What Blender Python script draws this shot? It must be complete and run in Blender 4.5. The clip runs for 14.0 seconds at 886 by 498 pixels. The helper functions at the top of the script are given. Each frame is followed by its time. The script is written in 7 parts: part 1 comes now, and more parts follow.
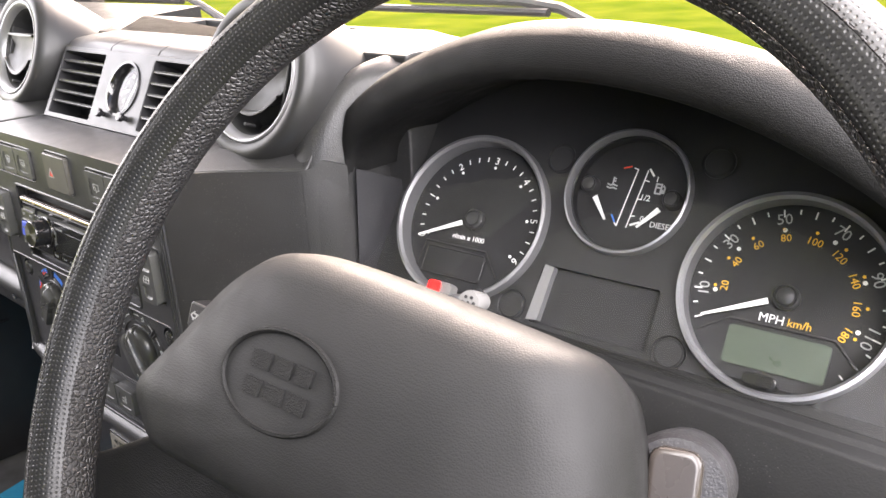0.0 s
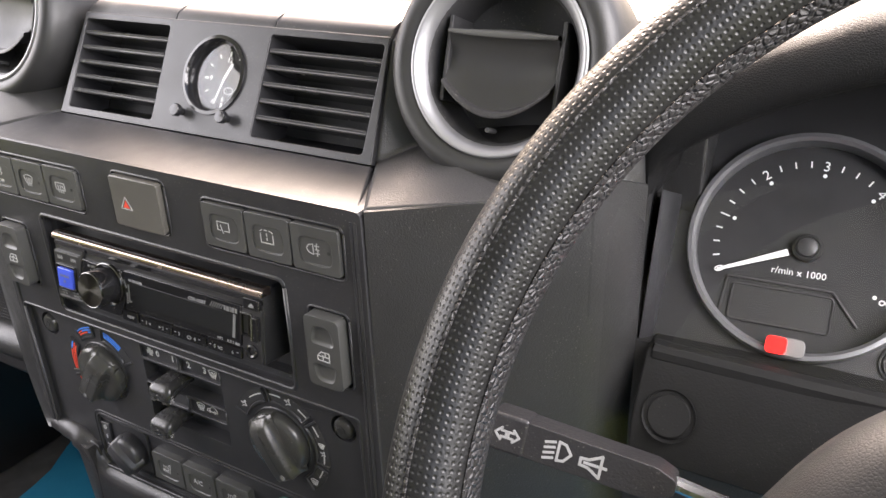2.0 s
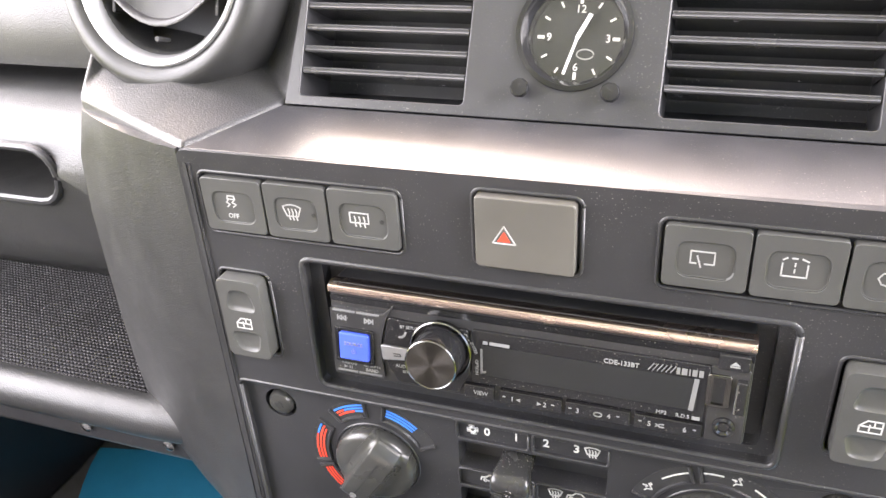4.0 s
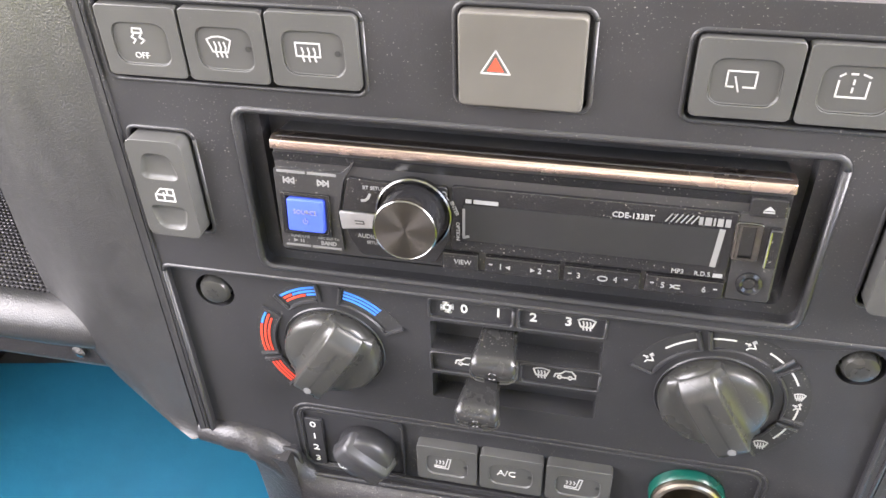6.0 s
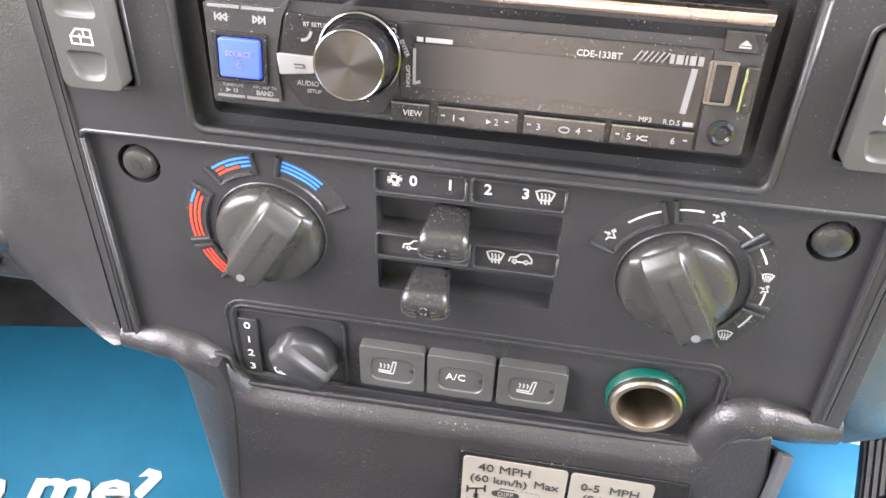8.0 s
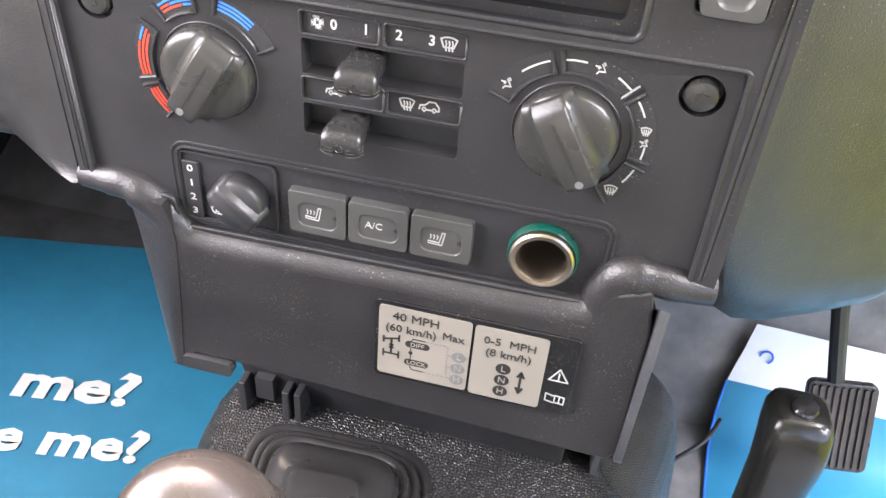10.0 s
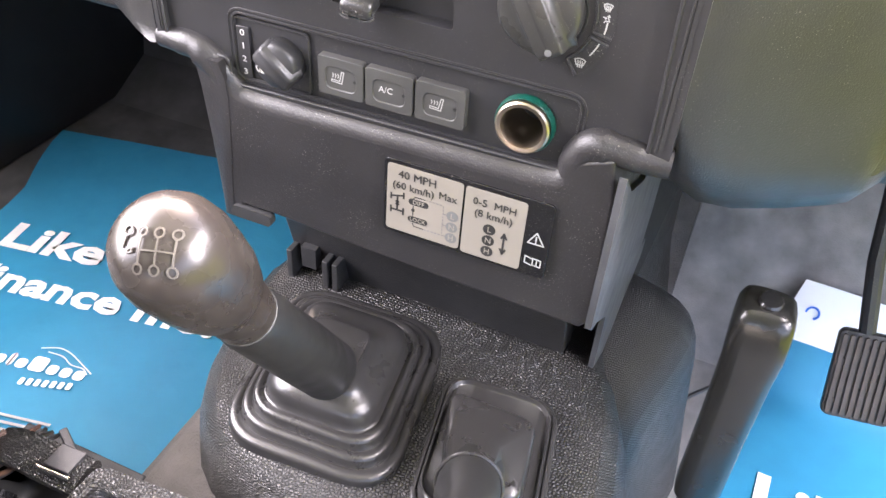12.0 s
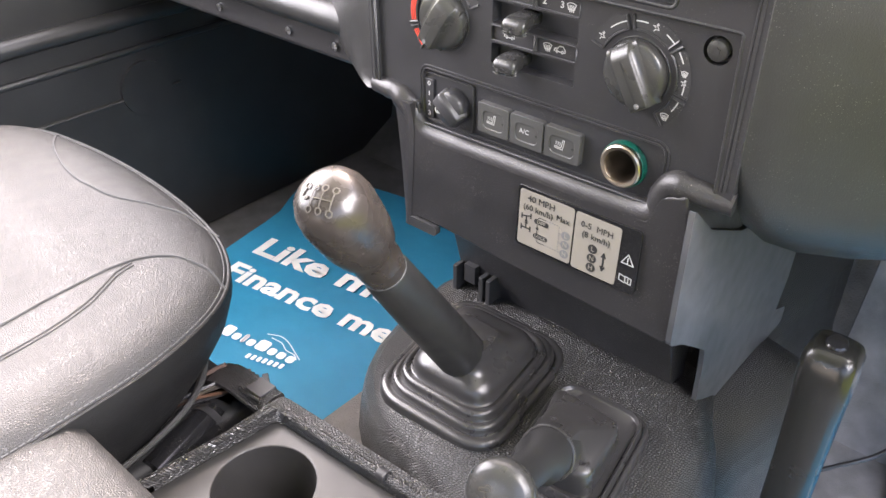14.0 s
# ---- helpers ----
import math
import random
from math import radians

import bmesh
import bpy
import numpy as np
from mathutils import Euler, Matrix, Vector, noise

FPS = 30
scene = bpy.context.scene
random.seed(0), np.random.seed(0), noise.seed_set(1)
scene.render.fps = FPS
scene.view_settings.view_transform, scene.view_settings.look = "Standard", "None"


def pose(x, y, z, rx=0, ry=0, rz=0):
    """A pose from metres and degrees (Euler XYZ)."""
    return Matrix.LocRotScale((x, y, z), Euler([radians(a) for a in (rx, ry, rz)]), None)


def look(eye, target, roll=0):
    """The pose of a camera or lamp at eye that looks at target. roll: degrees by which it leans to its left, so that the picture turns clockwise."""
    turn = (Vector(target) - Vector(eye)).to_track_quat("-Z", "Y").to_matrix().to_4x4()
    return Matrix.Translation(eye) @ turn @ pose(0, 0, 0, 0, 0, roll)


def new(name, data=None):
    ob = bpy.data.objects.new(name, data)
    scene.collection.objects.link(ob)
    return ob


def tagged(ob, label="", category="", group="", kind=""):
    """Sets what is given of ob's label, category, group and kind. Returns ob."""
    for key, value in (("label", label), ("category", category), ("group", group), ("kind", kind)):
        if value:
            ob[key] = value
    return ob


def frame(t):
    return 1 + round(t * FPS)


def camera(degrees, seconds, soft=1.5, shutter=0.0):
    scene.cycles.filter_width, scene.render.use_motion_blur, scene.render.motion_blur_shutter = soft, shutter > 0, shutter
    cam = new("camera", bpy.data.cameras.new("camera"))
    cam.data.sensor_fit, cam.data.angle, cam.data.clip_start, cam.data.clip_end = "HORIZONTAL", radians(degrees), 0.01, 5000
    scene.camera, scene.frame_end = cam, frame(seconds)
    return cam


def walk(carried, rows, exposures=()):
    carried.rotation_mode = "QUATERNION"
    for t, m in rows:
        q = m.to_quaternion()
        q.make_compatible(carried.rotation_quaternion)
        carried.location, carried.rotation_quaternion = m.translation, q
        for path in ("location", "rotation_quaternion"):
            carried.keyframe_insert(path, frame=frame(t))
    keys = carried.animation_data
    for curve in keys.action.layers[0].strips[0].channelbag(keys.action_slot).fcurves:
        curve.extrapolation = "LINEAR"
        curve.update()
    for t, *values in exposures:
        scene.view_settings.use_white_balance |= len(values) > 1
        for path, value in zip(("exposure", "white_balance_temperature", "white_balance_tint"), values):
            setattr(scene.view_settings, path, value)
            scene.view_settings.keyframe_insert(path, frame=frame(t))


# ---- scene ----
cam = camera(57.6, 14.0)
PATH = [
    (0, (0.64756, -0.2566, 0.22009), (-0.6049, 1.1288, -0.4954), -2.35),
    (0.5, (0.59563, -0.23403, 0.23455), (-0.5474, 1.2364, -0.4944), -2.80),
    (1, (0.52153, -0.22142, 0.23818), (-0.4557, 1.3144, -0.5903), -3.91),
    (1.5, (0.45153, -0.23616, 0.2403), (-0.4934, 1.3077, -0.6103), -3.80),
    (2, (0.3555, -0.2656, 0.21933), (-0.5736, 1.2882, -0.6307), -1.69),
    (2.5, (0.26755, -0.28584, 0.23613), (-0.6555, 1.2641, -0.6273), -1.12),
    (2.7, (0.23558, -0.2963, 0.24861), (-0.6813, 1.2481, -0.6313), -2.56),
    (4.8, (0.02453, -0.21762, 0.17288), (-0.4343, 1.3987, -0.912), -2.32),
    (5, (0.02494, -0.21492, 0.17171), (-0.4128, 1.3793, -0.9539), -2.41),
    (5.5, (0.02712, -0.21546, 0.16757), (-0.3631, 1.3448, -1.0212), -2.25),
    (6, (0.02602, -0.22024, 0.15765), (-0.3375, 1.3358, -1.0451), -1.76),
    (6.5, (0.02091, -0.2284, 0.14143), (-0.3157, 1.3254, -1.0719), -1.03),
    (7, (0.01951, -0.23037, 0.13587), (-0.2844, 1.332, -1.0752), 0.07),
    (7.5, (0.02374, -0.22973, 0.1177), (-0.2612, 1.34, -1.0884), 0.83),
    (8, (0.02848, -0.22937, 0.10401), (-0.217, 1.3535, -1.0935), 1.86),
    (8.2, (0.03069, -0.23015, 0.09765), (-0.2059, 1.3484, -1.1074), 2.07),
    (10.3, (0.09582, -0.28608, 0.07832), (-0.2078, 1.263, -1.1498), 5.42),
    (10.5, (0.10238, -0.29021, 0.08171), (-0.2195, 1.2378, -1.1679), 5.26),
    (11, (0.12123, -0.31252, 0.08211), (-0.2845, 1.1525, -1.2176), 4.41),
    (11.5, (0.13767, -0.32286, 0.07479), (-0.3363, 1.1173, -1.2295), 4.25),
    (12, (0.17077, -0.33821, 0.07136), (-0.3786, 1.0972, -1.2085), 4.24),
    (12.5, (0.20723, -0.35107, 0.07477), (-0.456, 1.0513, -1.1876), 3.40),
    (13, (0.23873, -0.38025, 0.08185), (-0.5873, 0.9551, -1.157), 1.25),
    (13.5, (0.25526, -0.39865, 0.08332), (-0.6672, 0.8997, -1.1264), 0.90),
    (14, (0.29635, -0.41071, 0.10576), (-0.807, 0.8242, -1.0156), -0.36),
]
walk(cam, [(t, look(eye, target, roll)) for t, eye, target, roll in PATH], [(0.0, 2.7, 7000, 20), (0.5, 2.0, 7000, 20), (1.0, 2.38, 7000, 20), (1.5, 2.5, 7000, 20), (2.0, 2.5, 7000, 20), (2.7, 3.1, 7000, 21), (5.0, 3.95, 7000, 21), (5.5, 3.97, 7000, 21), (6.0, 4.08, 7000, 22), (6.5, 4.28, 7000, 23), (8.2, 4.33, 7000, 22), (10.5, 4.0, 7000, 24), (11.0, 3.95, 7000, 24), (12.5, 4.2, 7000, 26), (13.0, 4.25, 7000, 25), (13.5, 3.98, 7000, 24), (14.0, 3.75, 7000, 22)])

# ---- world, sun, exposure ----
world = bpy.data.worlds.new("sky")
scene.world = world
world.use_nodes = True
wn = world.node_tree
sky = wn.nodes.new("ShaderNodeTexSky")
sky.sky_type = "NISHITA"
sky.sun_disc = False
sky.sun_elevation = radians(33)
sky.sun_rotation = radians(-29)
sky.air_density, sky.dust_density, sky.ozone_density = 1.0, 8.0, 1.0
wn.links.new(sky.outputs[0], wn.nodes["Background"].inputs[0])
wn.nodes["Background"].inputs[1].default_value = 0.14

sun_lamp = bpy.data.lights.new("sun", "SUN")
sun_lamp.energy, sun_lamp.angle, sun_lamp.color = 2.0, radians(24), (1.0, 0.985, 0.965)
sun = new("sun", sun_lamp)
sun.matrix_world = look((0, 0, 0), (0.36, -0.76, -0.54))

# sky light in the open doorway and the passenger's window
for x, y, z, deep, high, watts in ((0.775, -0.04, 0.36, 0.70, 0.60, 5.3), (-0.775, -0.31, 0.28, 1.05, 0.70, 3.2)):
    lamp = bpy.data.lights.new("window_light", "AREA")
    lamp.shape, lamp.size, lamp.size_y, lamp.energy, lamp.color = "RECTANGLE", deep, high, watts, (0.93, 0.97, 1.0)
    new("window_light", lamp).matrix_world = look((x, y, z), (0, y, z - 0.75))


# ---- materials ----
def material(name, base, rough=0.5, metal=0.0, grain=0.0, bump=0.0, vary=0.15, dust=0.0, coat=0.0, spec=0.5, cells=False, gap_shade=0.0, lay=None):
    """A procedural surface: broad tone variation, fine grain relief (grain = cells per metre) and specks of dust."""
    m = bpy.data.materials.new(name)
    m.use_nodes = True
    nt = m.node_tree
    b = nt.nodes["Principled BSDF"]
    b.inputs["Metallic"].default_value = metal
    b.inputs["Coat Weight"].default_value = coat
    b.inputs["Specular IOR Level"].default_value = spec
    at = nt.nodes.new("ShaderNodeTexCoord").outputs["Object"]

    def noise_of(scale, detail=3.0):
        n = nt.nodes.new("ShaderNodeTexNoise")
        n.inputs["Scale"].default_value, n.inputs["Detail"].default_value = scale, detail
        nt.links.new(at, n.inputs["Vector"])
        return n.outputs["Fac"]

    def ramp(value, a, z, low, high):
        n = nt.nodes.new("ShaderNodeMapRange")
        n.inputs[1].default_value, n.inputs[2].default_value = a, z
        n.inputs[3].default_value, n.inputs[4].default_value = low, high
        nt.links.new(value, n.inputs[0])
        return n.outputs[0]

    def blend(fac, a, z):
        n = nt.nodes.new("ShaderNodeMix")
        n.data_type = "RGBA"
        nt.links.new(fac, n.inputs[0])
        for socket, v in ((n.inputs[6], a), (n.inputs[7], z)):
            if isinstance(v, tuple):
                socket.default_value = (*v, 1)
            else:
                nt.links.new(v, socket)
        return n.outputs[2]

    lo = tuple(c * (1 - vary) for c in base)
    hi = tuple(min(1, c * (1 + vary)) for c in base)
    tone = blend(ramp(noise_of(22, 4), 0.3, 0.7, 0, 1), lo, hi)
    if dust:
        speck = ramp(noise_of(1300, 2), 0.66, 0.74, 0, 1)
        where = ramp(noise_of(35, 2), 0.4, 0.65, 0.0, dust)
        both = nt.nodes.new("ShaderNodeMath")
        both.operation = "MULTIPLY"
        nt.links.new(speck, both.inputs[0])
        nt.links.new(where, both.inputs[1])
        tone = blend(both.outputs[0], tone, (0.32, 0.3, 0.27))
    nt.links.new(tone, b.inputs["Base Color"])
    nt.links.new(ramp(noise_of(60, 5), 0.3, 0.7, max(0.02, rough * 0.85), min(1, rough * 1.15)), b.inputs["Roughness"])
    if bump:
        if cells:
            g = nt.nodes.new("ShaderNodeTexVoronoi")
            g.feature = "DISTANCE_TO_EDGE"
            g.inputs["Scale"].default_value, g.inputs["Randomness"].default_value = grain, 0.75
            nt.links.new(at, g.inputs["Vector"])
            if lay is not None:
                # pebbles laid over a raised hump: sideways and lengthways distance along its skin
                g.voronoi_dimensions = "2D"
                axes = nt.nodes.new("ShaderNodeSeparateXYZ")
                nt.links.new(at, axes.inputs[0])
                skin = nt.nodes.new("ShaderNodeCombineXYZ")
                steps = []
                for kind, a, z in (("SUBTRACT", axes.outputs[0], lay), ("ABSOLUTE", None, 0.0), ("SUBTRACT", None, axes.outputs[2]), ("ADD", axes.outputs[1], axes.outputs[2])):
                    n = nt.nodes.new("ShaderNodeMath")
                    n.operation = kind
                    nt.links.new(a or steps[-1].outputs[0], n.inputs[0])
                    if isinstance(z, float):
                        n.inputs[1].default_value = z
                    else:
                        nt.links.new(z, n.inputs[1])
                    steps.append(n)
                nt.links.new(steps[2].outputs[0], skin.inputs[0])
                nt.links.new(steps[3].outputs[0], skin.inputs[1])
                nt.links.new(skin.outputs[0], g.inputs["Vector"])
            soft = nt.nodes.new("ShaderNodeMapRange")
            soft.interpolation_type = "SMOOTHSTEP"
            soft.inputs[1].default_value, soft.inputs[2].default_value = 0.0, 0.30 if cells is True else cells
            nt.links.new(g.outputs["Distance"], soft.inputs[0])
            height = soft.outputs[0]
            # shade in the gaps between grain cells, painted into the base colour
            if gap_shade:
                nt.links.new(blend(height, tuple(c * gap_shade for c in base), tone), b.inputs["Base Color"])
        else:
            height = noise_of(grain, 3)
        bn = nt.nodes.new("ShaderNodeBump")
        bn.inputs["Strength"].default_value, bn.inputs["Distance"].default_value = bump, (0.5 if lay is None else 0.42) / grain
        nt.links.new(height, bn.inputs["Height"])
        nt.links.new(bn.outputs[0], b.inputs["Normal"])
    return m


def glowing(name, colour, strength):
    m = material(name, colour, 0.3)
    b = m.node_tree.nodes["Principled BSDF"]
    b.inputs["Emission Color"].default_value = (*colour, 1)
    b.inputs["Emission Strength"].default_value = strength
    return m


def glass(name, tint=(1, 1, 1), ior=1.45, rough=0.0):
    """A thin clear pane: it lets light straight through and mirrors by Fresnel."""
    m = bpy.data.materials.new(name)
    m.use_nodes = True
    nt = m.node_tree
    nt.nodes.remove(nt.nodes["Principled BSDF"])
    clear, gloss = nt.nodes.new("ShaderNodeBsdfTransparent"), nt.nodes.new("ShaderNodeBsdfGlossy")
    clear.inputs[0].default_value, gloss.inputs["Roughness"].default_value = (*tint, 1), rough
    mix, face = nt.nodes.new("ShaderNodeMixShader"), nt.nodes.new("ShaderNodeLayerWeight")
    face.inputs[0].default_value = 0.5
    steep, scale = nt.nodes.new("ShaderNodeMath"), nt.nodes.new("ShaderNodeMath")
    steep.operation, scale.operation = "POWER", "MULTIPLY_ADD"
    steep.inputs[1].default_value = 5
    r0 = ((ior - 1) / (ior + 1)) ** 2
    scale.inputs[1].default_value, scale.inputs[2].default_value = 0.8, r0
    nt.links.new(face.outputs["Facing"], steep.inputs[0])
    nt.links.new(steep.outputs[0], scale.inputs[0])
    nt.links.new(scale.outputs[0], mix.inputs[0])
    nt.links.new(clear.outputs[0], mix.inputs[1])
    nt.links.new(gloss.outputs[0], mix.inputs[2])
    nt.links.new(mix.outputs[0], nt.nodes["Material Output"].inputs[0])
    return m


def leather_rim(name, punched):
    """Rim leather over the ring's own UV (u: metres round the rim, v: metres round the tube): rows of punched dimples."""
    m = material(name, (0.008, 0.008, 0.008) if punched else (0.022, 0.021, 0.021), 0.36 if punched else 0.40, spec=0.30, grain=520 if punched else 380, bump=0.06 if punched else 0.7, vary=0.2, cells=True)
    if punched:
        nt = m.node_tree
        b = nt.nodes["Principled BSDF"]
        uv = nt.nodes.new("ShaderNodeUVMap")
        cell = nt.nodes.new("ShaderNodeTexVoronoi")
        cell.voronoi_dimensions, cell.feature = "2D", "F1"
        cell.inputs["Scale"].default_value, cell.inputs["Randomness"].default_value = 400, 0.14
        nt.links.new(uv.outputs[0], cell.inputs["Vector"])
        hole = nt.nodes.new("ShaderNodeMapRange")
        hole.inputs[1].default_value, hole.inputs[2].default_value = 0.08, 0.32
        nt.links.new(cell.outputs["Distance"], hole.inputs[0])
        bn = nt.nodes.new("ShaderNodeBump")
        bn.inputs["Strength"].default_value, bn.inputs["Distance"].default_value = 0.55, 0.0004
        old = b.inputs["Normal"].links[0].from_socket
        nt.links.new(old, bn.inputs["Normal"])
        nt.links.new(hole.outputs[0], bn.inputs["Height"])
        nt.links.new(bn.outputs[0], b.inputs["Normal"])
        # pale dimple centres are highlights painted into the colour, not worn leather
        worn = nt.nodes.new("ShaderNodeMapRange")
        worn.inputs[1].default_value, worn.inputs[2].default_value = 0.08, 0.26
        worn.inputs[3].default_value, worn.inputs[4].default_value = 0.22, 0.0
        nt.links.new(cell.outputs["Distance"], worn.inputs[0])
        pale = nt.nodes.new("ShaderNodeMix")
        pale.data_type = "RGBA"
        pale.inputs[7].default_value = (0.045, 0.044, 0.043, 1)
        nt.links.new(worn.outputs[0], pale.inputs[0])
        nt.links.new(b.inputs["Base Color"].links[0].from_socket, pale.inputs[6])
        nt.links.new(pale.outputs[2], b.inputs["Base Color"])
    return m


BLACK = material("moulded black plastic", (0.023, 0.022, 0.023), 0.36, grain=900, bump=0.45, dust=0.95)
SMOOTH = material("smooth satin black plastic", (0.024, 0.024, 0.026), 0.38, grain=1400, bump=0.2, dust=0.6)
GRAINED = material("grained dash skin", (0.024, 0.024, 0.024), 0.37, grain=1200, bump=0.65, dust=0.5)
SKIN = material("soft hood skin", (0.008, 0.008, 0.008), 0.58, spec=0.16, grain=950, bump=0.35, cells=True)
PODSKIN = material("fine-grained vent pod skin", (0.018, 0.018, 0.018), 0.44, grain=1300, bump=0.2, spec=0.45)
DARK = material("dark recess plastic", (0.020, 0.020, 0.021), 0.6, grain=1500, bump=0.1, dust=0.7)
# pebble gaps painted almost black in place of shade
TUNNEL = material("pebble-grained vinyl", (0.054, 0.052, 0.050), 0.33, grain=400, bump=0.85, cells=0.36, gap_shade=0.04, spec=0.65, lay=-0.02)
RUBBER = material("black rubber gaiter", (0.027, 0.026, 0.026), 0.30, spec=0.65, grain=2500, bump=0.03, vary=0.08)
SHAFT = material("dull black lever sleeve", (0.017, 0.017, 0.017), 0.40, grain=1800, bump=0.06, vary=0.1)
DULL = material("dull moulded dash plastic", (0.012, 0.012, 0.012), 0.58, spec=0.22, grain=900, bump=0.3, dust=0.2)
KEY = material("grey switch plastic", (0.055, 0.055, 0.053), 0.42, grain=2200, bump=0.08, dust=0.2)
SLAT = material("satin louvre plastic", (0.065, 0.065, 0.066), 0.24)
BRAKE = material("polished handbrake plastic", (0.014, 0.014, 0.013), 0.24)
TRAY = material("brownish grey tray plastic", (0.024, 0.023, 0.022), 0.42, grain=1500, bump=0.15)
ENGRAVED = material("engraved knob lines", (0.075, 0.066, 0.055), 0.4)
STITCH = material("grey stitching thread", (0.10, 0.10, 0.10), 0.7)
HAZARD = material("greyish brown switch plastic", (0.085, 0.08, 0.071), 0.42, grain=2200, bump=0.06)
KNOB = material("worn knob plastic", (0.032, 0.032, 0.030), 0.29, grain=1800, bump=0.08, dust=0.4)
SHIFT = material("polished gear knob plastic", (0.030, 0.025, 0.022), 0.27, grain=1400, bump=0.1, vary=0.25)
INK = material("white print", (0.8, 0.8, 0.78), 0.5)
# console flank: light from the doorway put into a paler base colour
FLANK = material("satin side panel with painted door light", (0.060, 0.062, 0.068), 0.34, grain=1400, bump=0.12, dust=0.5)
PRINT = material("off-white print", (0.5, 0.5, 0.49), 0.5)
DUSTY = material("dusty gloss knob plastic", (0.020, 0.020, 0.020), 0.27, grain=1800, bump=0.08, dust=0.9)
RADIOINK = material("dull radio print", (0.20, 0.20, 0.20), 0.5)
GREYINK = material("pale grey print", (0.38, 0.38, 0.375), 0.5)
DIMINK = material("dull grey print", (0.13, 0.13, 0.13), 0.5)
AMBER = material("amber print", (0.78, 0.42, 0.03), 0.5)
RED = material("red print", (0.75, 0.06, 0.03), 0.5)
BLUE = material("blue print", (0.03, 0.2, 0.75), 0.5)
BLACKINK = material("black print", (0.02, 0.02, 0.02), 0.5)
# chrome whose tan reflection is put into the base colour
TANCHROME = material("chrome with painted tan reflection", (0.56, 0.45, 0.40), 0.26, metal=1.0, vary=0.1)
STEEL = material("spun steel", (0.45, 0.45, 0.45), 0.25, metal=1.0, vary=0.1)
DARKSTEEL = material("dark spun metal", (0.16, 0.16, 0.155), 0.24, metal=1.0, vary=0.12)
SILVER = material("satin silver ring", (0.30, 0.30, 0.31), 0.44, metal=0.75, vary=0.05)
BRASS = material("worn pale brass", (0.44, 0.38, 0.31), 0.32, metal=1.0, vary=0.2)
GLOSS = material("gloss black plastic", (0.012, 0.012, 0.013), 0.14, dust=0.8)
CAP = material("dull grey-black hub plastic", (0.030, 0.030, 0.031), 0.38)
RADIO = material("radio front plastic", (0.02, 0.02, 0.021), 0.34, dust=0.7)
DISPLAY = material("unlit display", (0.016, 0.0165, 0.017), 0.16)
LCD = material("unlit green display", (0.062, 0.078, 0.06), 0.3)
DIAL = material("matt dial face", (0.012, 0.012, 0.013), 0.65)
CLUSTER = material("cluster mask plastic", (0.014, 0.014, 0.015), 0.5, grain=2000, bump=0.08)
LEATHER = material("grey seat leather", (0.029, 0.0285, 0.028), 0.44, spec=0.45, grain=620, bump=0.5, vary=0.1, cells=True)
# same leather as the top; the side's shade is put in its colour
SEATSHADE = material("seat leather with painted shade", (0.011, 0.011, 0.011), 0.45, spec=0.35, grain=750, bump=0.35, vary=0.1, cells=True)
THREAD = material("dark seam thread", (0.045, 0.045, 0.045), 0.7)
PAPER = material("blue printed paper", (0.014, 0.215, 0.365), 0.5, grain=60, bump=0.08, vary=0.06, spec=0.3)
WHITEPAPER = material("white printed paper", (0.8, 0.82, 0.84), 0.35, vary=0.04)
CARPET = material("dark grey carpet", (0.19, 0.185, 0.182), 0.95, grain=700, bump=1.0, vary=0.35, dust=0.9)
FELT = material("black carpet", (0.068, 0.067, 0.069), 0.95, grain=900, bump=0.8, vary=0.3, dust=0.3)
PLATE = material("champagne label", (0.22, 0.20, 0.172), 0.4, vary=0.05)
MICGREY = material("pale grey microphone", (0.19, 0.185, 0.18), 0.5)
GREEN = glowing("green light guide", (0.0, 0.055, 0.04), 0.003)
LAMPRED = glowing("red warning lamp", (1.0, 0.010, 0.008), 0.6)
BLUEKEY = glowing("blue backlit key", (0.045, 0.09, 0.55), 0.024)
GLASS = glass("clear lens", ior=1.25)
CLOCKGLASS = glass("clock glass", ior=1.7)
WINDOW = glass("window glass", ior=1.25)
ROOFLINING = material("pale grey headlining", (0.75, 0.75, 0.73), 0.9)
RIMSMOOTH = leather_rim("grained rim leather", False)
RIMDOTS = leather_rim("punched rim leather", True)


def grass():
    m = material("sunlit meadow grass", (0.08, 0.15, 0.012), 0.9, vary=0.3, spec=0.0)
    nt = m.node_tree
    b = nt.nodes["Principled BSDF"]
    n = nt.nodes.new("ShaderNodeTexNoise")
    n.inputs["Scale"].default_value, n.inputs["Detail"].default_value = 0.9, 8
    nt.links.new(nt.nodes["Texture Coordinate"].outputs["Object"], n.inputs["Vector"])
    r = nt.nodes.new("ShaderNodeValToRGB")
    r.color_ramp.elements[0].position, r.color_ramp.elements[0].color = 0.35, (0.055, 0.088, 0.006, 1)
    r.color_ramp.elements[1].position, r.color_ramp.elements[1].color = 0.7, (0.115, 0.130, 0.014, 1)
    nt.links.new(n.outputs["Fac"], r.inputs[0])
    nt.links.new(r.outputs[0], b.inputs["Base Color"])
    return m


GRASS = grass()


# ---- building tools ----
def frame_of(origin, right, up):
    """The matrix of a working plane: u right, v up, w out of it."""
    r, u = Vector(right).normalized(), Vector(up)
    u = (u - r * u.dot(r)).normalized()
    n = r.cross(u)
    m = Matrix((r, u, n)).transposed().to_4x4()
    m.translation = Vector(origin)
    return m


def thing(name, at, label, category, group=""):
    e = new(name)
    e.empty_display_size = 0.02
    e.matrix_world = Matrix.Translation(at)
    return tagged(e, label, category, group)


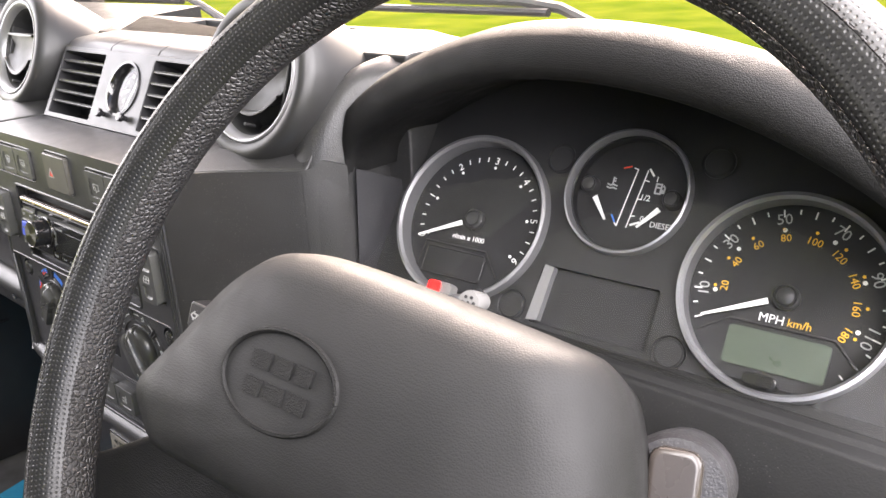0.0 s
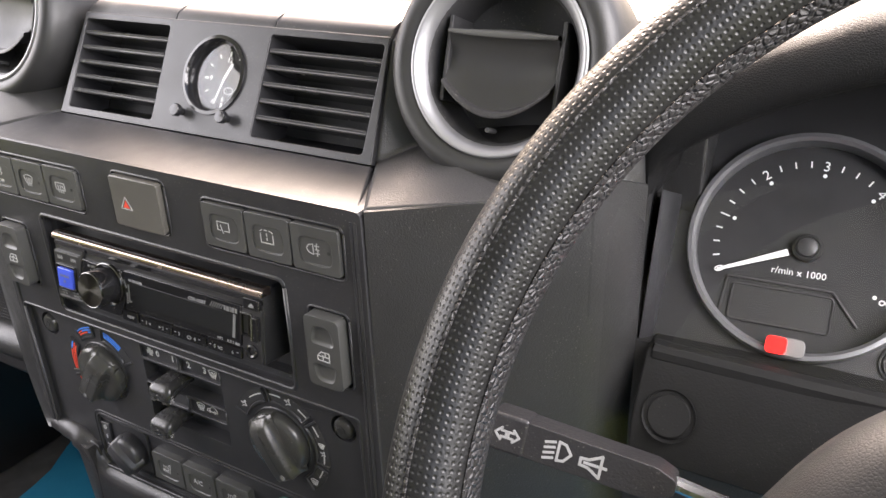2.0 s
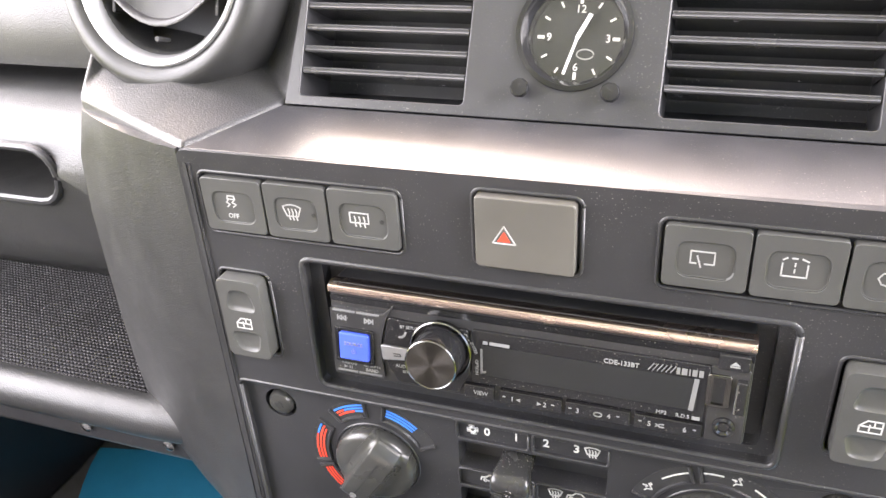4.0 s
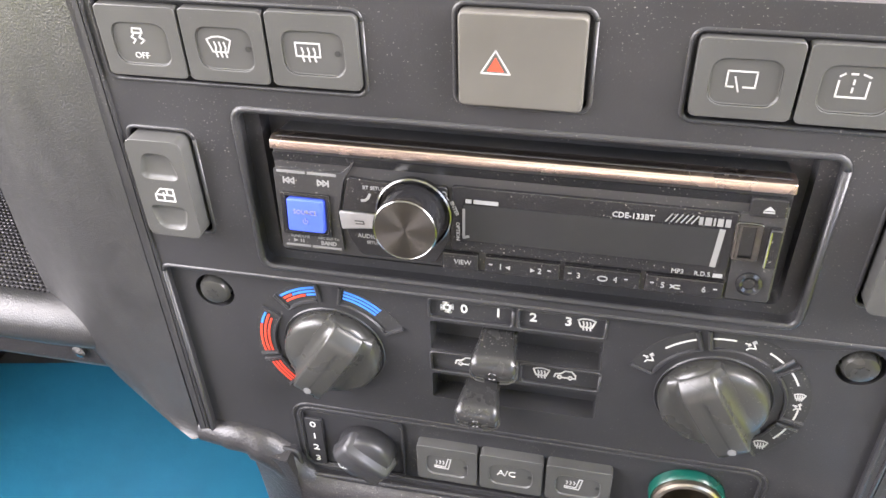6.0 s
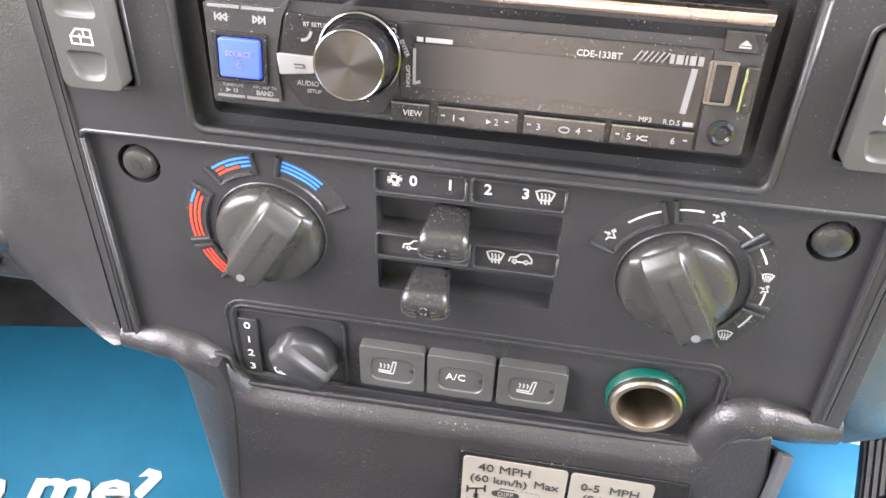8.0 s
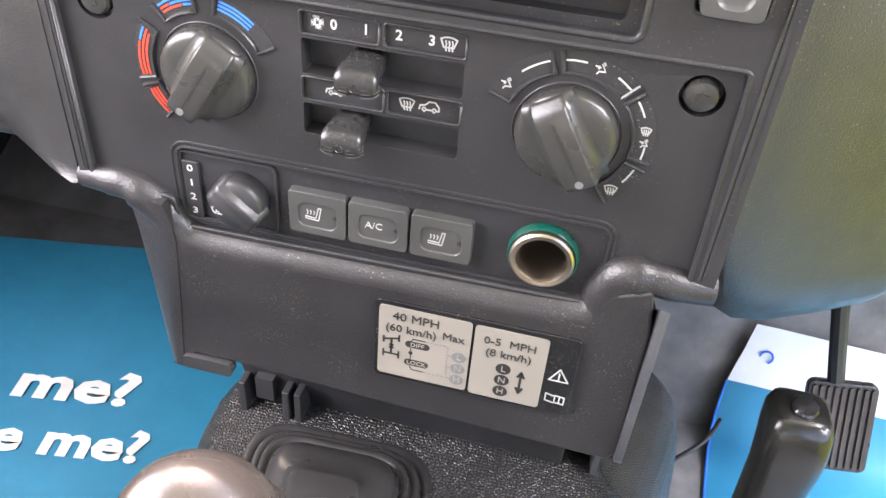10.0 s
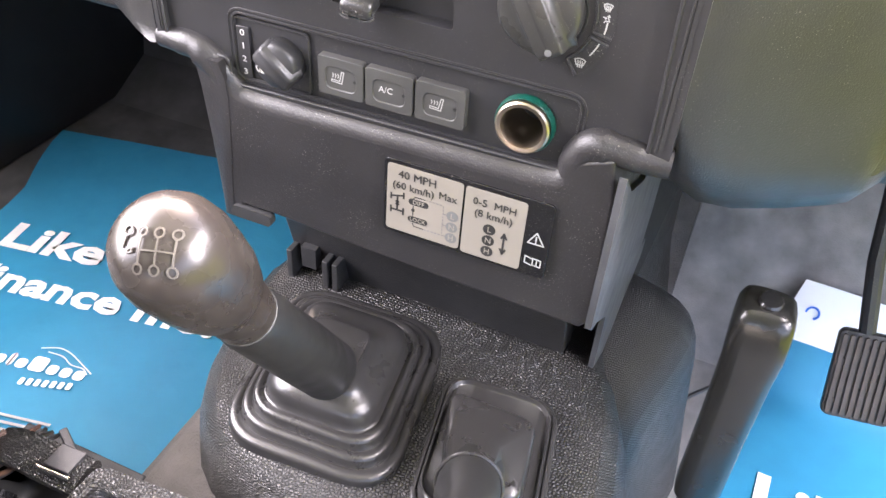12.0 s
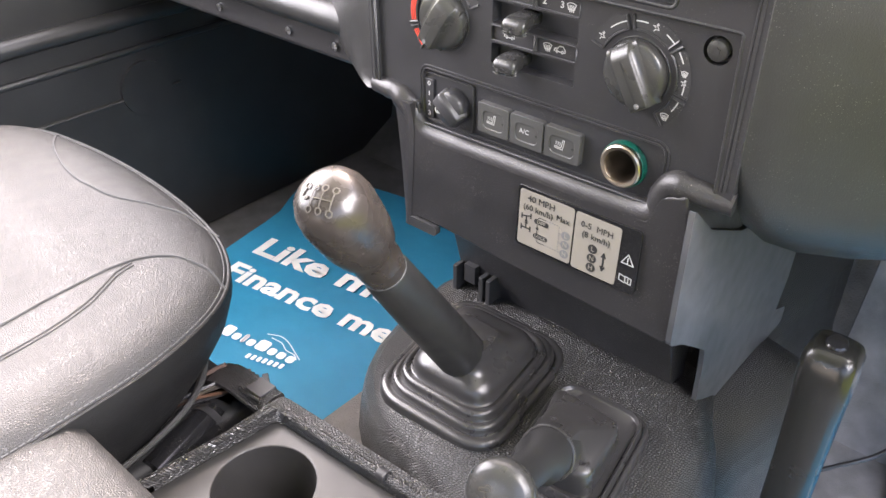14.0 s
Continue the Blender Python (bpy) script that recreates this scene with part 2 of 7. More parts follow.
def part(name, bm, mat, parent=None, label="", m=None, bevel=0.0, segments=2, sharp=35):
    """Links a bmesh as one mesh object under a thing or a part."""
    if m is not None:
        bm.transform(m)
    bmesh.ops.recalc_face_normals(bm, faces=bm.faces)
    limit = radians(sharp)
    for e in bm.edges:
        if not bevel and len(e.link_faces) == 2 and e.calc_face_angle(0) > limit:
            e.smooth = False
    for f in bm.faces:
        f.smooth = True
    me = bpy.data.meshes.new(name)
    bm.to_mesh(me)
    bm.free()
    me.materials.append(mat)
    ob = new(name, me)
    if parent is not None:
        bpy.context.view_layer.update()
        ob.parent = parent
        ob.matrix_parent_inverse = parent.matrix_world.inverted()
    if bevel:
        b = ob.modifiers.new("rounded edges", "BEVEL")
        b.width, b.segments, b.limit_method, b.angle_limit = bevel, segments, "ANGLE", radians(32)
        b.harden_normals = True
        b.use_clamp_overlap = True
    if label:
        ob["label"] = label
    return ob


def single(name, bm, mat, label, category, kind="", group="", **rest):
    return tagged(part(name, bm, mat, None, **rest), label, category, group, kind)


def block(u0, u1, v0, v1, w0, w1, bm=None):
    bm = bm or bmesh.new()
    bmesh.ops.create_cube(bm, size=1, matrix=Matrix.Translation(((u0 + u1) / 2, (v0 + v1) / 2, (w0 + w1) / 2)) @ Matrix.Diagonal((abs(u1 - u0), abs(v1 - v0), abs(w1 - w0), 1)))
    return bm


def rounded(u0, v0, u1, v1, r, n=4):
    """The outline of a rounded rectangle."""
    out = []
    for cu, cv, a in ((u1 - r, v1 - r, 0), (u0 + r, v1 - r, 90), (u0 + r, v0 + r, 180), (u1 - r, v0 + r, 270)):
        out += [(cu + r * math.cos(radians(a + 90 * k / n)), cv + r * math.sin(radians(a + 90 * k / n))) for k in range(n + 1)]
    return out


def round_corners(pts, r, n=4):
    """A polygon with every corner rounded by about r (a number, or one for each corner)."""
    out, count = [], len(pts)
    for i, p in enumerate(pts):
        p, a, b = Vector(p), Vector(pts[i - 1]), Vector(pts[(i + 1) % count])
        ri = r[i] if isinstance(r, (list, tuple)) else r
        da, db = a - p, b - p
        s = p + da.normalized() * min(ri, da.length * 0.45)
        e = p + db.normalized() * min(ri, db.length * 0.45)
        for k in range(n + 1):
            t = k / n
            out.append(tuple(s * (1 - t) ** 2 + p * 2 * t * (1 - t) + e * t * t))
    return out


def ellipse(cu, cv, a, b, n=32):
    return [(cu + a * math.cos(2 * math.pi * k / n), cv + b * math.sin(2 * math.pi * k / n)) for k in range(n)]


def slab(outline, w0, w1, bm=None):
    """A polygon pulled from depth w0 to w1."""
    bm = bm or bmesh.new()
    low = [bm.verts.new((u, v, w0)) for u, v in outline]
    high = [bm.verts.new((u, v, w1)) for u, v in outline]
    bm.faces.new(high)
    bm.faces.new(low[::-1])
    for i in range(len(low)):
        j = (i + 1) % len(low)
        bm.faces.new((low[i], low[j], high[j], high[i]))
    return bm


def loft(rings, closed=True, caps=True, bm=None):
    """Faces between rings of 3D points with one count; closed: each ring is a loop."""
    bm = bm or bmesh.new()
    rows = [[bm.verts.new(p) for p in ring] for ring in rings]
    n = len(rows[0])
    for a, b in zip(rows, rows[1:]):
        for i in range(n if closed else n - 1):
            j = (i + 1) % n
            bm.faces.new((a[i], a[j], b[j], b[i]))
    if caps and closed:
        bm.faces.new(rows[0][::-1])
        bm.faces.new(rows[-1])
    return bm


def lathe(profile, n=40, cu=0.0, cv=0.0, bm=None, caps=True):
    """A turned shape about w: profile of (radius, w)."""
    rings = [[(cu + r * math.cos(2 * math.pi * k / n), cv + r * math.sin(2 * math.pi * k / n), w) for k in range(n)] for r, w in profile]
    return loft(rings, True, caps, bm)


def tube(path, radius, n=10, bm=None, flat=1.0, caps=True):
    """A round bar along 3D points; radius a number or one for each point."""
    pts = [Vector(p) for p in path]
    rings, side = [], None
    for i, p in enumerate(pts):
        d = (pts[min(i + 1, len(pts) - 1)] - pts[max(i - 1, 0)]).normalized()
        if side is None:
            side = d.orthogonal().normalized()
        side = (side - d * side.dot(d)).normalized()
        up = d.cross(side)
        r = radius[i] if isinstance(radius, (list, tuple)) else radius
        rings.append([p + side * r * math.cos(2 * math.pi * k / n) + up * r * flat * math.sin(2 * math.pi * k / n) for k in range(n)])
    return loft(rings, True, caps, bm)


def smooth_path(pts, n=6):
    """A curve through points."""
    p = [Vector(q) for q in pts]
    p = [p[0] * 2 - p[1]] + p + [p[-1] * 2 - p[-2]]
    out = []
    for i in range(1, len(p) - 2):
        for k in range(n):
            t = k / n
            out.append(0.5 * (2 * p[i] + (p[i + 1] - p[i - 1]) * t + (2 * p[i - 1] - 5 * p[i] + 4 * p[i + 1] - p[i + 2]) * t * t + (3 * p[i] - p[i - 1] - 3 * p[i + 1] + p[i + 2]) * t ** 3))
    return out + [p[-2]]


def stroke(lines, width, w=0.0, thick=0.0002, bm=None):
    """Printed lines: each a polyline of (u, v), drawn as flat strips."""
    bm = bm or bmesh.new()
    for line in lines:
        for a, b in zip(line, line[1:]):
            a, b = Vector(a), Vector(b)
            d = b - a
            if d.length < 1e-7:
                continue
            d.normalize()
            s, d = Vector((-d.y, d.x)) * width / 2, d * width * 0.35
            slab([tuple(a - d - s), tuple(b + d - s), tuple(b + d + s), tuple(a - d + s)], w, w + thick, bm)
    return bm


def moved(bm, m):
    bm.transform(m)
    return bm


def carve(bm, *cutters):
    """The body less its cutters."""
    made = []
    for b in (bm, *cutters):
        bmesh.ops.recalc_face_normals(b, faces=b.faces)
        me = bpy.data.meshes.new("working")
        b.to_mesh(me)
        b.free()
        made.append(new("working", me))
    for c in made[1:]:
        mod = made[0].modifiers.new("cut", "BOOLEAN")
        mod.object, mod.operation, mod.solver = c, "DIFFERENCE", "EXACT"
    bpy.context.view_layer.update()
    got = bpy.data.meshes.new_from_object(made[0].evaluated_get(bpy.context.evaluated_depsgraph_get()))
    out = bmesh.new()
    out.from_mesh(got)
    for o in made:
        me = o.data
        bpy.data.objects.remove(o)
        bpy.data.meshes.remove(me)
    bpy.data.meshes.remove(got)
    bmesh.ops.remove_doubles(out, verts=out.verts, dist=1e-6)
    return out


def letters(body, size, m, u, v, mat, parent, w=0.0, align="CENTER", turn=0.0, squeeze=1.0, name="lettering", bold=0.0):
    """Flat lettering on a working plane; size is the height of a capital."""
    c = bpy.data.curves.new("lettering", "FONT")
    c.body, c.size, c.align_x, c.align_y, c.resolution_u = body, size / 0.7, align, "CENTER", 2
    c.extrude, c.offset = 0.00012, bold
    o = new("lettering", c)
    bpy.context.view_layer.update()
    me = bpy.data.meshes.new_from_object(o.evaluated_get(bpy.context.evaluated_depsgraph_get()))
    bpy.data.objects.remove(o)
    bpy.data.curves.remove(c)
    bm = bmesh.new()
    bm.from_mesh(me)
    bpy.data.meshes.remove(me)
    bm.transform(Matrix.Translation((u, v, w + 0.0002)) @ Matrix.Rotation(radians(turn), 4, "Z") @ Matrix.Diagonal((squeeze, 1, 1, 1)))
    return part(name, bm, mat, parent, m=m)


def bars(spots, height, m, mat, parent, w=0.0, name="print_bar"):
    """Plain bars in place of writing: (u0, u1, v) each."""
    bm = bmesh.new()
    for u0, u1, v in spots:
        block(u0, u1, v - height / 2, v + height / 2, w, w + 0.0002, bm)
    return part(name, bm, mat, parent, m=m)


ICONS = {
    "screen": [[(-1, 0.6), (1, 0.6), (1, -0.5), (-1, -0.5), (-1, 0.6)], [(-0.5, 0.2), (-0.4, -0.2), (-0.5, -0.5), (-0.4, -0.9)], [(0, 0.2), (0.1, -0.2), (0, -0.5), (0.1, -0.9)], [(0.5, 0.2), (0.6, -0.2), (0.5, -0.5), (0.6, -0.9)]],
    "front": [[(-1, 0.5), (-0.5, 0.72), (0, 0.78), (0.5, 0.72), (1, 0.5), (0.62, -0.5), (-0.62, -0.5), (-1, 0.5)], [(-0.4, 0.3), (-0.3, -0.1), (-0.4, -0.5), (-0.3, -0.9)], [(0, 0.3), (0.1, -0.1), (0, -0.5), (0.1, -0.9)], [(0.4, 0.3), (0.5, -0.1), (0.4, -0.5), (0.5, -0.9)]],
    "wiper": [[(-1, 0.6), (1, 0.6), (1, -0.6), (0.2, -0.6)], [(-0.5, -0.6), (-1, -0.6), (-1, 0.6)], [(-0.1, -0.95), (-0.45, 0.15)]],
    "washer": [[(-1, 0.4), (-1, -0.8), (1, -0.8), (1, 0.4)], [(-1, 0.75), (-0.7, 0.95)], [(-0.3, 0.95), (0.1, 0.95)], [(0.5, 0.95), (1, 0.75)], [(0, 0.5), (0, 0.2)], [(0, -0.1), (0, -0.4)]],
    "fog": [[(0.1, 0.7), (0.1, -0.7), (-0.6, -0.5), (-0.9, 0), (-0.6, 0.5), (0.1, 0.7)], [(0.4, 0.5), (1, 0.5)], [(0.4, 0), (1, 0)], [(0.4, -0.5), (1, -0.5)], [(0.7, 0.8), (0.6, 0.3), (0.8, -0.2), (0.7, -0.8)]],
    "skid": [[(-0.6, 0.4), (-0.5, 0.9), (0.5, 0.9), (0.6, 0.4), (-0.6, 0.4)], [(-0.5, 0.2), (-0.8, -0.1), (-0.3, -0.4), (-0.7, -0.8)], [(0.4, 0.2), (0.1, -0.1), (0.7, -0.4), (0.2, -0.8)]],
    "car_window": [[(-1, -0.7), (-1, 0), (-0.35, 0.7), (1, 0.7), (1, -0.7), (-1, -0.7)], [(-1, 0), (1, 0)], [(0.3, 0.7), (0.3, 0)], [(-0.1, 0.2), (-0.1, -0.5)]],
    "seat": [[(-0.95, -0.45), (0.30, -0.55), (0.62, 0.9), (0.95, 0.9), (0.62, -0.85), (-0.95, -0.75), (-0.95, -0.45)], [(-0.75, 0.45), (-0.65, 0.2), (-0.75, -0.1)], [(-0.35, 0.45), (-0.25, 0.2), (-0.35, -0.1)], [(0.05, 0.45), (0.15, 0.2), (0.05, -0.1)]],
    "lamp": [[(0, 0.7), (0, -0.7), (0.5, -0.6), (0.95, 0), (0.5, 0.6), (0, 0.7)], [(-0.3, 0.6), (-1, 0.4)], [(-0.3, 0.2), (-1, 0)], [(-0.3, -0.2), (-1, -0.4)], [(-0.3, -0.6), (-1, -0.8)]],
    "horn": [[(-0.9, 0.25), (-0.3, 0.3), (0.6, 0.8), (0.6, -0.8), (-0.3, -0.3), (-0.9, -0.25), (-0.9, 0.25)], [(-0.6, 0), (0.5, 0)], [(0.6, 0), (1, 0)]],
    "arrows": [[(-0.1, 0.25), (-0.5, 0.25), (-0.5, 0.5), (-1, 0), (-0.5, -0.5), (-0.5, -0.25), (-0.1, -0.25), (-0.1, 0.25)], [(0.1, 0.25), (0.5, 0.25), (0.5, 0.5), (1, 0), (0.5, -0.5), (0.5, -0.25), (0.1, -0.25), (0.1, 0.25)]],
    "saloon": [[(-1, -0.3), (-0.9, 0.1), (-0.4, 0.2), (0, 0.6), (0.6, 0.6), (1, 0.1), (1, -0.3), (0.75, -0.3)], [(-0.2, -0.3), (0.3, -0.3)], [(-0.7, -0.3), (-0.6, -0.1), (-0.4, -0.1), (-0.3, -0.3), (-0.5, -0.5), (-0.7, -0.3)], [(0.3, -0.3), (0.45, -0.1), (0.6, -0.1), (0.75, -0.3), (0.5, -0.5), (0.3, -0.3)]],
    "occupant": [[(-0.1, 0.6), (0.2, 0.9), (0.4, 0.6), (0.1, 0.4), (-0.1, 0.6)], [(0.1, 0.3), (0.5, -0.5), (-0.4, -0.5), (-0.7, -0.9)], [(-1, 0.3), (-0.3, 0.1)], [(-0.5, 0.3), (-0.3, 0.1), (-0.55, -0.1)]],
    "fan": [[(0, 0), (-0.5, 0.8), (0.2, 0.8), (0, 0)], [(0, 0), (0.8, 0.5), (0.8, -0.2), (0, 0)], [(0, 0), (0.5, -0.8), (-0.2, -0.8), (0, 0)], [(0, 0), (-0.8, -0.5), (-0.8, 0.2), (0, 0)]],
    "triangle": [[(-1, -0.75), (1, -0.75), (0, 0.9), (-1, -0.75)]],
    "book": [[(-1, 0.6), (-0.1, 0.4), (0, 0.5), (1, 0.4), (1, -0.6), (0, -0.5), (-0.1, -0.6), (-1, -0.4), (-1, 0.6)], [(0, 0.5), (0, -0.5)], [(0.5, 0.25), (0.5, -0.4)]],
    "prev": [[(-0.9, 0.5), (-0.9, -0.5)], [(0, 0.5), (-0.7, 0), (0, -0.5), (0, 0.5)], [(0.9, 0.5), (0.15, 0), (0.9, -0.5), (0.9, 0.5)]],
    "pump": [[(-0.8, -0.8), (0.1, -0.8), (0.1, 0.8), (-0.8, 0.8), (-0.8, -0.8)], [(-0.6, 0.2), (-0.1, 0.2)], [(0.1, -0.2), (0.4, -0.2), (0.4, -0.6), (0.7, -0.6), (0.7, 0.3), (0.4, 0.6)]],
    "coolant": [[(0, 0.9), (0, -0.2)], [(0, 0.7), (0.35, 0.7)], [(0, 0.3), (0.35, 0.3)], [(-0.8, -0.3), (-0.3, -0.45), (0.2, -0.3), (0.8, -0.45)], [(-0.8, -0.8), (-0.3, -0.95), (0.2, -0.8), (0.8, -0.95)]],
}


def icon(kind, u, v, size, m, mat, parent, width=0.0006, w=0.0, turn=0.0):
    """A printed symbol of that half width."""
    c, s = math.cos(radians(turn)), math.sin(radians(turn))
    lines = [[(u + size * (x * c - y * s), v + size * (x * s + y * c)) for x, y in line] for line in ICONS[kind]]
    return part("symbol", stroke(lines, width, w), mat, parent, m=m)


# ---- setting ----
FLOOR = -0.60
bm = bmesh.new()
bmesh.ops.create_grid(bm, x_segments=60, y_segments=60, size=300)
for v in bm.verts:
    far = max(0.0, v.co.xy.length - 6)
    v.co.z = 0.25 * noise.noise(v.co / 9) * min(1, far / 10)
single("ground", bm, GRASS, "bright green meadow grass round the parked vehicle", "grass", "structure", m=Matrix.Translation((0, 0, -1.25)))

single("floor", block(-0.80, 0.80, -2.7, 0.72, FLOOR - 0.03, FLOOR - 0.004), FELT, "black carpeted footwell floor of the cab", "floor", "structure")
# toe boards and bulkhead
bm = loft([[(x, 0.50, FLOOR - 0.01), (x, 0.60, FLOOR + 0.04), (x, 0.66, -0.30), (x, 0.58, -0.05), (x, 0.42, 0.06), (x, 0.42, 0.085), (x, 0.50, 0.080), (x, 0.72, -0.15), (x, 0.72, FLOOR - 0.03)] for x in (-0.74, -0.16)])
single("wall_front_passenger", bm, FELT, "black carpeted bulkhead of the passenger footwell", "bulkhead", "structure", sharp=25)
bm = loft([[(x, 0.36, FLOOR - 0.01), (x, 0.392, FLOOR + 0.035), (x, 0.425, FLOOR + 0.13), (x, 0.47, -0.36), (x, 0.54, -0.26), (x, 0.56, -0.05), (x, 0.42, 0.06), (x, 0.42, 0.085), (x, 0.50, 0.080), (x, 0.72, -0.15), (x, 0.72, FLOOR - 0.03)] for x in (0.1725, 0.74)])
single("wall_front_driver", bm, CARPET, "worn grey carpeted bulkhead of the driver's footwell", "bulkhead", "structure", sharp=25)
bm = loft([[(x, 0.36, FLOOR - 0.01), (x, 0.392, FLOOR + 0.035), (x, 0.425, FLOOR + 0.13), (x, 0.47, -0.36), (x, 0.54, -0.26), (x, 0.56, -0.05), (x, 0.42, 0.06), (x, 0.42, 0.085), (x, 0.50, 0.080), (x, 0.72, -0.15), (x, 0.72, FLOOR - 0.03)] for x in (-0.159, 0.172)])
single("wall_front_tunnel", bm, material("dark matted felt", (0.075, 0.068, 0.063), 0.95, grain=500, bump=1.0, vary=0.35), "dark matted felt on the bulkhead beside the tunnel", "bulkhead", "structure", sharp=25)
bm = carve(block(-0.80, 0.80, -2.74, -2.70, FLOOR, 0.74), block(-0.55, 0.55, -2.9, -2.5, 0.10, 0.60))
single("wall_rear", bm, ROOFLINING, "plain grey tailgate panel with a window opening", "wall", "structure")
# unseen filler, added to keep sun and sky out of the footwells
single("cowl", block(-0.739, 0.739, 0.235, 0.44, 0.066, 0.084), FELT, "unseen dark panel blocking stray light between dash and bulkhead", "cowl", "structure")
single("ceiling", block(-0.80, 0.80, -2.74, 0.12, 0.70, 0.74), ROOFLINING, "plain grey headlining of the cab", "ceiling", "structure")
# passenger side: lower trim, window openings above it
bm = carve(block(-0.80, -0.74, -2.74, 0.72, FLOOR, 0.74), block(-0.9, -0.7, -0.88, 0.26, -0.12, 0.67), block(-0.9, -0.7, -1.75, -0.93, -0.12, 0.67), block(-0.9, -0.7, 0.44, 0.9, -0.10, 0.9))
single("wall_left", bm, GRAINED, "dark plastic passenger side with window openings", "door", "structure")
# driver's side: the door stands open
bm = carve(block(0.74, 0.80, -2.74, 0.72, FLOOR, 0.74), block(0.7, 0.9, -0.95, 0.34, FLOOR + 0.01, 0.66), block(0.7, 0.9, -1.75, -1.0, -0.12, 0.67), block(0.7, 0.9, 0.44, 0.9, -0.10, 0.9))
single("wall_right", bm, GRAINED, "dark plastic driver's side with an open doorway", "wall", "structure")
for x in (-0.75, 0.75):
    single("windscreen_pillar", tube([(x, 0.44, 0.08), (x, 0.10, 0.72)], 0.035, 8), GRAINED, "dark slim windscreen pillar", "pillar", "structure")
ob = single("windscreen", slab([(-0.72, 0), (0.72, 0), (0.70, 0.70), (-0.70, 0.70)], 0, 0.004), WINDOW, "clear flat windscreen glass", "window", "structure", m=frame_of((0, 0.43, 0.10), (1, 0, 0), (0, -0.34, 0.62)))
ob.visible_shadow = False

# ---- dashboard ----
PANEL = frame_of((0, 0.006, 0), (1, 0, 0), (0, 0, 1))
dash = thing("dashboard", (0, 0.10, -0.15), "black moulded plastic dashboard with a flat centre panel", "dashboard")

# centre fascia: flat panel with a radio recess and a sunken heater plate
outline = round_corners([(-0.1505, 0.0785), (0.1495, 0.0795), (0.1515, -0.140), (0.113, -0.143), (0.107, -0.163), (-0.100, -0.166), (-0.108, -0.152), (-0.1495, -0.149)], 0.004, 3)
body = slab(outline, -0.09, 0)
body = carve(body,
             slab(rounded(-0.0985, -0.0345, 0.0975, 0.0325, 0.004), -0.006, 0.02),
             slab(rounded(-0.0925, -0.0305, 0.0915, 0.0305, 0.003), -0.013, 0.0),
             slab(round_corners([(-0.1435, -0.0410), (0.1385, -0.0400), (0.1405, -0.139), (0.105, -0.139), (0.104, -0.160), (-0.099, -0.163), (-0.101, -0.1475), (-0.1425, -0.1475)], 0.003, 3), -0.004, 0.02),
             slab(rounded(-0.0985, -0.1600, 0.1045, -0.1195, 0.006), -0.006, 0.0),
             slab(rounded(-0.034, -0.0720, 0.034, -0.0565, 0.0012), -0.014, 0),
             slab(rounded(-0.034, -0.1000, 0.034, -0.0855, 0.0012), -0.014, 0),
             slab(rounded(-0.034, -0.0545, -0.0012, -0.0450, 0.0012), -0.0056, 0),
             slab(rounded(0.0012, -0.0545, 0.034, -0.0450, 0.0012), -0.0056, 0),
             slab(rounded(-0.034, -0.0835, 0.0012, -0.0735, 0.0012), -0.0056, 0),
             slab(rounded(0.0030, -0.0835, 0.034, -0.0735, 0.0012), -0.0056, 0),
             lathe([(0.0085, -0.012), (0.0085, 0.02)], 24, -0.1255, -0.0550), lathe([(0.0085, -0.012), (0.0085, 0.02)], 24, 0.1245, -0.0535),
             slab(rounded(-0.1415, 0.0415, -0.0505, 0.0695, 0.003), -0.008, 0.02), slab(rounded(-0.021, 0.0415, 0.020, 0.0735, 0.004), -0.008, 0.02),
             slab(rounded(0.0475, 0.0415, 0.1385, 0.0695, 0.003), -0.008, 0.02),
             slab(rounded(-0.1415, -0.0215, -0.1165, 0.0225, 0.004), -0.008, 0.02), slab(rounded(0.1125, -0.0215, 0.1375, 0.0225, 0.004), -0.008, 0.02),
             lathe([(0.0148, -0.05), (0.0148, 0.02)], 32, 0.0770, -0.1405))
part("fascia_panel", body, SMOOTH, dash, m=PANEL, bevel=0.0008)

# rounded lips round the recesses
def recess_lip(outline, w, r=0.0013, name="recess_lip"):
    part(name, tube([(u, v, w) for u, v in outline + outline[:1]], r, 8), SMOOTH, dash, m=PANEL, sharp=180)


recess_lip(rounded(-0.0990, -0.0350, 0.0980, 0.0330, 0.0045), -0.0006, 0.0015)
recess_lip(round_corners([(-0.1438, -0.0407), (0.1388, -0.0397), (0.1408, -0.1388), (0.1053, -0.1388), (0.1043, -0.1598), (-0.0993, -0.1628), (-0.1013, -0.1473), (-0.1428, -0.1473)], 0.003, 3), -0.0006, 0.0012)
for u0, v0, u1, v1 in ((-0.1418, 0.0412, -0.0502, 0.0698), (-0.0213, 0.0412, 0.0203, 0.0738), (0.0472, 0.0412, 0.1388, 0.0698), (-0.1418, -0.0218, -0.1162, 0.0228), (0.1122, -0.0218, 0.1378, 0.0228)):
    recess_lip(rounded(u0, v0, u1, v1, 0.0035), -0.0004, 0.0009, "key_lip")
for u0, v0, u1, v1 in ((-0.0342, -0.0547, -0.0010, -0.0448), (0.0010, -0.0547, 0.0342, -0.0448), (-0.0342, -0.0837, 0.0014, -0.0733), (0.0028, -0.0837, 0.0342, -0.0733)):
    recess_lip(rounded(u0, v0, u1, v1, 0.0014), -0.0040, 0.0006, "strip_lip")

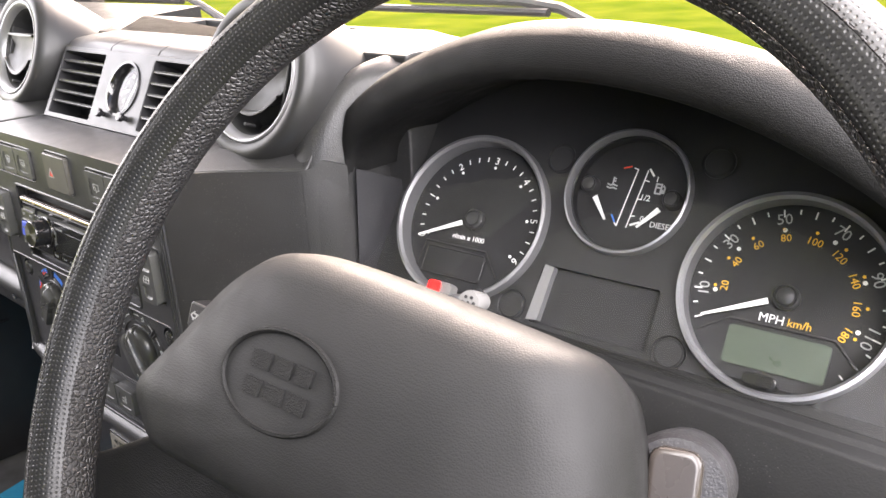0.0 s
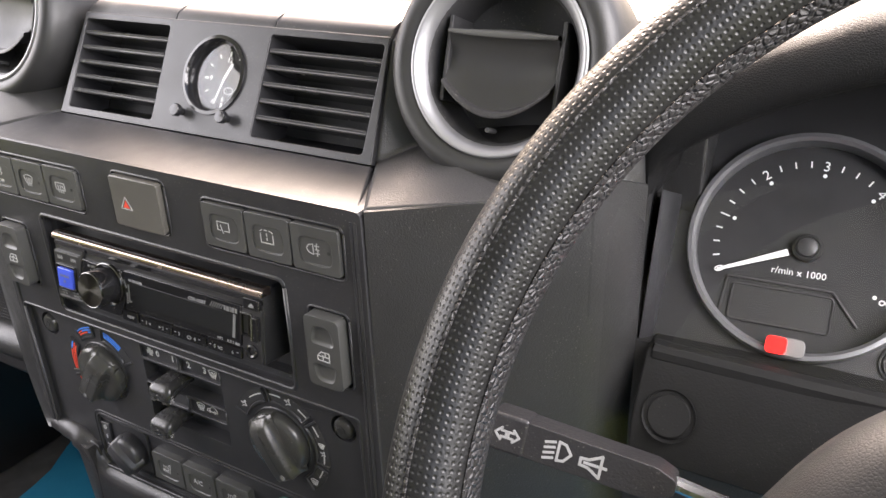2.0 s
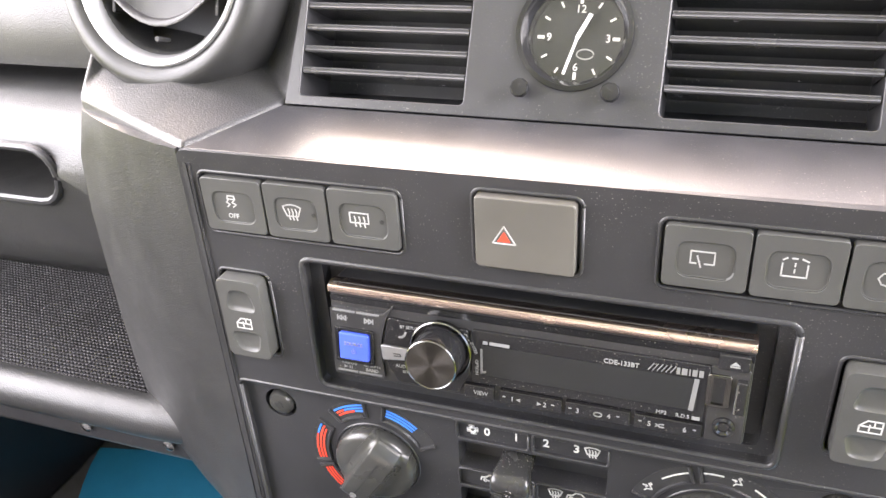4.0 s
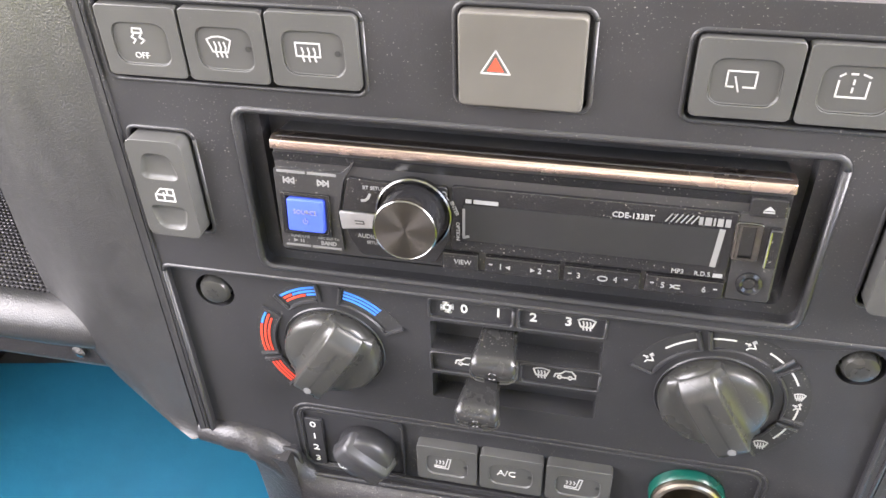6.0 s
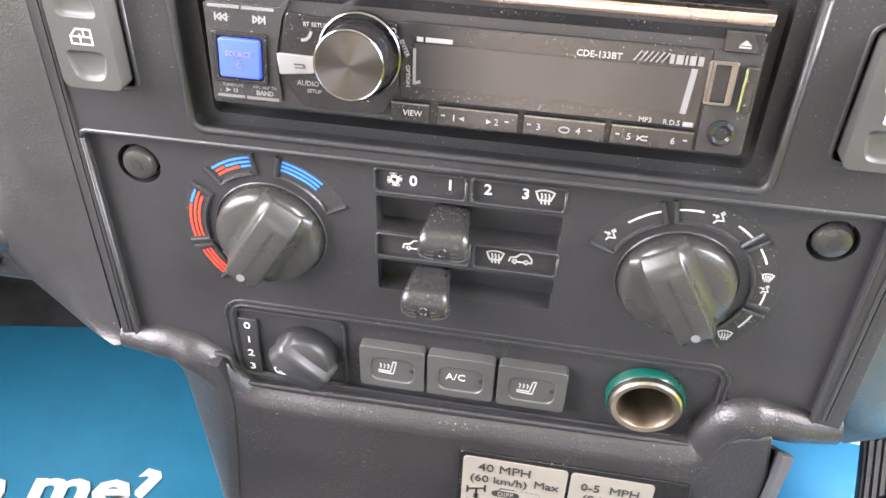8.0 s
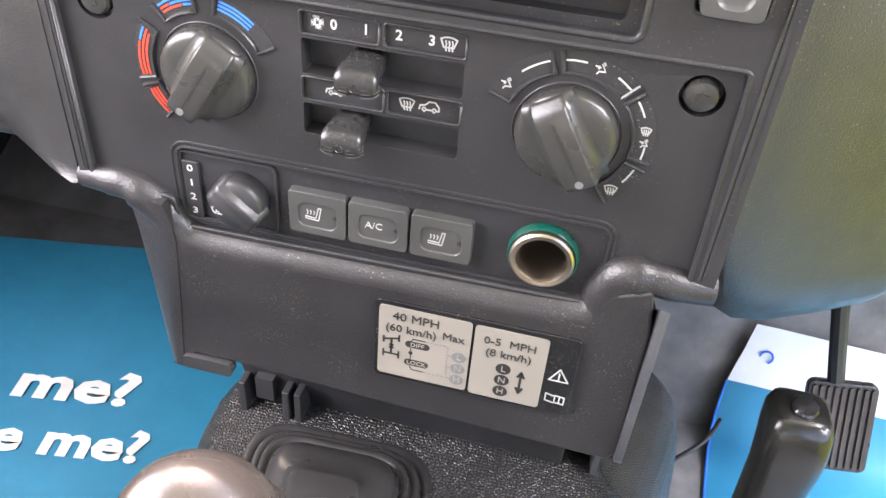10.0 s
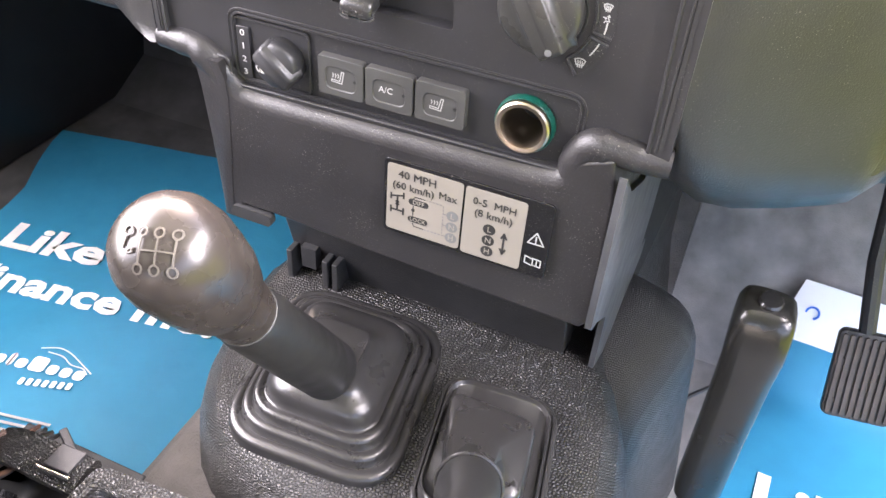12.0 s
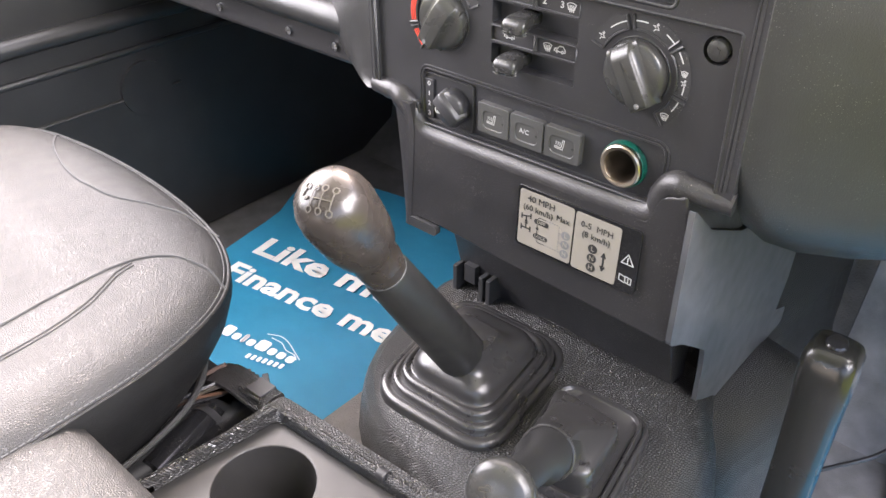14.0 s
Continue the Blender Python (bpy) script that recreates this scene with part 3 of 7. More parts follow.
# raised rim that frames the lower part
lip = [(-0.150, 0.0125, -0.1465), (-0.138, 0.0108, -0.1464), (-0.124, 0.0098, -0.1470), (-0.111, 0.0104, -0.1558), (-0.102, 0.0106, -0.1664), (-0.088, 0.0106, -0.1728), (-0.037, 0.0106, -0.1728), (0.037, 0.0106, -0.1713), (0.100, 0.0106, -0.1678), (0.1080, 0.0106, -0.1518), (0.1140, 0.0104, -0.1424), (0.124, 0.0098, -0.1405), (0.140, 0.0106, -0.1420), (0.152, 0.0125, -0.1425)]
rim = smooth_path(lip, 5)
part("lower_rim", tube(rim, [0.0078] * 6 + [0.0085] * 5 + [0.0100] * (len(rim) - 22) + [0.0085] * 5 + [0.0078] * 6, 20), BLACK, dash)

# lower console: front, flanks, set-back kick panel
front = [(-0.104, -0.167), (-0.088, -0.172), (0.102, -0.168), (0.110, -0.148), (0.127, -0.142), (0.131, -0.166), (0.133, -0.252), (0.128, -0.2585), (0.0, -0.2540), (-0.078, -0.2490), (-0.100, -0.2490), (-0.1085, -0.2595), (-0.1130, -0.2600)]
bm = loft([[(x, y + (0.002 if z < -0.2 and y < 0.01 else 0), z) for x, z in front] for y in (0.0005, 0.05, 0.12)])
part("lower_console", bm, BLACK, dash, bevel=0.002)
# turned-back edge on the passenger's side
rings = []
for z, xo, xf in ((-0.148, -0.1275, -0.108), (-0.158, -0.1262, -0.105), (-0.170, -0.1248, -0.104), (-0.205, -0.1228, -0.107), (-0.240, -0.1216, -0.1110), (-0.2530, -0.1214, -0.1120), (-0.2585, -0.1200, -0.1124), (-0.2612, -0.1175, -0.1130)):
    y0 = 0.0002 + 0.002 * (-0.167 - z) / 0.093
    rings.append([(xo, y0 + 0.0100, z), (xo + 0.0008, y0 + 0.0068, z), (xo + 0.0030, y0 + 0.0042, z), (xf - 0.0030, y0 + 0.0008, z), (xf, y0, z), (xf + 0.004, y0, z), (xf + 0.004, 0.05, z), (xo, 0.05, z)])
part("console_edge", loft(rings), BLACK, dash, sharp=70)
flank = [(-0.004, -0.146), (0.030, -0.176), (0.089, -0.205), (0.25, -0.22), (0.243, -0.331), (0.232, -0.362), (0.262, -0.375), (0.262, -0.395), (0.143, -0.392), (0.076, -0.40), (0.072, -0.330), (0.068, -0.303), (0.020, -0.266), (-0.002, -0.254)]
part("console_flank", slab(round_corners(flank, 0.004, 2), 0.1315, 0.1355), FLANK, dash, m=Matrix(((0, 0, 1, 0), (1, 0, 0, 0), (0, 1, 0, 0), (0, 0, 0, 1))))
part("kick_panel", loft([[(x, 0.047, -0.255), (x, 0.070, -0.340), (x, 0.078, -0.372), (x, 0.10, -0.372), (x, 0.10, -0.255)] for x in (-0.110, 0.112)]), BLACK, dash, bevel=0.002)
for x in (-0.1055, -0.0745, -0.0660):
    part("kick_rib", block(x - 0.003, x + 0.002, 0.056, 0.078, -0.372, -0.330), DARK, dash, bevel=0.001)
part("kick_slot", block(-0.0975, -0.0850, 0.0600, 0.0680, -0.345, -0.326), DARK, dash)
part("clip_hole", slab(rounded(-0.1080, -0.2590, -0.0790, -0.2500, 0.003), 0.0, 0.0060), DARK, dash, m=PANEL)

# grooves beside the panel
for x, z0, z1 in ((0.1462, -0.134, 0.074), (-0.1470, -0.140, 0.073)):
    part("edge_groove", slab(rounded(x - 0.0010, z0, x + 0.0010, z1, 0.0008), -0.002, 0.0005), DARK, dash, m=PANEL)
    part("edge_bead", tube([(x - 0.0022 * (1 if x > 0 else -1), z0, 0.0002), (x - 0.0022 * (1 if x > 0 else -1), z1, 0.0002)], 0.0008, 6), SMOOTH, dash, m=PANEL)

# ledge over the panel, and the louvre bank behind it
prof = [(0.0065, 0.079), (0.030, 0.0815), (0.052, 0.0835), (0.0535, 0.0815), (0.13, 0.06), (0.13, 0.03), (0.012, 0.03)]
ledge = [[(sx * (0.1475 - 0.0245 * (min(y, 0.055) - 0.0065) / 0.0485), y, z) for y, z in prof] for sx in (-1, 1)]
part("top_ledge", loft(ledge), SMOOTH, dash, bevel=0.0012)
for sx in (-1, 1):
    right = sx > 0
    pts = [(0.1485, 0.008, 0.0795), (0.2445, 0.060, 0.0845) if right else (0.231, 0.044, 0.0845), (0.2430, 0.089, 0.130) if right else (0.236, 0.072, 0.110), (0.215, 0.094, 0.108), (0.160, 0.090, 0.100), (0.1235, 0.056, 0.084),
           (0.1180, 0.085, 0.1420), (0.1170, 0.096, 0.1475), (0.1170, 0.130, 0.1505), (0.1170, 0.235, 0.147), (0.240, 0.20, 0.149), (0.243, 0.132, 0.148)]
    bm = bmesh.new()
    top = [bm.verts.new((sx * x, y, z)) for x, y, z in pts]
    loop = (0, 1, 2, 11, 10, 9, 8, 7, 6, 5)
    low = {i: bm.verts.new((sx * pts[i][0], pts[i][1], 0.02)) for i in loop}
    for face in ((0, 1, 3), (0, 3, 4), (0, 4, 5), (1, 2, 3), (5, 4, 6), (4, 7, 6), (4, 8, 7), (4, 3, 8), (3, 11, 8), (3, 2, 11), (8, 11, 10, 9)):
        bm.faces.new([top[i] for i in face])
    for i, j in zip(loop, loop[1:] + loop[:1]):
        bm.faces.new((top[i], top[j], low[j], low[i]))
    bm.faces.new([low[i] for i in loop])
    part("upper_shoulder", bm, GRAINED, dash, bevel=0.003, segments=3)

# driver's cheek: a vertical face that turns under at its foot
path = [(0.1505, 0.0075, -0.146, 0.0795), (0.158, 0.0115, -0.166, 0.080), (0.172, 0.019, -0.178, 0.081), (0.190, 0.030, -0.184, 0.082), (0.215, 0.0435, -0.184, 0.083), (0.238, 0.0560, -0.182, 0.084), (0.246, 0.0615, -0.181, 0.085), (0.250, 0.070, -0.180, 0.09), (0.2585, 0.0835, -0.178, 0.085), (0.2592, 0.0836, -0.178, 0.0015), (0.30, 0.0885, -0.178, 0.0), (0.66, 0.09, -0.178, 0.0)]
rings = []
for x, y, zb, zt in path:
    nx, ny = (0.487, -0.873) if x < 0.25 else (0.2, -0.98) if x < 0.28 else (0, -1)
    sec = [(0.0, zt), (0.0, zb + 0.040), (-0.003, zb + 0.022), (-0.012, zb + 0.008), (-0.030, zb), (-0.10, zb - 0.004), (-0.2, zb + 0.01), (-0.2, zt)]
    rings.append([(x + nx * w * 0.6, y + ny * w, z) for w, z in sec])
part("driver_cheek", loft(rings), GRAINED, dash, sharp=50)
# passenger's cheek: a curved wing that narrows to its foot
edge = [(0.078, -0.2290), (0.05, -0.245), (0.016, -0.252), (-0.03, -0.254), (-0.08, -0.254), (-0.105, -0.2500), (-0.128, -0.238), (-0.142, -0.216), (-0.149, -0.182), (-0.150, -0.160)]
rings = []
for z, xo in edge:
    n = 6
    row = [(-0.1515 + (xo + 0.1515) * k / n, 0.0075 + 0.44 * (-0.1515 - (-0.1515 + (xo + 0.1515) * k / n)) - 0.004 * math.sin(math.pi * k / n), z) for k in range(n + 1)]
    row += [(xo + 0.004, row[-1][1] + 0.02, z), (xo + 0.02, 0.14, z), (-0.15, 0.14, z)]
    rings.append(row)
part("passenger_cheek", loft(rings), GRAINED, dash, sharp=50)

# instrument hood: an arched visor with a thick rolled edge
arch = [(0.2600, 0.078), (0.2630, 0.0905), (0.2705, 0.1005), (0.2840, 0.1105), (0.3060, 0.1235), (0.3380, 0.1370), (0.3680, 0.1460), (0.3950, 0.1505), (0.4350, 0.1520), (0.478, 0.1480), (0.513, 0.1400), (0.546, 0.128), (0.575, 0.113), (0.600, 0.094), (0.612, 0.076)]
arch = [tuple(p) for p in smooth_path([(x, 0, z) for x, z in arch], 4)]
rings = []
for i, (x, _, z) in enumerate(arch):
    a, b = Vector(arch[max(i - 1, 0)]), Vector(arch[min(i + 1, len(arch) - 1)])
    t = (b - a).normalized()
    nx, nz = -t.z, t.x
    up = min(1.0, min(i, len(arch) - 1 - i) / 9)
    sec = [(-0.004, 0.20), (-0.001, 0.13), (0.0, 0.0880), (0.0020, 0.0830), (0.0080, 0.0800), (0.0160, 0.0815), (0.0225, 0.0860), (0.0270, 0.0950), (0.0280, 0.108), (0.0235, 0.13), (0.006, 0.20), (-0.016, 0.27), (-0.05, 0.28), (-0.05, 0.20)]
    shrink = 0.20 + 0.80 * up
    rings.append([(x + nx * d * shrink, y + (1 - up) * 0.004, z + nz * d * shrink) for d, y in sec])
part("instrument_hood", loft(rings), SKIN, dash, sharp=60)

# dash top with its open tray
bm = carve(loft([[(x, 0.128, 0.1505), (x, 0.135, 0.1520), (x, 0.235 - cut, 0.1530), (x, 0.246 - cut, 0.1515), (x, 0.252 - cut, 0.147), (x, 0.26 - cut, 0.12), (x, 0.26 - cut, 0.05), (x, 0.128, 0.05)] for x, cut in ((-0.245, 0), (0.19, 0), (0.235, 0.025), (0.274, 0.045))]),
           block(-0.108, 0.125, 0.137, 0.228, 0.118, 0.2))
part("dash_top", bm, GRAINED, dash, bevel=0.003)
bm = loft([[(x, 0.205, 0.08), (x, 0.215, 0.100), (x, 0.26, 0.104), (x, 0.30, 0.100), (x, 0.31, 0.0), (x, 0.205, 0.0)] for x in (0.245, 0.74)])
part("dash_top_rear", bm, GRAINED, dash, sharp=50)
# rolled corner that climbs from the cheek to the dash top beside the hood
low = [(0.2354, 0.0663, -0.150), (0.2354, 0.0663, 0.020), (0.2356, 0.0672, 0.062), (0.2366, 0.0715, 0.088), (0.2395, 0.0815, 0.1120), (0.2440, 0.0970, 0.1295), (0.2500, 0.1170, 0.1395), (0.2570, 0.1450, 0.1440), (0.2620, 0.1750, 0.1440)]
ridge = smooth_path(low, 5)
far = smooth_path([(0.2590, 0.0830, -0.150), (0.2590, 0.0830, 0.020), (0.2595, 0.0850, 0.062), (0.2610, 0.0895, 0.088), (0.2640, 0.0980, 0.1130), (0.2680, 0.1120, 0.1330), (0.2740, 0.1300, 0.1450), (0.2820, 0.1560, 0.1500), (0.2870, 0.1850, 0.1500)], 5)
rings = []
for a, p, q in zip(range(len(ridge)), ridge, far):
    d = (ridge[min(a + 1, len(ridge) - 1)] - ridge[max(a - 1, 0)]).normalized()
    out = Vector((0.12, -d.z, d.y)).normalized()
    left, peak, right = p + Vector((-0.0150, -0.0030 if d.z > 0.9 else 0.0020, -0.0010)) + out * 0.002, p + out * 0.0125, p + Vector((0.0120, 0.0030, 0.0005)) + out * 0.0045
    row = [left - out * 0.012]
    for n in range(9):
        t = n / 8
        row.append(left * (1 - t) ** 2 + peak * 2 * t * (1 - t) + right * t * t)
    row += [right.lerp(q, 0.5), q, q + Vector((-0.004, 0.03, -0.01))]
    rings.append(row)
part("corner_roll", loft(rings, closed=False), GRAINED, dash, sharp=180)


# passenger side: padded top, grab rail and open parcel shelf
bm = loft([[(x, 0.300, 0.158), (x, 0.190, 0.150), (x, 0.150, 0.140), (x, 0.128, 0.118), (x, 0.120, 0.092), (x, 0.124, 0.070), (x, 0.16, 0.06), (x, 0.30, 0.06)] for x in (-0.74, -0.228)])
part("passenger_pad", bm, GRAINED, dash, sharp=60)
bm = carve(loft([[(x, 0.095, 0.058), (x, 0.078, 0.046), (x, 0.070, 0.026), (x, 0.073, 0.000), (x, 0.076, -0.022), (x, 0.086, -0.046), (x, 0.104, -0.064), (x, 0.16, -0.070), (x, 0.16, 0.058)] for x in (-0.74, -0.250)]),
           moved(slab(rounded(-0.53, 0.006, -0.290, 0.040, 0.016), -0.2, 0.2), PANEL))
part("grab_rail", bm, GRAINED, dash, sharp=50)
part("grab_rail_back", block(-0.74, -0.228, 0.165, 0.19, -0.11, 0.13), BLACK, dash)
part("slot_rim", tube([PANEL @ Vector((u, v, -0.0655)) for u, v in rounded(-0.53, 0.006, -0.290, 0.040, 0.016) + [(-0.290, 0.022)]], 0.0026, 8), SMOOTH, dash)
shelf = part("parcel_shelf", block(-0.74, -0.16, 0.045, 0.19, -0.125, -0.108), BLACK, dash)
rib = None
for i in range(46):
    if rib is None:
        rib = part("shelf_rib", tube([(-0.74, 0.048, -0.1075), (-0.17, 0.048, -0.1075)], 0.0009, 5), BLACK, shelf)
    else:
        twin = new("shelf_rib", rib.data)
        twin.parent, twin.matrix_parent_inverse = shelf, rib.matrix_parent_inverse
        twin.location.y = i * 0.003
cross = part("shelf_cross_rib", tube([(-0.56, 0.046, -0.1074), (-0.56, 0.186, -0.1074)], 0.0009, 5), BLACK, shelf)
for i in range(1, 130):
    twin = new("shelf_cross_rib", cross.data)
    twin.parent, twin.matrix_parent_inverse = shelf, cross.matrix_parent_inverse
    twin.location.x = i * 0.003
part("shelf_lip", tube([(-0.74, 0.043, -0.117), (-0.5, 0.043, -0.117), (-0.24, 0.043, -0.119), (-0.20, 0.048, -0.122)], 0.0135, 14), GRAINED, dash)
part("shelf_underside", block(-0.74, -0.17, 0.052, 0.30, -0.165, -0.126), BLACK, dash, bevel=0.006)
for x in (-0.42, -0.31, -0.245):
    part("shelf_screw", lathe([(0.0001, -0.001), (0.004, -0.001), (0.004, 0.002), (0.0001, 0.003)], 12), STEEL, dash, m=frame_of((x, 0.0515, -0.150), (1, 0, 0), (0, 0, 1)))

# instrument cluster
CLUS = frame_of((0.329, 0.12334, 0.05), (0.99685, 0.07935, 0), (-0.04366, 0.54848, 0.83503))
clus = thing("instrument_cluster", (0.43, 0.13, 0.03), "black instrument cluster with three silver-ringed dials behind a clear lens", "instrument cluster")
GAUGES = ((-0.0020, 0.0020, 0.0565), (0.0985, 0.0348, 0.0388), (0.1970, -0.0060, 0.0555))
mask = [(-0.088, -0.062), (0.29, -0.070), (0.29, 0.055), (0.24, 0.082), (0.17, 0.100), (0.05, 0.105), (-0.03, 0.095), (-0.075, 0.065), (-0.10, 0.02)]
bm = carve(slab(mask, -0.02, -0.004), *[lathe([(r - 0.004, -0.012), (r - 0.004, 0.01)], 48, u, v) for u, v, r in GAUGES],
           slab(rounded(0.0585, -0.0535, 0.1335, -0.0175, 0.002), -0.010, 0.01))
part("mask", bm, CLUSTER, clus, m=CLUS, bevel=0.001)
part("centre_display", slab(rounded(0.059, -0.053, 0.133, -0.018, 0.002), -0.0099, -0.0085), DIAL, clus, m=CLUS)
part("display_edge", slab([(0.0575, -0.0525), (0.0650, -0.0515), (0.0665, -0.0180), (0.0600, -0.0172)], -0.0098, -0.003), SILVER, clus, "pale bevelled edge", m=CLUS)
quad = [(0.2640, 0.1310, 0.0645), (0.2655, 0.0915, 0.0010), (0.2600, 0.0850, 0.0015), (0.2650, 0.0850, 0.0835)]
part("side_wall", loft([[quad[0], quad[1], quad[2], quad[3]], [tuple(Vector(q) + Vector((-0.001, 0.004, -0.002))) for q in quad]]), SMOOTH, clus, "smooth side strip of the surround", bevel=0.0006)
for u, v in ((0.0452, -0.0463), (0.1467, -0.0501), (0.050, 0.050), (0.146, 0.060)):
    part("blank_plug", lathe([(0.0001, -0.003), (0.0075, -0.003), (0.0085, -0.0045), (0.0095, -0.003), (0.0095, -0.006)], 24, u, v), CLUSTER, clus, m=CLUS)


def gauge(u, v, r):
    e = 0.0034 if r > 0.05 else 0.0022
    face = part("dial_face", lathe([(0.0001, -0.0105), (r - 0.0035, -0.0105)], 48, u, v, caps=False), DIAL, clus, m=CLUS)
    part("bezel", lathe([(r - 1.35 * e, -0.011), (r - 1.35 * e, 0.0005), (r - 0.9 * e, 0.0026), (r - 0.3 * e, 0.0020), (r, -0.003), (r, -0.0045)], 64, u, v, caps=False), SILVER, clus, "satin silver ring", m=CLUS)
    return face


def dial_marks(face, u, v, r, start, step, count, long_every, length, width, mat=INK):
    for i in range(count):
        a = radians(start - step * i)
        l = length if i % long_every == 0 else length * 0.55
        part("scale_mark", stroke([[(u + r * math.cos(a), v + r * math.sin(a)), (u + (r - l) * math.cos(a), v + (r - l) * math.sin(a))]], width, -0.0103), mat, face, m=CLUS)


def needle(face, u, v, a, length, mat=INK):
    c, s = math.cos(radians(a)), math.sin(radians(a))
    bm = slab([(u + x * c - y * s, v + x * s + y * c) for x, y in ((0.009, -0.0016), (length, -0.0006), (length, 0.0006), (0.009, 0.0016))], -0.0075, -0.0065)
    part("needle", bm, mat, face, m=CLUS)
    k = 0.85 if length > 0.03 else 0.72
    part("needle_cap", lathe([(0.0080 * k, -0.0105), (0.0078 * k, -0.0065), (0.0066 * k, -0.0052), (0.0060 * k, -0.0058), (0.0052 * k, -0.0042), (0.0026 * k, -0.0036), (0.0001, -0.0036)], 28, u, v), CAP, face, m=CLUS)


tu, tv, tr = GAUGES[0]
face = gauge(tu, tv, tr)
for i in range(7):
    a = radians(203 - 38.8 * i)
    letters(str(i), 0.0049, CLUS, tu + 0.0420 * math.cos(a), tv + 0.0420 * math.sin(a), INK, face, w=-0.0105, turn=math.degrees(a) - 90 if i not in (6,) else math.degrees(a) + 90 - 180)
    part("scale_dot", lathe([(0.0001, -0.0102), (0.0010, -0.0102), (0.0010, -0.0105)], 10, tu + 0.0374 * math.cos(a), tv + 0.0374 * math.sin(a)), INK, face, m=CLUS)
for i in range(6):
    dial_marks(face, tu, tv, 0.0440, 203 - 38.8 * i - 9.7, 9.7, 3, 1, 0.0027, 0.0007)
letters("r/min x 1000", 0.0034, CLUS, tu - 0.002, tv - 0.0128, INK, face, w=-0.0105)
part("trip_window", slab(rounded(tu - 0.031, tv - 0.0405, tu + 0.0155, tv - 0.0225, 0.002), -0.0104, -0.0098), CLUSTER, face, m=CLUS)
edge = [(tu - 0.036, tv - 0.0405), (tu - 0.034, tv - 0.0195), (tu + 0.0145, tv - 0.0195), (tu + 0.0270, tv - 0.0345)]
part("trip_frame", tube([(u, v, -0.0098) for u, v in edge], 0.0007, 6), BLACK, face, m=CLUS)
loop = rounded(tu - 0.031, tv - 0.0405, tu + 0.0155, tv - 0.0225, 0.002)
part("trip_bead", tube([(u, v, -0.0096) for u, v in loop + loop[:1]], 0.0005, 6), BLACK, face, m=CLUS)
needle(face, tu, tv, 204, 0.0435)
lamp = part("lamp_housing", slab(rounded(tu - 0.0112, tv - 0.0548, tu + 0.0066, tv - 0.0460, 0.003), -0.004, 0.0045), MICGREY, clus, "pale two-part lamp housing", m=CLUS, bevel=0.0008)
part("warning_lamp", slab(rounded(tu - 0.0108, tv - 0.0544, tu - 0.0016, tv - 0.0464, 0.002), 0.0035, 0.0058), LAMPRED, lamp, "lit red warning lamp", m=CLUS)

fu, fv, fr = GAUGES[1]
face = gauge(fu, fv, fr)
part("divider", stroke([[(fu - 0.0045, fv - 0.019), (fu - 0.0005, fv + 0.017), (fu - 0.0028, fv + 0.0175)], [(fu - 0.0045, fv - 0.019), (fu - 0.0062, fv - 0.0175)], [(fu + 0.0018, fv - 0.019), (fu + 0.0058, fv + 0.017)], [(fu + 0.0052, fv + 0.011), (fu + 0.008, fv + 0.0105)], [(fu + 0.0038, fv - 0.001), (fu + 0.0062, fv - 0.001)], [(fu + 0.0025, fv - 0.012), (fu + 0.005, fv - 0.0115)]], 0.0007, -0.0104), INK, face, m=CLUS)
for mark in ([(fu + 0.0068, fv + 0.0180), (fu + 0.0100, fv + 0.0145)], [(fu + 0.0040, fv - 0.0172), (fu + 0.0088, fv - 0.0148)]):
    part("scale_mark", stroke([mark], 0.0012, -0.0104), INK, face, m=CLUS)
part("hot_mark", stroke([[(fu - 0.0094, fv + 0.0168), (fu - 0.0050, fv + 0.0183)]], 0.0009, -0.0104), RED, face, m=CLUS)
part("cold_mark", stroke([[(fu - 0.0090, fv - 0.0132), (fu - 0.0062, fv - 0.0170)]], 0.0009, -0.0104), BLUE, face, m=CLUS)
letters("1/2", 0.0036, CLUS, fu + 0.0084, fv + 0.0002, INK, face, w=-0.0105)
letters("1", 0.0034, CLUS, fu + 0.0128, fv + 0.0125, INK, face, w=-0.0105)
letters("0", 0.0034, CLUS, fu + 0.0098, fv - 0.0125, INK, face, w=-0.0105)
letters("DIESEL", 0.0034, CLUS, fu + 0.0225, fv - 0.0150, INK, face, w=-0.0105)
icon("pump", fu + 0.0160, fv + 0.007, 0.0036, CLUS, GREYINK, face, 0.0010, -0.0105)
icon("coolant", fu - 0.0140, fv + 0.0068, 0.0038, CLUS, GREYINK, face, 0.0009, -0.0105)
for cu, cv, a in ((fu - 0.0270, fv + 0.0028, -52), (fu + 0.0256, fv + 0.0009, 230)):
    needle(face, cu, cv, a, 0.0255)

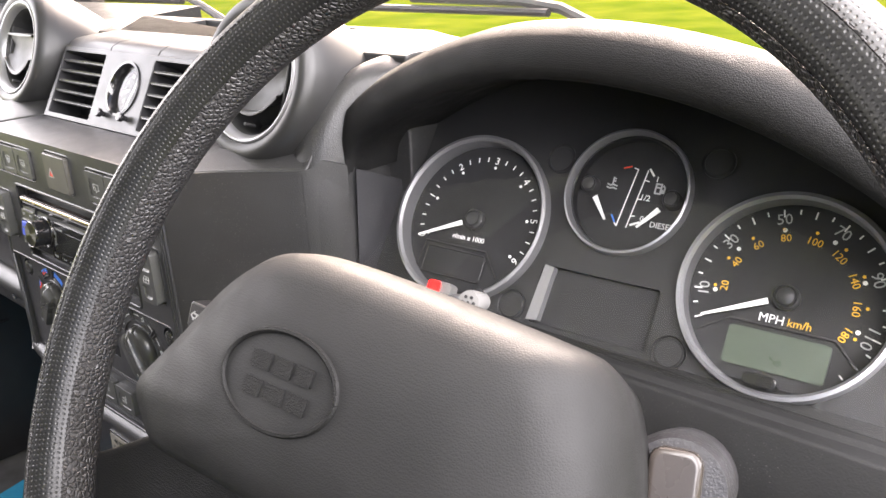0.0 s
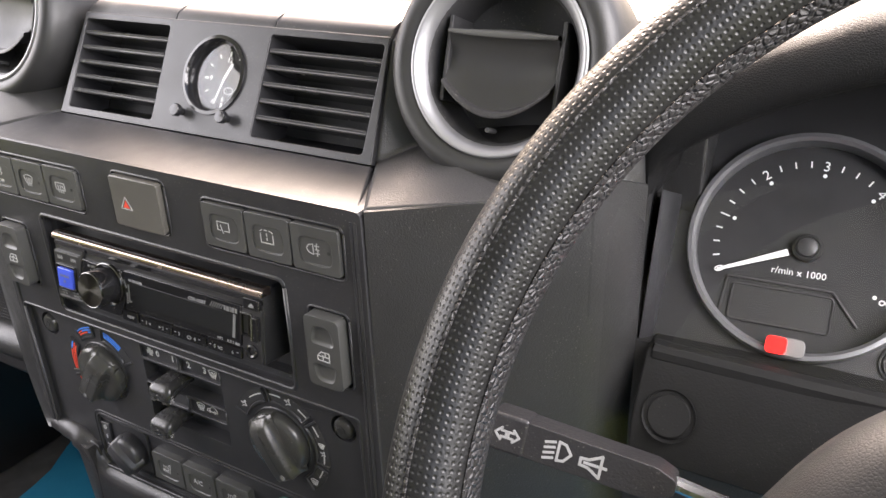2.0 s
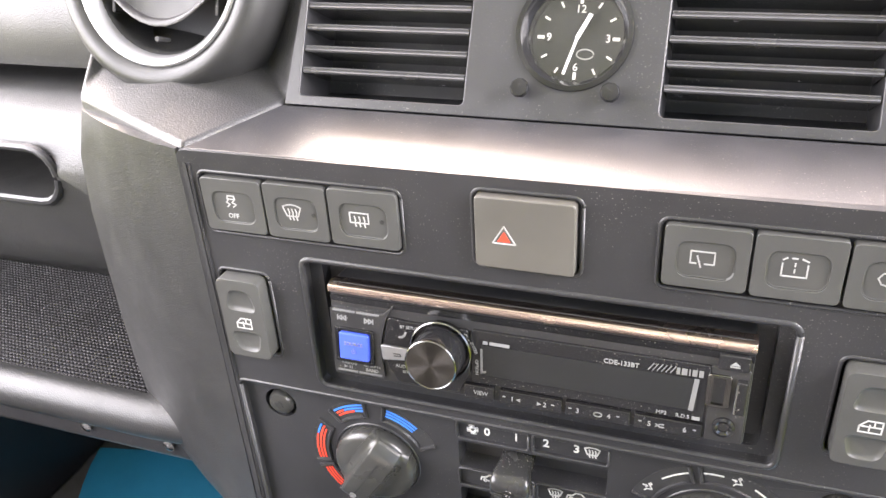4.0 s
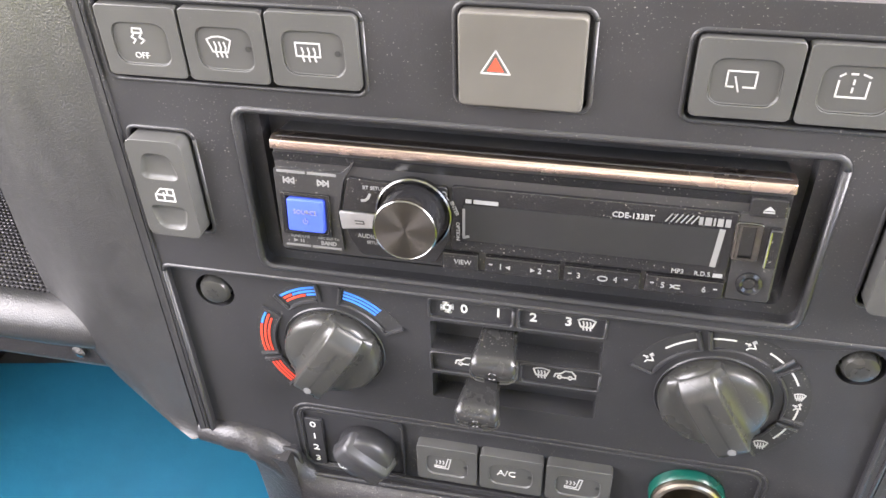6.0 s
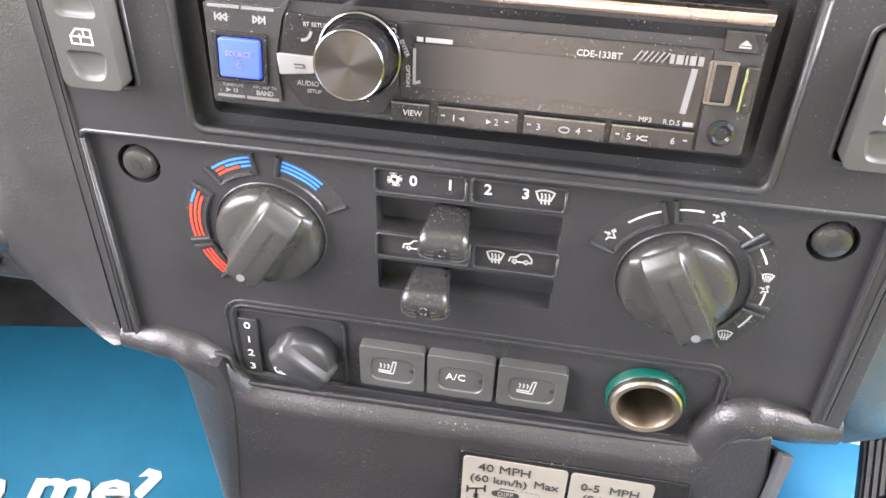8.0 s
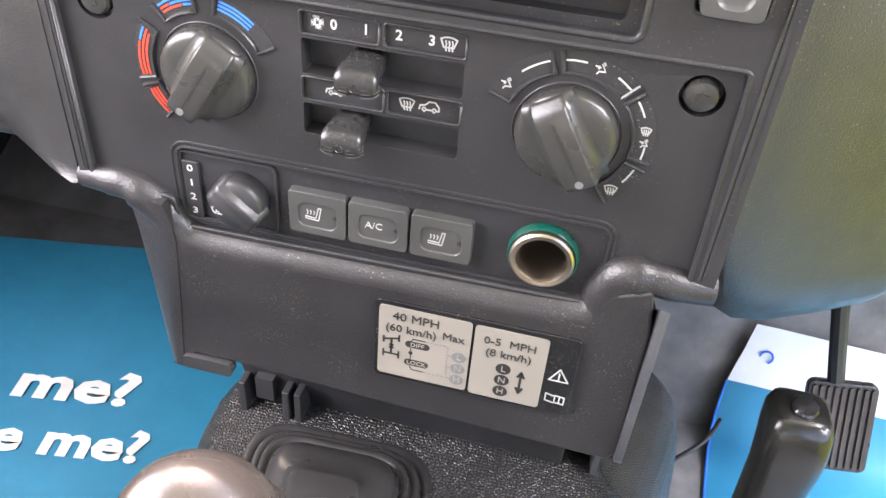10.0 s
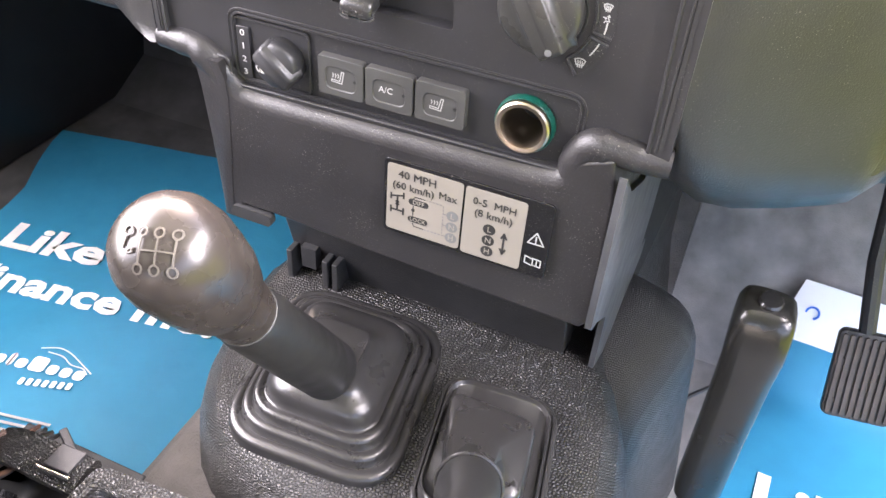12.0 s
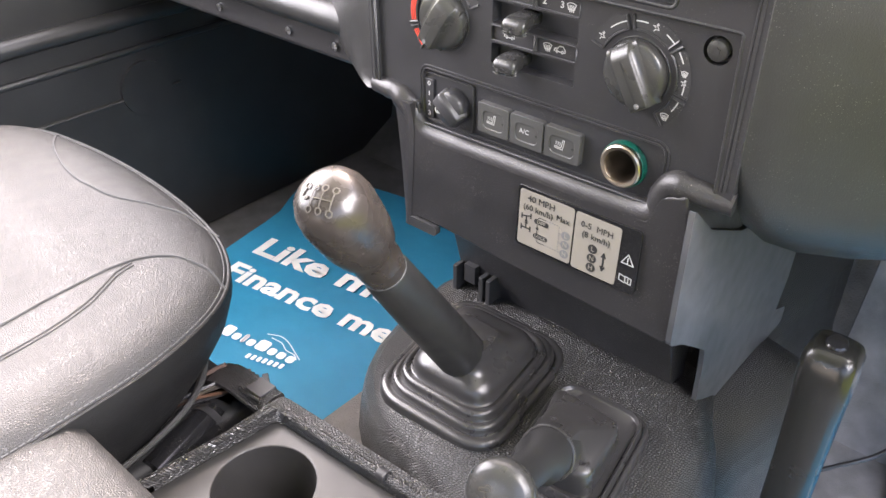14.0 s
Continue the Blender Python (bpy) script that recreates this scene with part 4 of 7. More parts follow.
su, sv, sr = GAUGES[2]
face = gauge(su, sv, sr)
for i, n in enumerate((10, 30, 50, 70, 90, 110)):
    a = radians(185 - 40 * i)
    letters(str(n), 0.0058, CLUS, su + 0.0428 * math.cos(a), sv + 0.0428 * math.sin(a), GREYINK, face, w=-0.0105, turn=math.degrees(a) - 90)
    part("scale_dot", lathe([(0.0001, -0.0102), (0.0012, -0.0102), (0.0012, -0.0105)], 10, su + 0.0370 * math.cos(a), sv + 0.0370 * math.sin(a)), INK, face, m=CLUS)
for i in range(9):
    a = radians(180 - 25.2 * i)
    letters(str(20 + 20 * i), 0.0040, CLUS, su + 0.0325 * math.cos(a), sv + 0.0325 * math.sin(a), AMBER, face, w=-0.0105, turn=math.degrees(a) - 90)
    part("scale_dot", lathe([(0.0001, -0.0102), (0.0009, -0.0102), (0.0009, -0.0105)], 8, su + 0.0375 * math.cos(a + 0.02), sv + 0.0375 * math.sin(a + 0.02)), AMBER, face, m=CLUS)
dial_marks(face, su, sv, 0.0480, 205, 10.0, 26, 2, 0.0036, 0.0008)
letters("MPH", 0.0046, CLUS, su - 0.0050, sv - 0.0125, INK, face, w=-0.0105)
letters("km/h", 0.0042, CLUS, su + 0.0090, sv - 0.0125, AMBER, face, w=-0.0105)
edge = [(su - 0.040, sv - 0.0260), (su - 0.0255, sv - 0.0165), (su + 0.0275, sv - 0.0165), (su + 0.041, sv - 0.0300)]
part("trip_frame", tube([(u, v, -0.0098) for u, v in edge], 0.0007, 6), BLACK, face, m=CLUS)
part("trip_display", slab(rounded(su - 0.0245, sv - 0.0400, su + 0.0265, sv - 0.0195, 0.002), -0.0104, -0.0095), LCD, face, "unlit greenish display", m=CLUS)
needle(face, su, sv, 205, 0.0440)
part("reset_stalk", slab(rounded(su - 0.0085, sv - 0.0495, su + 0.0085, sv - 0.0430, 0.003), -0.003, 0.006), GLOSS, clus, m=CLUS, bevel=0.001)
ob = part("lens", slab([(-0.086, -0.060), (0.288, -0.068), (0.288, 0.055), (0.238, 0.080), (0.17, 0.098), (0.05, 0.103), (-0.03, 0.093), (-0.073, 0.063), (-0.098, 0.02)], 0.010, 0.0115), GLASS, clus, "clear reflective lens", m=CLUS)
ob.visible_shadow = False
# shelf below the dials
part("cluster_sill", tube([(0.270, 0.081, 0.000), (0.35, 0.082, 0.000), (0.50, 0.088, 0.000), (0.64, 0.094, 0.0)], 0.006, 10), DULL, dash)
part("cluster_sill_face", loft([[(x, 0.078, 0.003), (x, 0.060, -0.030), (x, 0.058, -0.05), (x, 0.10, -0.05), (x, 0.10, 0.003)] for x in (0.266, 0.64)]), DULL, dash, bevel=0.002)
part("sill_plug", lathe([(0.0001, 0.001), (0.010, 0.001), (0.0115, -0.001), (0.013, 0.0015), (0.013, -0.004)], 28), DULL, dash, m=frame_of((0.284, 0.0635, -0.024), (1, 0, 0), (0, 0.45, 0.85)))

# microphone clipped under the dials
mic = thing("microphone", (0.395, 0.045, 0.03), "small pale grey clip-on microphone beneath the dials", "microphone")
MIC = frame_of((0.3945, 0.0420, 0.0390), (0.98, 0.17, 0), (0, 0.35, 0.9))
part("head", lathe([(0.0001, -0.016), (0.0050, -0.016), (0.0060, -0.010), (0.0068, -0.002), (0.0063, 0.0005), (0.0001, 0.0010)], 28), MICGREY, mic, m=MIC)
for k in range(7):
    a = 2 * math.pi * k / 6
    r = 0.0034 if k < 6 else 0
    part("sound_hole", lathe([(0.0001, 0.0012), (0.00095, 0.0012), (0.00095, 0.0004)], 8, r * math.cos(a), r * math.sin(a)), BLACKINK, mic, m=MIC)
part("clip", tube([(0.390, 0.056, 0.038), (0.384, 0.062, 0.028), (0.381, 0.066, 0.012)], 0.0035, 8), GLOSS, mic)

# steering wheel
WHEEL = frame_of((0.4473, -0.0740, 0.0534), (0.99814, 0.06102, 0), (-0.03291, 0.53842, 0.84203))
wheel = thing("steering_wheel", (0.4473, -0.074, 0.0534), "black leather steering wheel with a punched rim and padded boss", "steering wheel")


def rim_part(name, lo, hi, mat, grow=0.0):
    """A strip of the rim between two angles round the tube (0: outward, 90: towards the driver)."""
    bm = bmesh.new()
    layer = bm.loops.layers.uv.new("rim")
    R, n, k = 0.2022, 160, 14
    grid = []
    for i in range(n):
        a = 2 * math.pi * i / n
        row = []
        for j in range(k + 1):
            b = radians(lo + (hi - lo) * j / k)
            rr = R + (0.0150 + grow) * math.cos(b)
            row.append((bm.verts.new((rr * math.cos(a), rr * math.sin(a), (0.0172 + grow) * math.sin(b))), R * a, 0.016 * b))
        grid.append(row)
    for i in range(n):
        for j in range(k):
            ring = (grid[i][j], grid[(i + 1) % n][j], grid[(i + 1) % n][j + 1], grid[i][j + 1])
            f = bm.faces.new([q[0] for q in ring])
            for loop, q, wrap in zip(f.loops, ring, (0, 1, 1, 0)):
                loop[layer].uv = ((i + wrap) * R * 2 * math.pi / n, q[2])
    return part(name, bm, mat, wheel, m=WHEEL, sharp=180)


rim_part("rim_front", -45, 152, RIMDOTS)
rim_part("rim_inner", 152, 262, RIMSMOOTH, 0.0005)
rim_part("rim_back", 262, 315, RIMSMOOTH)
bm = bmesh.new()
for b0 in (84,):
    b = radians(b0)
    rr = 0.2022 + 0.0156 * math.cos(b)
    tube([(rr * math.cos(2 * math.pi * i / 120), rr * math.sin(2 * math.pi * i / 120), 0.0172 * math.sin(b)) for i in range(121)], 0.0006, 5, bm)
part("rim_seam", bm, RIMSMOOTH, wheel, m=WHEEL)
pad = round_corners([(-0.135, -0.032), (-0.111, 0.000), (-0.094, 0.027), (-0.076, 0.0435), (-0.059, 0.0500), (-0.030, 0.0510), (0.05, 0.0450), (0.085, 0.0410), (0.099, 0.015), (0.109, -0.030), (0.092, -0.054), (-0.108, -0.054)], [0.010, 0.03, 0.025, 0.02, 0.02, 0.04, 0.03, 0.010, 0.03, 0.02, 0.015, 0.012], 5)
rings = []
for s, w, dv in ((0.90, -0.055, 0), (0.955, -0.030, 0), (1.0, -0.008, 0), (0.995, 0.002, 0), (0.965, 0.012, 0), (0.90, 0.0205, 0), (0.78, 0.0265, 0), (0.5, 0.031, 0), (0.15, 0.0325, 0)):
    rings.append([(-0.006 + (u + 0.006) * s, -0.015 + (v + 0.015) * s, w) for u, v in pad])
part("boss_pad", loft(rings), material("soft boss skin", (0.015, 0.015, 0.015), 0.54, spec=0.14, grain=900, bump=0.14, cells=True), wheel, "soft grained horn pad", m=WHEEL, sharp=180)
LOGO = WHEEL @ Matrix.Translation((-0.0255, -0.0020, 0.0322)) @ Matrix.Rotation(radians(-1.5), 4, "Y")
ring = [(-0.0005 + 0.031 * math.cos(a), 0.0185 * math.sin(a), 0.0) for a in [2 * math.pi * k / 48 for k in range(49)]]
part("oval_badge", tube(ring, 0.0012, 6), SKIN, wheel, "moulded oval outline with raised bars", m=LOGO)
for u0, u1, v in ((-0.017, -0.006, 0.0052), (-0.004, 0.006, 0.0052), (0.008, 0.017, 0.0052), (-0.017, -0.007, -0.0052), (-0.005, 0.006, -0.0052), (0.008, 0.018, -0.0052)):
    part("raised_bar", slab(rounded(u0, v - 0.0034, u1, v + 0.0034, 0.001), -0.0012, 0.0006), SKIN, wheel, m=LOGO)
for sx in (-1, 1):
    plate = round_corners([(sx * 0.112, -0.044), (sx * 0.131, -0.051), (sx * 0.161, -0.070), (sx * 0.196, -0.090), (sx * 0.186, -0.118), (sx * 0.150, -0.122), (sx * 0.095, -0.098), (sx * 0.040, -0.070), (sx * 0.040, -0.058)], 0.006, 3)
    part("spoke", slab(plate, -0.030, -0.012), SKIN, wheel, m=WHEEL, bevel=0.005, segments=3)
part("column_shroud", loft([[(0.40 + 0.115 * 0.5 * math.cos(a) * s + 0.045, y, z + 0.048 * s * math.sin(a)) for a in [2 * math.pi * k / 20 for k in range(20)]] for y, z, s in ((-0.045, 0.015, 0.85), (-0.02, -0.002, 1.0), (0.05, -0.045, 1.05), (0.11, -0.09, 1.05))]), BLACK, dash)

# indicator stalk
stalk = thing("indicator_stalk", (0.27, -0.02, 0.01), "black indicator and headlamp stalk with white symbols", "stalk")
STALK = frame_of((0.268, -0.0235, 0.0105), (0.965, 0.115, -0.10), (0.05, 0.35, 0.93))
outline = round_corners([(-0.0325, -0.0075), (0.030, -0.0075), (0.040, -0.003), (0.040, 0.003), (0.032, 0.0060), (-0.0325, 0.0075)], 0.002, 3)
part("grip", slab(outline, -0.010, 0.004), BLACK, stalk, m=STALK, bevel=0.0018)
part("grip_tip", slab(rounded(-0.0345, -0.0080, -0.0185, 0.0080, 0.002), -0.0108, 0.0046), BLACK, stalk, m=STALK, bevel=0.0018)
part("stem", tube([(0.038, 0, -0.003), (0.07, -0.006, -0.012), (0.13, -0.016, -0.03)], 0.0032, 10), STEEL, stalk, m=STALK)
icon("arrows", -0.0265, 0.0, 0.0050, STALK, GREYINK, stalk, 0.0009, 0.0047)
icon("lamp", -0.0055, 0.0, 0.0055, STALK, GREYINK, stalk, 0.0010, 0.0041)
icon("horn", 0.0085, -0.0010, 0.0054, STALK, GREYINK, stalk, 0.0011, 0.0041)
# ignition barrel beside the column
key = thing("ignition_lock", (0.52, -0.02, -0.01), "dark ignition lock with a worn steel collar on the column", "ignition lock")
LOCK = frame_of((0.540, -0.010, 0.020), (0.9, 0.3, 0), (0, 0.5, 0.8))
part("barrel", lathe([(0.0001, -0.05), (0.022, -0.05), (0.022, -0.004), (0.019, 0.002), (0.0001, 0.002)], 28), BLACK, key, m=LOCK)
part("key_bow", slab(rounded(-0.010, -0.016, 0.010, 0.016, 0.006), 0.004, 0.018), SHIFT, key, m=LOCK, bevel=0.003)


# ---- tunnel, levers and floor ----
# tunnel cover: pebble-grained moulding with rolled shoulders
bm = bmesh.new()
rings = []
for y, xl, xr, zt in ((0.125, -0.128, 0.136, -0.372), (0.090, -0.130, 0.146, -0.362), (0.068, -0.130, 0.158, -0.3565), (0.040, -0.129, 0.170, -0.358), (0.0, -0.125, 0.178, -0.362), (-0.035, -0.116, 0.182, -0.362), (-0.060, -0.104, 0.185, -0.3625), (-0.080, -0.088, 0.1865, -0.363), (-0.095, -0.068, 0.1875, -0.3635), (-0.106, -0.042, 0.1885, -0.3645), (-0.114, -0.005, 0.189, -0.3670), (-0.122, 0.015, 0.190, -0.374), (-0.150, 0.020, 0.190, -0.390)):
    sec = [(xl - 0.034, FLOOR), (xl - 0.022, -0.50), (xl - 0.014, -0.43), (xl - 0.008, zt - 0.032), (xl - 0.001, zt - 0.013), (xl + 0.010, zt - 0.003), (xl + 0.026, zt), ((xl + xr) / 2, zt + 0.003), (xr - 0.036, zt), (xr - 0.016, zt - 0.004), (xr - 0.004, zt - 0.014), (xr + 0.004, zt - 0.036), (xr + 0.016, -0.45), (xr + 0.030, -0.52), (xr + 0.042, FLOOR)]
    rings.append([(x, y, z) for x, z in sec])
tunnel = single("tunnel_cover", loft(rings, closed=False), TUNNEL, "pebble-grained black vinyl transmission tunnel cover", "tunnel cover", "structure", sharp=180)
bm = loft([[(x, 0.62, z) for x, z in sec2] for sec2 in [[(-0.17, FLOOR), (-0.125, -0.40), (-0.08, -0.37), (0.10, -0.37), (0.155, -0.41), (0.21, FLOOR)]]] + [[(x, 0.11, z) for x, z in [(-0.19, FLOOR), (-0.128, -0.40), (-0.10, -0.378), (0.10, -0.378), (0.132, -0.41), (0.15, FLOOR)]]], closed=False)
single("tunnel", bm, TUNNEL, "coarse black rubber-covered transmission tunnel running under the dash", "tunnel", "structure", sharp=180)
single("tunnel_base", loft([[(x, y, z) for x, z in ((-0.200, FLOOR), (-0.172, -0.52), (-0.150, -0.455), (-0.130, -0.432), (0.02, -0.425), (0.02, FLOOR))] for y in (-0.30, 0.06)]), bpy.data.materials["dark matted felt"], "dark felt over the foot of the tunnel", "tunnel", "structure", sharp=60)
# shoulder of the tunnel in the driver's footwell
rings = []
for y, zt, xr in ((0.262, -0.452, 0.176), (0.250, -0.420, 0.188), (0.236, -0.408, 0.196), (0.215, -0.4010, 0.2020), (0.185, -0.3990, 0.2035), (0.150, -0.3980, 0.1970), (0.115, -0.3970, 0.1885), (0.080, -0.3960, 0.1810), (0.045, -0.3960, 0.1790), (0.0, -0.400, 0.1800), (-0.10, -0.41, 0.184)):
    sec = [(0.100, zt + 0.012), (xr - 0.060, zt + 0.010), (xr - 0.034, zt + 0.004), (xr - 0.016, zt - 0.004), (xr - 0.005, zt - 0.014), (xr + 0.001, zt - 0.028), (xr + 0.006, min(zt - 0.05, -0.455)), (xr + 0.014, -0.52), (xr + 0.026, FLOOR)]
    rings.append([(x, y, z) for x, z in sec])
rings.insert(0, [(x, 0.270, FLOOR) for x, _, _ in rings[0]])
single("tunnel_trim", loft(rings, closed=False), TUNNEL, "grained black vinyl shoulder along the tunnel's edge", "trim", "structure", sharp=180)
single("floor_driver", block(0.150, 0.735, -0.55, 0.380, FLOOR - 0.0036, FLOOR + 0.0012), CARPET, "worn grey-brown carpet of the driver's footwell", "carpet", "structure")

single("cable", tube(smooth_path([(0.185, 0.205, -0.545), (0.215, 0.232, -0.522), (0.247, 0.256, -0.502), (0.262, 0.285, -0.500)], 5), 0.0022, 8), BLACK, "thin black cable across the driver's footwell", "cable")


def gaiter(parent, quad, z, steps, mat, radius=0.034):
    """A stepped rubber gaiter on a rounded four-sided base."""
    base = round_corners(quad, radius, 8)
    cx, cy = sum(p[0] for p in quad) / 4, sum(p[1] for p in quad) / 4
    rings = [[(cx + dx + (x - cx) * s, cy + dy + (y - cy) * s, z + h) for x, y in base] for s, h, dx, dy in steps]
    return part("gaiter", loft(rings), mat, parent, "stepped black rubber gaiter", sharp=70)


lever = thing("gear_lever", (-0.015, -0.02, -0.36), "gear lever with a shiny worn knob and stepped rubber gaiter", "gear lever")
quad = [(-0.096, 0.053), (0.031, 0.058), (0.051, -0.088), (-0.071, -0.094)]
gaiter(lever, quad, -0.360, [(1.0, -0.006, 0, 0), (1.0, 0.0025, 0, 0), (0.992, 0.0045, 0, 0), (0.970, 0.0060, 0, 0), (0.935, 0.0064, 0, 0), (0.905, 0.0058, 0, 0), (0.888, 0.0046, 0, 0), (0.878, 0.0056, 0, 0), (0.872, 0.0090, 0, 0), (0.860, 0.0108, 0, 0), (0.838, 0.0118, 0, 0), (0.806, 0.0116, 0, 0), (0.786, 0.0104, 0, 0), (0.776, 0.0114, 0, 0), (0.770, 0.0148, 0, 0), (0.757, 0.0168, 0, 0), (0.735, 0.0178, 0, 0), (0.706, 0.0174, 0, 0), (0.690, 0.0164, 0, 0), (0.672, 0.0158, 0, 0), (0.655, 0.0172, 0, 0), (0.640, 0.0215, 0, -0.0005), (0.615, 0.0255, 0.0005, -0.001), (0.575, 0.0288, 0.001, -0.002), (0.52, 0.0310, 0.001, -0.003), (0.46, 0.0328, 0.0015, -0.0045), (0.41, 0.0350, 0.002, -0.006), (0.37, 0.0385, 0.0025, -0.0085), (0.345, 0.0430, 0.003, -0.012), (0.33, 0.048, 0.0035, -0.0155)], RUBBER)
B, C, K = Vector((-0.0185, -0.026, -0.345)), Vector((0.0045, -0.1375, -0.1790)), Vector((0.0040, -0.1665, -0.1270))
axis = (K - C).normalized()
part("shaft", tube([B, B.lerp(C, 0.5), C - axis * 0.004, C], [0.0205, 0.0186, 0.0156, 0.0148], 28), SHAFT, lever)
# knob: turned pear shape on the lever's axis
L = (K - C).length
KAX = Matrix.Translation(K) @ axis.to_track_quat("Z", "Y").to_matrix().to_4x4()
prof = [(0.0143, -L), (0.0148, -L + 0.003), (0.0156, -L + 0.012), (0.0170, -L + 0.022), (0.0212, -0.030), (0.0240, -0.018), (0.0249, -0.006), (0.0254, 0.005), (0.0240, 0.0145), (0.0208, 0.0210), (0.0160, 0.0250), (0.010, 0.0272), (0.0045, 0.0280), (0.0001, 0.0282)]
prof = [(r * (0.905 if w > -0.04 else 1.0), w) for r, w in prof]
part("knob", lathe(prof, 40), SHIFT, lever, "worn polished gear knob", m=KAX, sharp=180)
part("knob_collar", lathe([(0.0140, -L - 0.0010), (0.0147, -L - 0.0005), (0.0147, -L + 0.0005), (0.0143, -L + 0.0009)], 40, caps=False), KEY, lever, "thin grey collar", m=KAX)
# shift pattern on the knob's face, towards the driver
face_dir = (Vector((0.25, -0.60, 0.62))).normalized()
FACE = frame_of(K + axis * 0.0048 + face_dir * 0.0233 + Vector((-0.0012, 0, 0)), (0.955, 0.30, 0.0), (-0.2, 0.6, 0.6))
pat = [[(-0.0085, -0.0065), (-0.0085, 0.0065)], [(0.0, -0.0065), (0.0, 0.0065)], [(0.0085, -0.0065), (0.0085, 0.0065)], [(-0.0085, 0), (0.0085, 0)], [(-0.0172, 0.0062), (-0.0182, 0.0005)], [(-0.0150, -0.0006), (-0.0128, 0.0008), (-0.0125, -0.0012), (-0.0150, -0.0020), (-0.0150, -0.0006)]]
for u, v in ((-0.0085, 0.0085), (0, 0.0085), (0.0085, 0.0085), (-0.0085, -0.0085), (0, -0.0085), (0.0085, -0.0085), (-0.0168, 0.0085)):
    pat.append(ellipse(u, v, 0.0023, 0.0023, 10) + [(u + 0.0023, v)])
fine = []
for line in pat:
    for (u0, v0), (u1, v1) in zip(line, line[1:]):
        k = max(1, int(math.hypot(u1 - u0, v1 - v0) / 0.0014))
        fine.append([(0.0012 + 0.70 * (u0 + (u1 - u0) * i / k), 0.76 * (v0 + (v1 - v0) * i / k)) for i in range(k + 1)])
bm = stroke(fine, 0.0006, 0.0, 0.0006)
for vert in bm.verts:
    vert.co.z += math.sqrt(0.0228 ** 2 - vert.co.x ** 2 - vert.co.y ** 2) - 0.0228 + 0.0018
part("shift_pattern", bm, ENGRAVED, lever, "engraved shift pattern", m=FACE)

trans = thing("transfer_lever", (0.09, -0.035, -0.36), "short black transfer lever with a mushroom knob and rubber gaiter", "transfer lever")
T0, T1 = Vector((0.093, -0.055, -0.330)), Vector((0.117, -0.160, -0.272))
tax = (T1 - T0).normalized()
quad = [(0.045, 0.018), (0.126, 0.024), (0.146, -0.092), (0.064, -0.096)]
top_quad = [(0.0615, -0.0190), (0.1190, -0.0200), (0.1270, -0.0760), (0.0830, -0.0840)]
low = round_corners(quad, 0.020, 8)
high = round_corners(top_quad, 0.010, 8)
qx, qy = 0.0950, -0.0370
rings = [[(qx + (x - qx) * k, qy + (y - qy) * k, -0.360 + h) for x, y in low] for k, h in ((1.0, -0.006), (1.0, 0.0040), (0.985, 0.0070), (0.955, 0.0085), (0.920, 0.0085), (0.900, 0.0068), (0.890, 0.0084), (0.882, 0.0135), (0.866, 0.0158), (0.840, 0.0160), (0.820, 0.0140), (0.808, 0.0130))]
hx, hy = 0.0985, -0.055
rings += [[(hx + (x - hx) * k, hy + (y - hy) * k, z + 0.05 * (y - hy)) for x, y in high] for k, z in ((1.06, -0.3460), (1.05, -0.3380), (1.025, -0.3295), (0.99, -0.3262), (0.93, -0.3248), (0.80, -0.3240))]
neck = T0.lerp(T1, 0.31)
side_dir = Vector((0.975, 0.223, 0)).normalized()
rise = tax.cross(side_dir).normalized()
rise = rise if rise.z > 0 else -rise
angle = [math.atan2(y - hy, x - hx) for x, y in high]
for back, r in ((-0.0190, 0.0215), (-0.0080, 0.0192), (-0.0020, 0.0186)):
    rings.append([neck + tax * back + side_dir * (r * math.cos(a)) + rise * (r * math.sin(a)) for a in angle])
part("gaiter", loft(rings), RUBBER, trans, "stepped glossy black rubber gaiter", sharp=60)
part("gaiter_bead", tube([neck + side_dir * (0.0186 * math.cos(a)) + rise * (0.0186 * math.sin(a)) for a in [2 * math.pi * k / 36 for k in range(37)]], 0.0012, 8), RUBBER, trans)
part("shaft", tube([T0, T0.lerp(T1, 0.45), T0.lerp(T1, 0.50), T1], [0.019, 0.0175, 0.013, 0.0115], 24), SHAFT, trans)
TK = Matrix.Translation(T1) @ tax.to_track_quat("Z", "Y").to_matrix().to_4x4()
part("knob", lathe([(0.0108, -0.014), (0.0135, -0.011), (0.0185, -0.0065), (0.0212, -0.001), (0.0216, 0.0035), (0.0202, 0.0075), (0.0165, 0.0102), (0.0100, 0.0116), (0.0001, 0.0120)], 36), KNOB, trans, "mushroom knob with an engraved pattern", m=TK, sharp=180)
TF = frame_of(T1 + tax * 0.0126, (0.9, 0.43, 0.1), (-0.3, 0.5, 0.8))
part("shift_pattern", stroke([rounded(-0.0095, 0.0032, -0.0030, 0.0058, 0.0012), rounded(-0.0085, -0.0068, -0.0020, -0.0042, 0.0012), [(-0.0060, 0.0032), (-0.0055, -0.0042)], [(-0.0060, 0.0058), (-0.0050, 0.0076), (0.0070, 0.0040), (0.0072, 0.0028)], ellipse(0.0074, 0.0010, 0.0017, 0.0017, 10), ellipse(0.0080, -0.0040, 0.0017, 0.0017, 10)], 0.0005, -0.0012, 0.0008), ENGRAVED, trans, "engraved pattern", m=TF)

